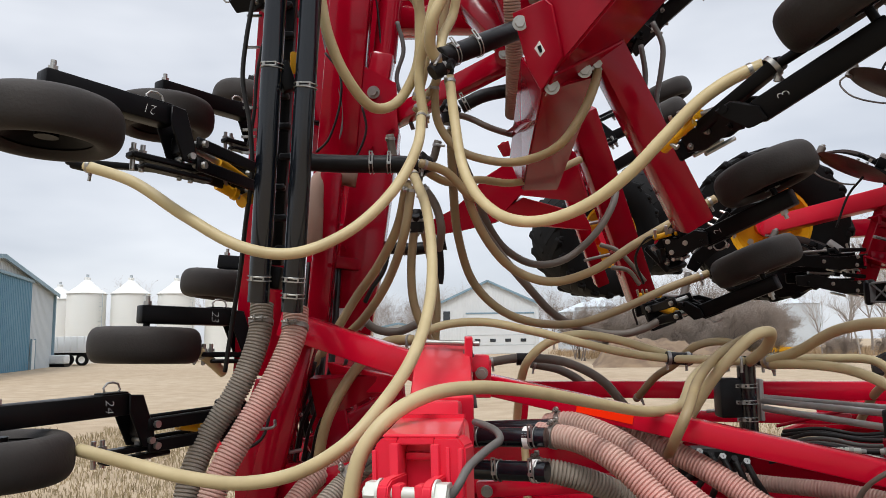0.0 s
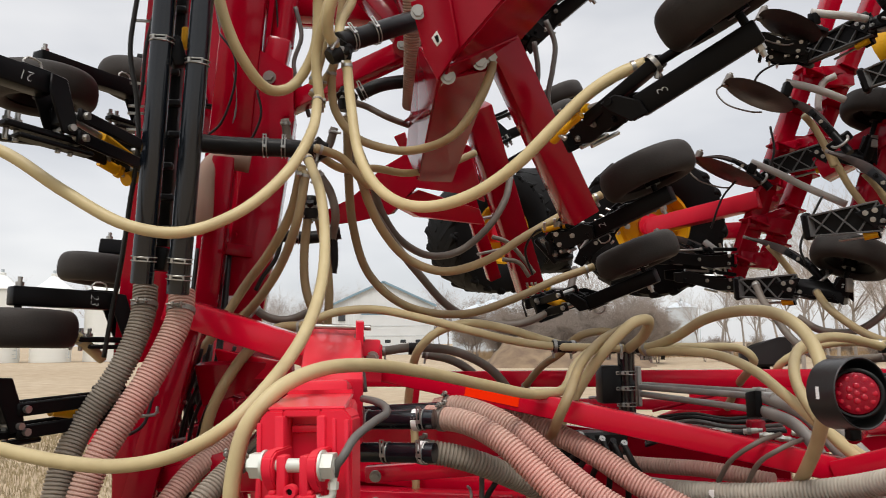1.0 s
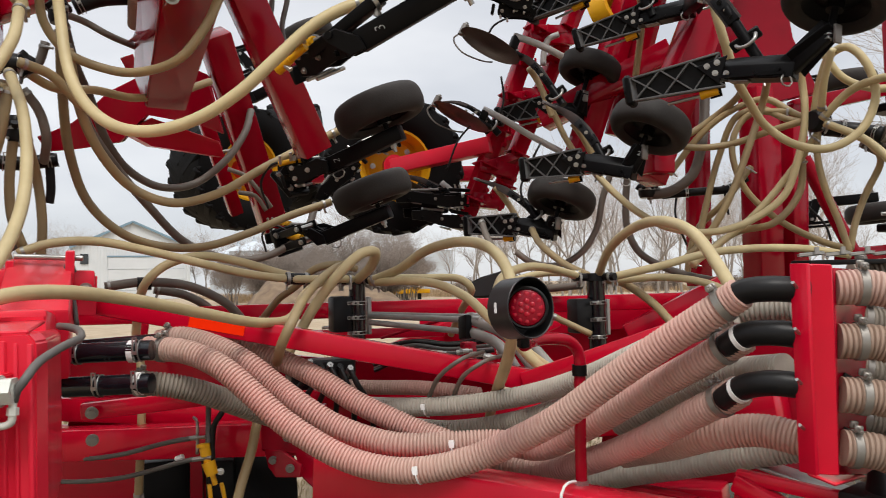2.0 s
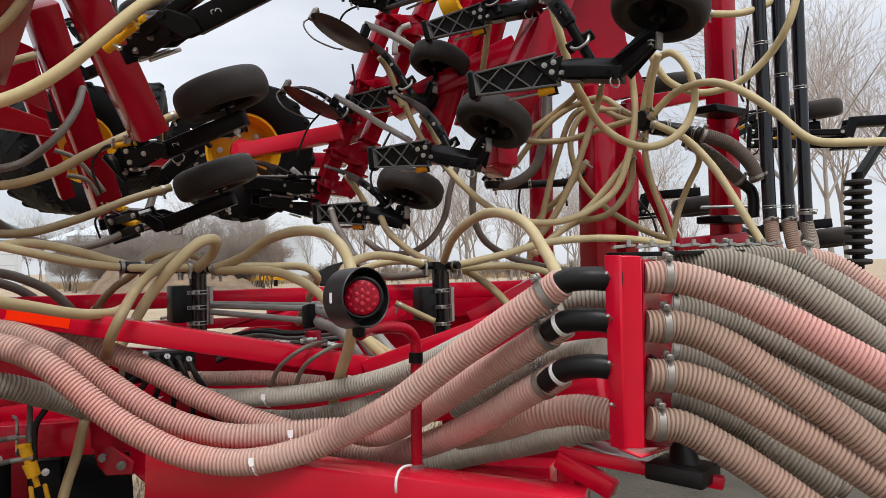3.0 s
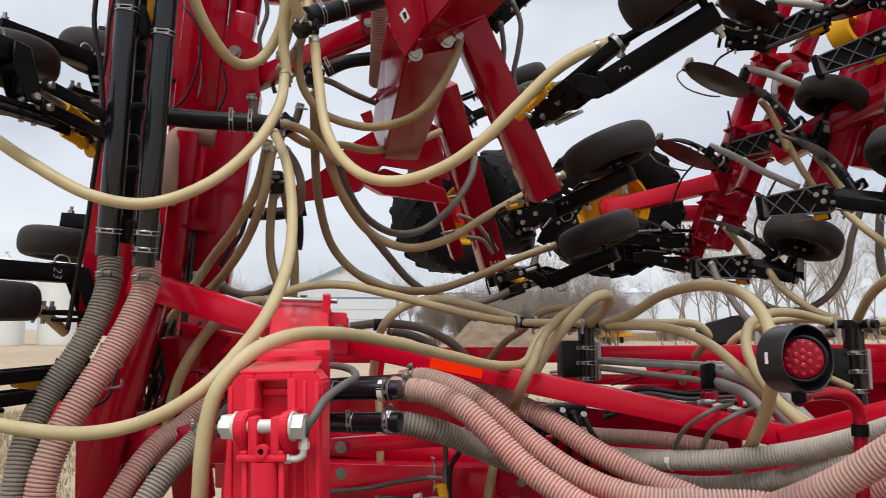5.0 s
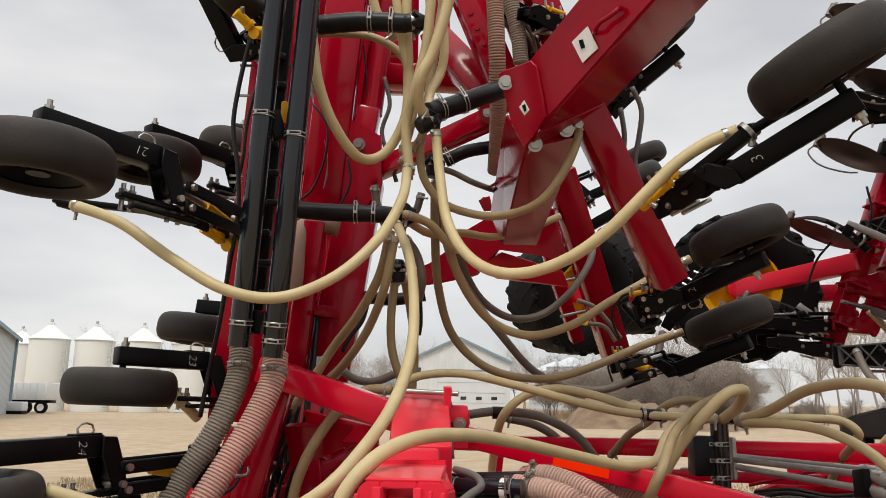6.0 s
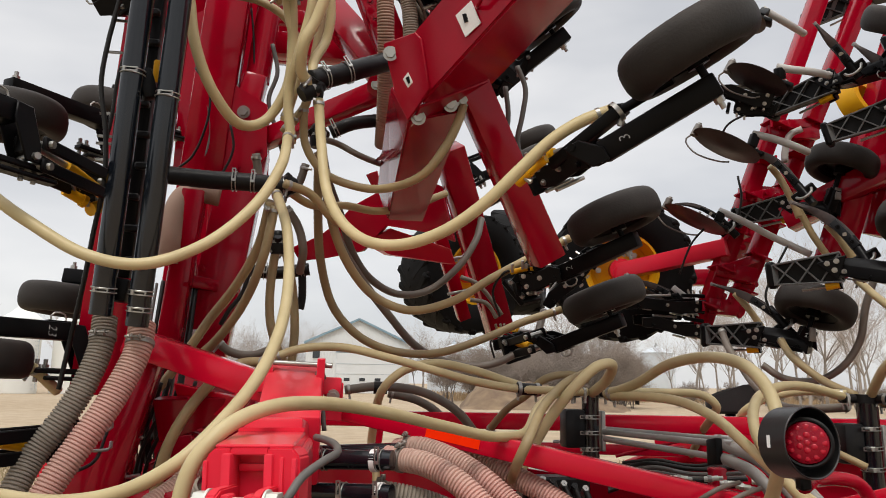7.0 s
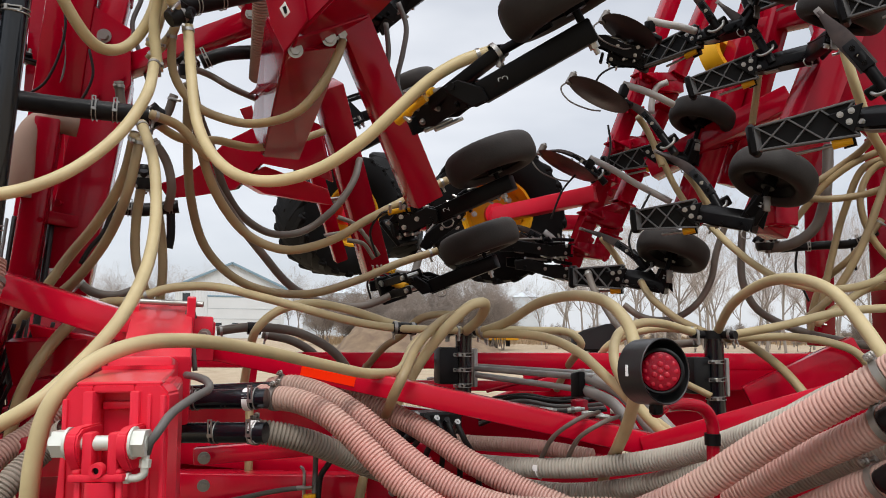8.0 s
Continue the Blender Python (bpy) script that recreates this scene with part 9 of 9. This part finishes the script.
for a, b in (((4.546, 2.993, 1.858), (4.807, 2.817, 1.860)), ((4.546, 2.995, 1.791), (4.807, 2.819, 1.793)), ((4.567, 2.953, 2.509), (4.772, 2.814, 2.512))):
    part("u_bolt", cyl_bm(a, b, 0.012, segs=10), STEEL, rw)
part("clamp_plate", add_box(bmesh.new(), Matrix.Translation((4.632, 2.877, 1.767)), (0.34, 0.2, 0.05), 0.008), BLACK, rw)
part("clamp_plate", add_box(bmesh.new(), Matrix.Translation((4.597, 2.874, 2.483)), (0.34, 0.2, 0.05), 0.008), BLACK, rw)
part("rim_guard", lathe_bm([(0.10, -0.06), (0.16, -0.06), (0.17, 0.0), (0.16, 0.06), (0.10, 0.06), (0.09, 0)], pose(*(3.263, 3.947, 3.244), 70, 10, 20), 32), YELLOW, rw, "yellow hub ring")

# notched packer roller at the edge of the yard side
roller = thing("packer_roller", (4.953, 2.189, 1.477), "black notched packer roller standing on edge", "roller")
for k in range(9):
    c = V((4.957, 2.168, 1.961)).lerp(V((4.965, 2.181, 1.477)), k / 8)
    part("ring", lathe_bm([(0.03, -0.022), (0.075, -0.014), (0.08, 0), (0.075, 0.014), (0.03, 0.022)], Matrix.Translation(c), 28), RUBBER, roller)
part("shaft", cyl_bm((4.957, 2.165, 2.023), (4.965, 2.183, 1.408), 0.035), BLACK, roller)
part("hanger", beam_bm((4.957, 2.167, 1.988), (5.581, 2.211, 2.416), 0.05, 0.05), BLACK, roller)

valve = thing("valve_block", (1.026, 3.003, 1.103), "black hydraulic valve block with hose fittings under the arm", "valve block")
part("valve_body", add_box(bmesh.new(), Matrix.Translation((1.044, 3.112, 1.112)), (0.28, 0.12, 0.12), 0.01), PLASTIC, valve)
for k in range(6):
    c = V((0.921, 3.037, 1.142)).lerp(V((1.095, 2.920, 1.112)), k / 5)
    part("fitting", cyl_bm(c, c + Vector((0.0, -0.06, 0.045)), 0.013, segs=6), STEEL if k % 2 else PLASTIC, valve)
    tube_part("valve_hose", [c + Vector((0, -0.05, 0.04)), c + Vector((0.02, -0.08, -0.02)), c + Vector((0.03 * (k - 2), -0.04, -0.12)), c + Vector((0.05 * (k - 2), 0.1, -0.3))], 0.012, CABLE, valve)
coupler = thing("hose_coupler", (1.440, 2.769, 1.173), "row of zinc hydraulic couplers on the frame", "coupler")
for k in range(4):
    c = V((1.395, 2.802, 1.188)).lerp(V((1.505, 2.722, 1.174)), k / 3)
    part("coupler_body", cyl_bm(c, c + Vector((0.045, -0.015, -0.006)), 0.012, segs=6), STEEL, coupler)

# mudguard behind the draw frame
fender = thing("mudguard", (2.570, 4.400, 1.379), "curved black plastic mudguard behind the draw frame", "mudguard")
part("guard_panel", plate_bm([(2.427, 4.422, 1.379), (2.422, 4.426, 1.472), (2.498, 4.385, 1.516), (2.616, 4.318, 1.554), (2.694, 4.271, 1.565), (2.681, 4.279, 1.461), (2.661, 4.289, 1.383)], 0.14, bevel=0.015), GUARD, fender)
part("guard_stay", beam_bm((2.571, 4.401, 1.423), (2.543, 4.354, 1.281), 0.05, 0.05, (0, 1, 0)), BLACK, fender)

# ground wheel under the tongue
cw = thing("castor_wheel", (0.792, 3.602, 0.517), "black tyre of the drill frame under the tongue", "wheel")
cwc = V((0.840, 3.814, 0.405))
part("tyre", lathe_bm([(0.2, -0.16), (0.34, -0.19), (0.43, -0.17), (0.455, -0.1), (0.46, 0), (0.455, 0.1), (0.43, 0.17), (0.34, 0.19), (0.2, 0.16)], Matrix.Translation((cwc.x, cwc.y, 0.46)) @ Matrix.Rotation(radians(90), 4, "Y"), 48), TYRE, cw)
part("axle_leg", beam_bm((cwc.x, cwc.y, 0.46), (cwc.x, cwc.y, 1.0), 0.1, 0.1, (0, 1, 0)), RED, cw)


# ---- cables and small hydraulics ----
def cable(points, r=0.006, mat=None, label="thin black hydraulic cable", name="cable"):
    ob = sweep(name, points, r, mat or CABLE, 8, 0.02)
    return tagged(ob, label, "cable", "cables")


cable([(-0.672, 2.687, 2.894), (-0.708, 2.709, 2.708), (-0.723, 2.728, 2.564), (-0.699, 2.747, 2.399), (-0.693, 2.768, 2.234), (-0.720, 2.792, 2.028), (-0.741, 2.813, 1.863), (-0.790, 2.888, 1.658), (-0.817, 2.908, 1.491)], 0.009)
cable([(-0.649, 2.755, 2.749), (-0.682, 2.774, 2.602), (-0.695, 2.791, 2.455), (-0.718, 2.806, 2.330)], 0.007)
cable([(-0.557, 3.570, 2.993), (-0.490, 3.578, 2.897), (-0.486, 3.594, 2.759), (-0.550, 3.621, 2.571), (-0.607, 3.631, 2.517)], 0.006)
cable([(-0.381, 3.593, 2.730), (-0.362, 3.606, 2.620), (-0.400, 3.619, 2.512), (-0.452, 3.640, 2.440)], 0.006)
cable([(-0.258, 3.673, 2.046), (-0.288, 3.686, 1.937), (-0.344, 3.696, 1.857), (-0.379, 3.705, 1.789)], 0.011)
cable([(0.833, 2.875, 2.825), (0.871, 2.886, 2.735), (0.862, 2.899, 2.625), (0.844, 2.912, 2.515), (0.865, 2.922, 2.437)], 0.011, CABLE_GREY, "grey hydraulic hose on the boom")
cable([(0.786, 2.886, 2.737), (0.802, 2.899, 2.626), (0.795, 2.915, 2.494), (0.824, 2.927, 2.394)], 0.011, CABLE_GREY, "grey hydraulic hose on the boom")
cable([(0.738, 3.573, 2.040), (0.817, 3.576, 2.012), (0.896, 3.586, 1.931), (0.948, 3.594, 1.863)], 0.011, HOSE_DARK, "brown-grey hydraulic hose on the boom")
cable([(0.789, 3.586, 1.933), (0.869, 3.588, 1.918), (0.921, 3.596, 1.851)], 0.011, HOSE_DARK, "brown-grey hydraulic hose on the boom")
cable([(0.101, 2.645, 1.543), (0.087, 2.641, 1.582), (0.074, 2.648, 1.524), (0.096, 2.655, 1.466), (0.109, 2.646, 1.371)], 0.008, CABLE_GREY, "grey hydraulic hose at the hinge")
cable([(1.242, 2.424, 1.080), (1.241, 2.323, 1.168), (1.287, 2.263, 1.223), (1.450, 2.392, 1.234)], 0.008, HOSE_DARK, "grey hydraulic hose over the draw frame")
cable([(1.312, 2.373, 1.077), (1.308, 2.274, 1.168), (1.346, 2.222, 1.212), (1.502, 2.358, 1.219)], 0.008, HOSE_DARK, "grey hydraulic hose over the draw frame")
for k in range(7):
    cable([(1.298, 3.119, 1.172), (1.397, 2.923, 1.225), (1.510, 2.840, 1.209), (1.664, 2.731, 1.223)] if k == 0 else [tuple(V(q) + Vector((0.012 * k, 0.03 * k, -0.012 * k + 0.02 * math.sin(k * 2.1)))) for q in [(1.288, 3.126, 1.163), (1.378, 2.937, 1.231), (1.529, 2.826, 1.219), (1.684, 2.717, 1.237)]], 0.008, CABLE if k % 3 else CABLE_GREY, "cables bundled along the frame")
for k in range(5):
    cable([tuple(V(q) + Vector((0.03 * k, 0.02 * k, 0.015 * math.sin(k * 1.7)))) for q in [(-0.537, 3.248, 1.520), (-0.574, 3.268, 1.380), (-0.634, 3.289, 1.239), (-0.671, 3.310, 1.074), (-0.732, 3.332, 0.910)]], 0.008, CABLE, "black cables hanging behind the mast foot")
for k in range(5):
    cable([tuple(V(q) + Vector((0.02 * k, 0.03 * k, 0.012 * math.sin(k * 1.3)))) for q in [(1.486, 3.475, 1.170), (1.609, 3.369, 1.193), (1.721, 3.267, 1.179), (1.848, 3.161, 1.203)]], 0.009, CABLE, "black cables lying along the frame")
for pts in ([(2.689, 4.135, 3.232), (2.551, 4.231, 3.161), (2.505, 4.266, 3.050)], [(2.592, 4.216, 2.826), (2.605, 4.213, 2.678), (2.568, 4.244, 2.512)], [(2.297, 4.446, 2.233), (2.357, 4.395, 2.419), (2.422, 4.345, 2.513)], [(2.588, 3.755, 2.308), (2.532, 3.798, 2.172), (2.490, 3.832, 2.037), (2.514, 3.820, 1.935)],
            [(4.673, 2.807, 2.896), (4.689, 2.804, 2.674), (4.735, 2.778, 2.543)], [(4.755, 2.745, 3.044), (4.725, 2.776, 2.747), (4.757, 2.764, 2.524), (4.739, 2.784, 2.302)], [(4.119, 2.271, 2.715), (4.215, 2.404, 2.566), (4.389, 2.533, 2.443), (4.781, 2.873, 2.395)],
            [(3.375, 3.477, 2.009), (3.366, 3.488, 1.867), (3.420, 3.458, 1.688)], [(3.524, 3.254, 2.029), (3.548, 3.245, 1.854)], [(3.835, 2.930, 1.874), (3.906, 2.885, 1.771), (3.934, 2.870, 1.667)], [(2.937, 3.405, 2.115), (3.006, 3.357, 2.181), (3.013, 3.347, 2.315)]):
    cable(pts, 0.007)
lock = thing("yellow_ram", (0.536, 2.870, 0.895), "yellow hydraulic lock ram on the tongue", "hydraulic cylinder")
part("head", cyl_bm((0.529, 2.874, 0.909), (0.538, 2.869, 0.866), 0.020, segs=18), YELLOW, lock)
part("head_collar", cyl_bm((0.528, 2.875, 0.911), (0.529, 2.874, 0.900), 0.025, segs=8), YELLOW, lock)
part("barrel", cyl_bm((0.536, 2.871, 0.866), (0.544, 2.866, 0.836), 0.013, segs=16), YELLOW, lock)
part("gland", cyl_bm((0.544, 2.866, 0.844), (0.558, 2.858, 0.797), 0.025, 0.022, segs=20), YELLOW, lock)
part("rod", cyl_bm((0.558, 2.858, 0.797), (0.567, 2.852, 0.761), 0.010, segs=12), YELLOW, lock)
for s in (-0.022, 0.022):
    part("clevis", beam_bm(V((0.567, 2.852, 0.765)) + Vector((s, 0, 0)), V((0.578, 2.848, 0.688)) + Vector((s * 1.15, 0, 0)), 0.014, 0.03, (0, 1, 0), 0.004), YELLOW, lock)
part("fitting", cyl_bm((0.485, 2.903, 0.930), (0.511, 2.885, 0.933), 0.009, segs=8), STEEL, lock)
part("fitting", cyl_bm((0.511, 2.885, 0.933), (0.536, 2.869, 0.935), 0.007, segs=6), STEEL, lock)
part("fitting", cyl_bm((0.489, 2.878, 0.856), (0.554, 2.859, 0.862), 0.009, segs=8), STEEL, lock)
part("fitting", cyl_bm((0.444, 2.982, 0.841), (0.467, 2.966, 0.851), 0.012, segs=8), WHITE, lock)
part("feed_tube", cyl_bm((0.545, 2.875, 0.913), (0.552, 2.902, 1.054), 0.010, segs=12), CABLE_GREY, lock)
tube_part("feed_hose", [(0.562, 2.878, 0.835), (0.560, 2.877, 0.910), (0.566, 2.871, 0.974), (0.589, 2.854, 1.017), (0.619, 2.882, 1.050)], 0.011, CABLE, lock)
tube_part("feed_hose", [(0.488, 2.901, 0.930), (0.443, 2.932, 0.921), (0.380, 3.023, 0.894), (0.249, 3.174, 0.842), (0.042, 3.436, 0.795), (-0.216, 3.731, 0.795)], 0.009, CABLE_GREY, lock)
tube_part("feed_hose", [(0.493, 2.876, 0.858), (0.443, 2.934, 0.838), (0.381, 3.026, 0.804), (0.250, 3.176, 0.752), (0.042, 3.438, 0.706), (-0.216, 3.734, 0.707)], 0.009, CABLE_GREY, lock)
tube_part("hook", [(0.503, 2.937, 0.999), (0.510, 2.908, 0.991), (0.512, 2.909, 0.931), (0.511, 2.912, 0.867)], 0.006, STEEL, lock, "bent steel hook")
part("bolt_head", bolt_bm((0.650, 3.269, 0.710), TO_CAM, 0.010), WHITE, lock)

# black lines and hoses among the mast's feet
for k in range(9):
    q = [tuple(V(p) + Vector((0.022 * k - 0.08, 0.03 * (k % 4), 0.02 * math.sin(k * 2.3)))) for p in [(-0.607, 3.745, 1.977), (-0.603, 3.626, 1.723), (-0.609, 3.552, 1.513), (-0.613, 3.521, 1.362), (-0.595, 3.541, 1.184), (-0.628, 3.514, 1.015), (-0.680, 3.538, 0.841)]]
    cable(q, 0.007 + 0.003 * (k % 3), CABLE if k % 3 else CABLE_GREY, "black hydraulic lines bundled at the mast foot")
for k in range(6):
    q = [tuple(V(p) + Vector((0.03 * math.sin(k * 1.9), 0.04 * k, 0.025 * math.cos(k * 1.3)))) for p in [(-0.503, 3.660, 1.377), (-0.592, 3.573, 1.333), (-0.644, 3.589, 1.230), (-0.608, 3.601, 1.102), (-0.444, 3.594, 1.058), (-0.281, 3.483, 1.108)]]
    cable(q, 0.009, CABLE, "black hydraulic lines looped at the mast foot")
cable([(-0.604, 3.694, 3.235), (-0.566, 3.715, 3.035), (-0.519, 3.711, 2.886), (-0.493, 3.726, 2.744), (-0.513, 3.744, 2.604), (-0.590, 3.780, 2.511)], 0.010, CABLE_GREY, "grey hydraulic hose on the mast panel")
cable([(-0.332, 3.714, 3.393), (-0.312, 3.735, 3.220), (-0.305, 3.759, 3.019), (-0.338, 3.731, 2.831)], 0.005)
cable([(-0.219, 3.735, 3.218), (-0.188, 3.752, 3.074), (-0.225, 3.769, 2.931), (-0.182, 3.786, 2.786), (-0.144, 3.800, 2.671)], 0.011, CABLE_GREY, "grey hydraulic hose beside the fold ram")
shank2 = thing("opener_shank", (-0.924, 2.570, 2.192), "black opener bar with the cream hose pushed on", "opener", "opener shanks")
part("shank_bar", beam_bm((-1.255, 2.525, 2.213), (-0.905, 2.571, 2.187), 0.03, 0.022, (0, 0, 1), 0.005), BLACK, shank2)
part("hose_spigot", cyl_bm((-1.231, 2.517, 2.206), (-1.156, 2.519, 2.187), 0.019, segs=14), BLACK, shank2)
part("hose_clip", band_bm((-1.175, 2.518, 2.195), (1, 0.1, -0.1), 0.0225, 0.012), STEEL, shank2)

for k in range(8):
    q = [tuple(V(p) + Vector((0.05 * math.sin(k * 1.7), 0.05 * (k % 3), 0.04 * math.cos(k * 2.1)))) for p in [(0.324, 3.339, 3.629), (0.366, 3.321, 3.442), (0.458, 3.291, 3.287), (0.524, 3.363, 3.152), (0.495, 3.539, 3.050), (0.550, 3.672, 2.862)]]
    cable(q, 0.008 + 0.002 * (k % 3), CABLE if k % 4 else HOSE_DARK, "black hydraulic lines tangled behind the boom")

# zinc couplers among the cables behind the frame arm
couplers = thing("coupler_row", (1.50, 2.75, 1.19), "row of zinc hydraulic couplers lying among the cables", "coupler")
for k in range(7):
    c = V((1.36, 2.80, 1.196)) + Vector((0.045 * k, -0.030 * k, 0.012 * math.sin(k * 2.4)))
    d = Vector((0.9, -0.35, 0.12 * math.cos(k * 1.9))).normalized()
    part("coupler_body", cyl_bm(c, c + d * 0.050, 0.010, segs=14), ZINC, couplers)
    part("coupler_nut", cyl_bm(c + d * 0.012, c + d * 0.026, 0.014, segs=6), STEEL, couplers)
    part("coupler_tip", cyl_bm(c + d * 0.050, c + d * 0.066, 0.007, segs=12), LINE, couplers)
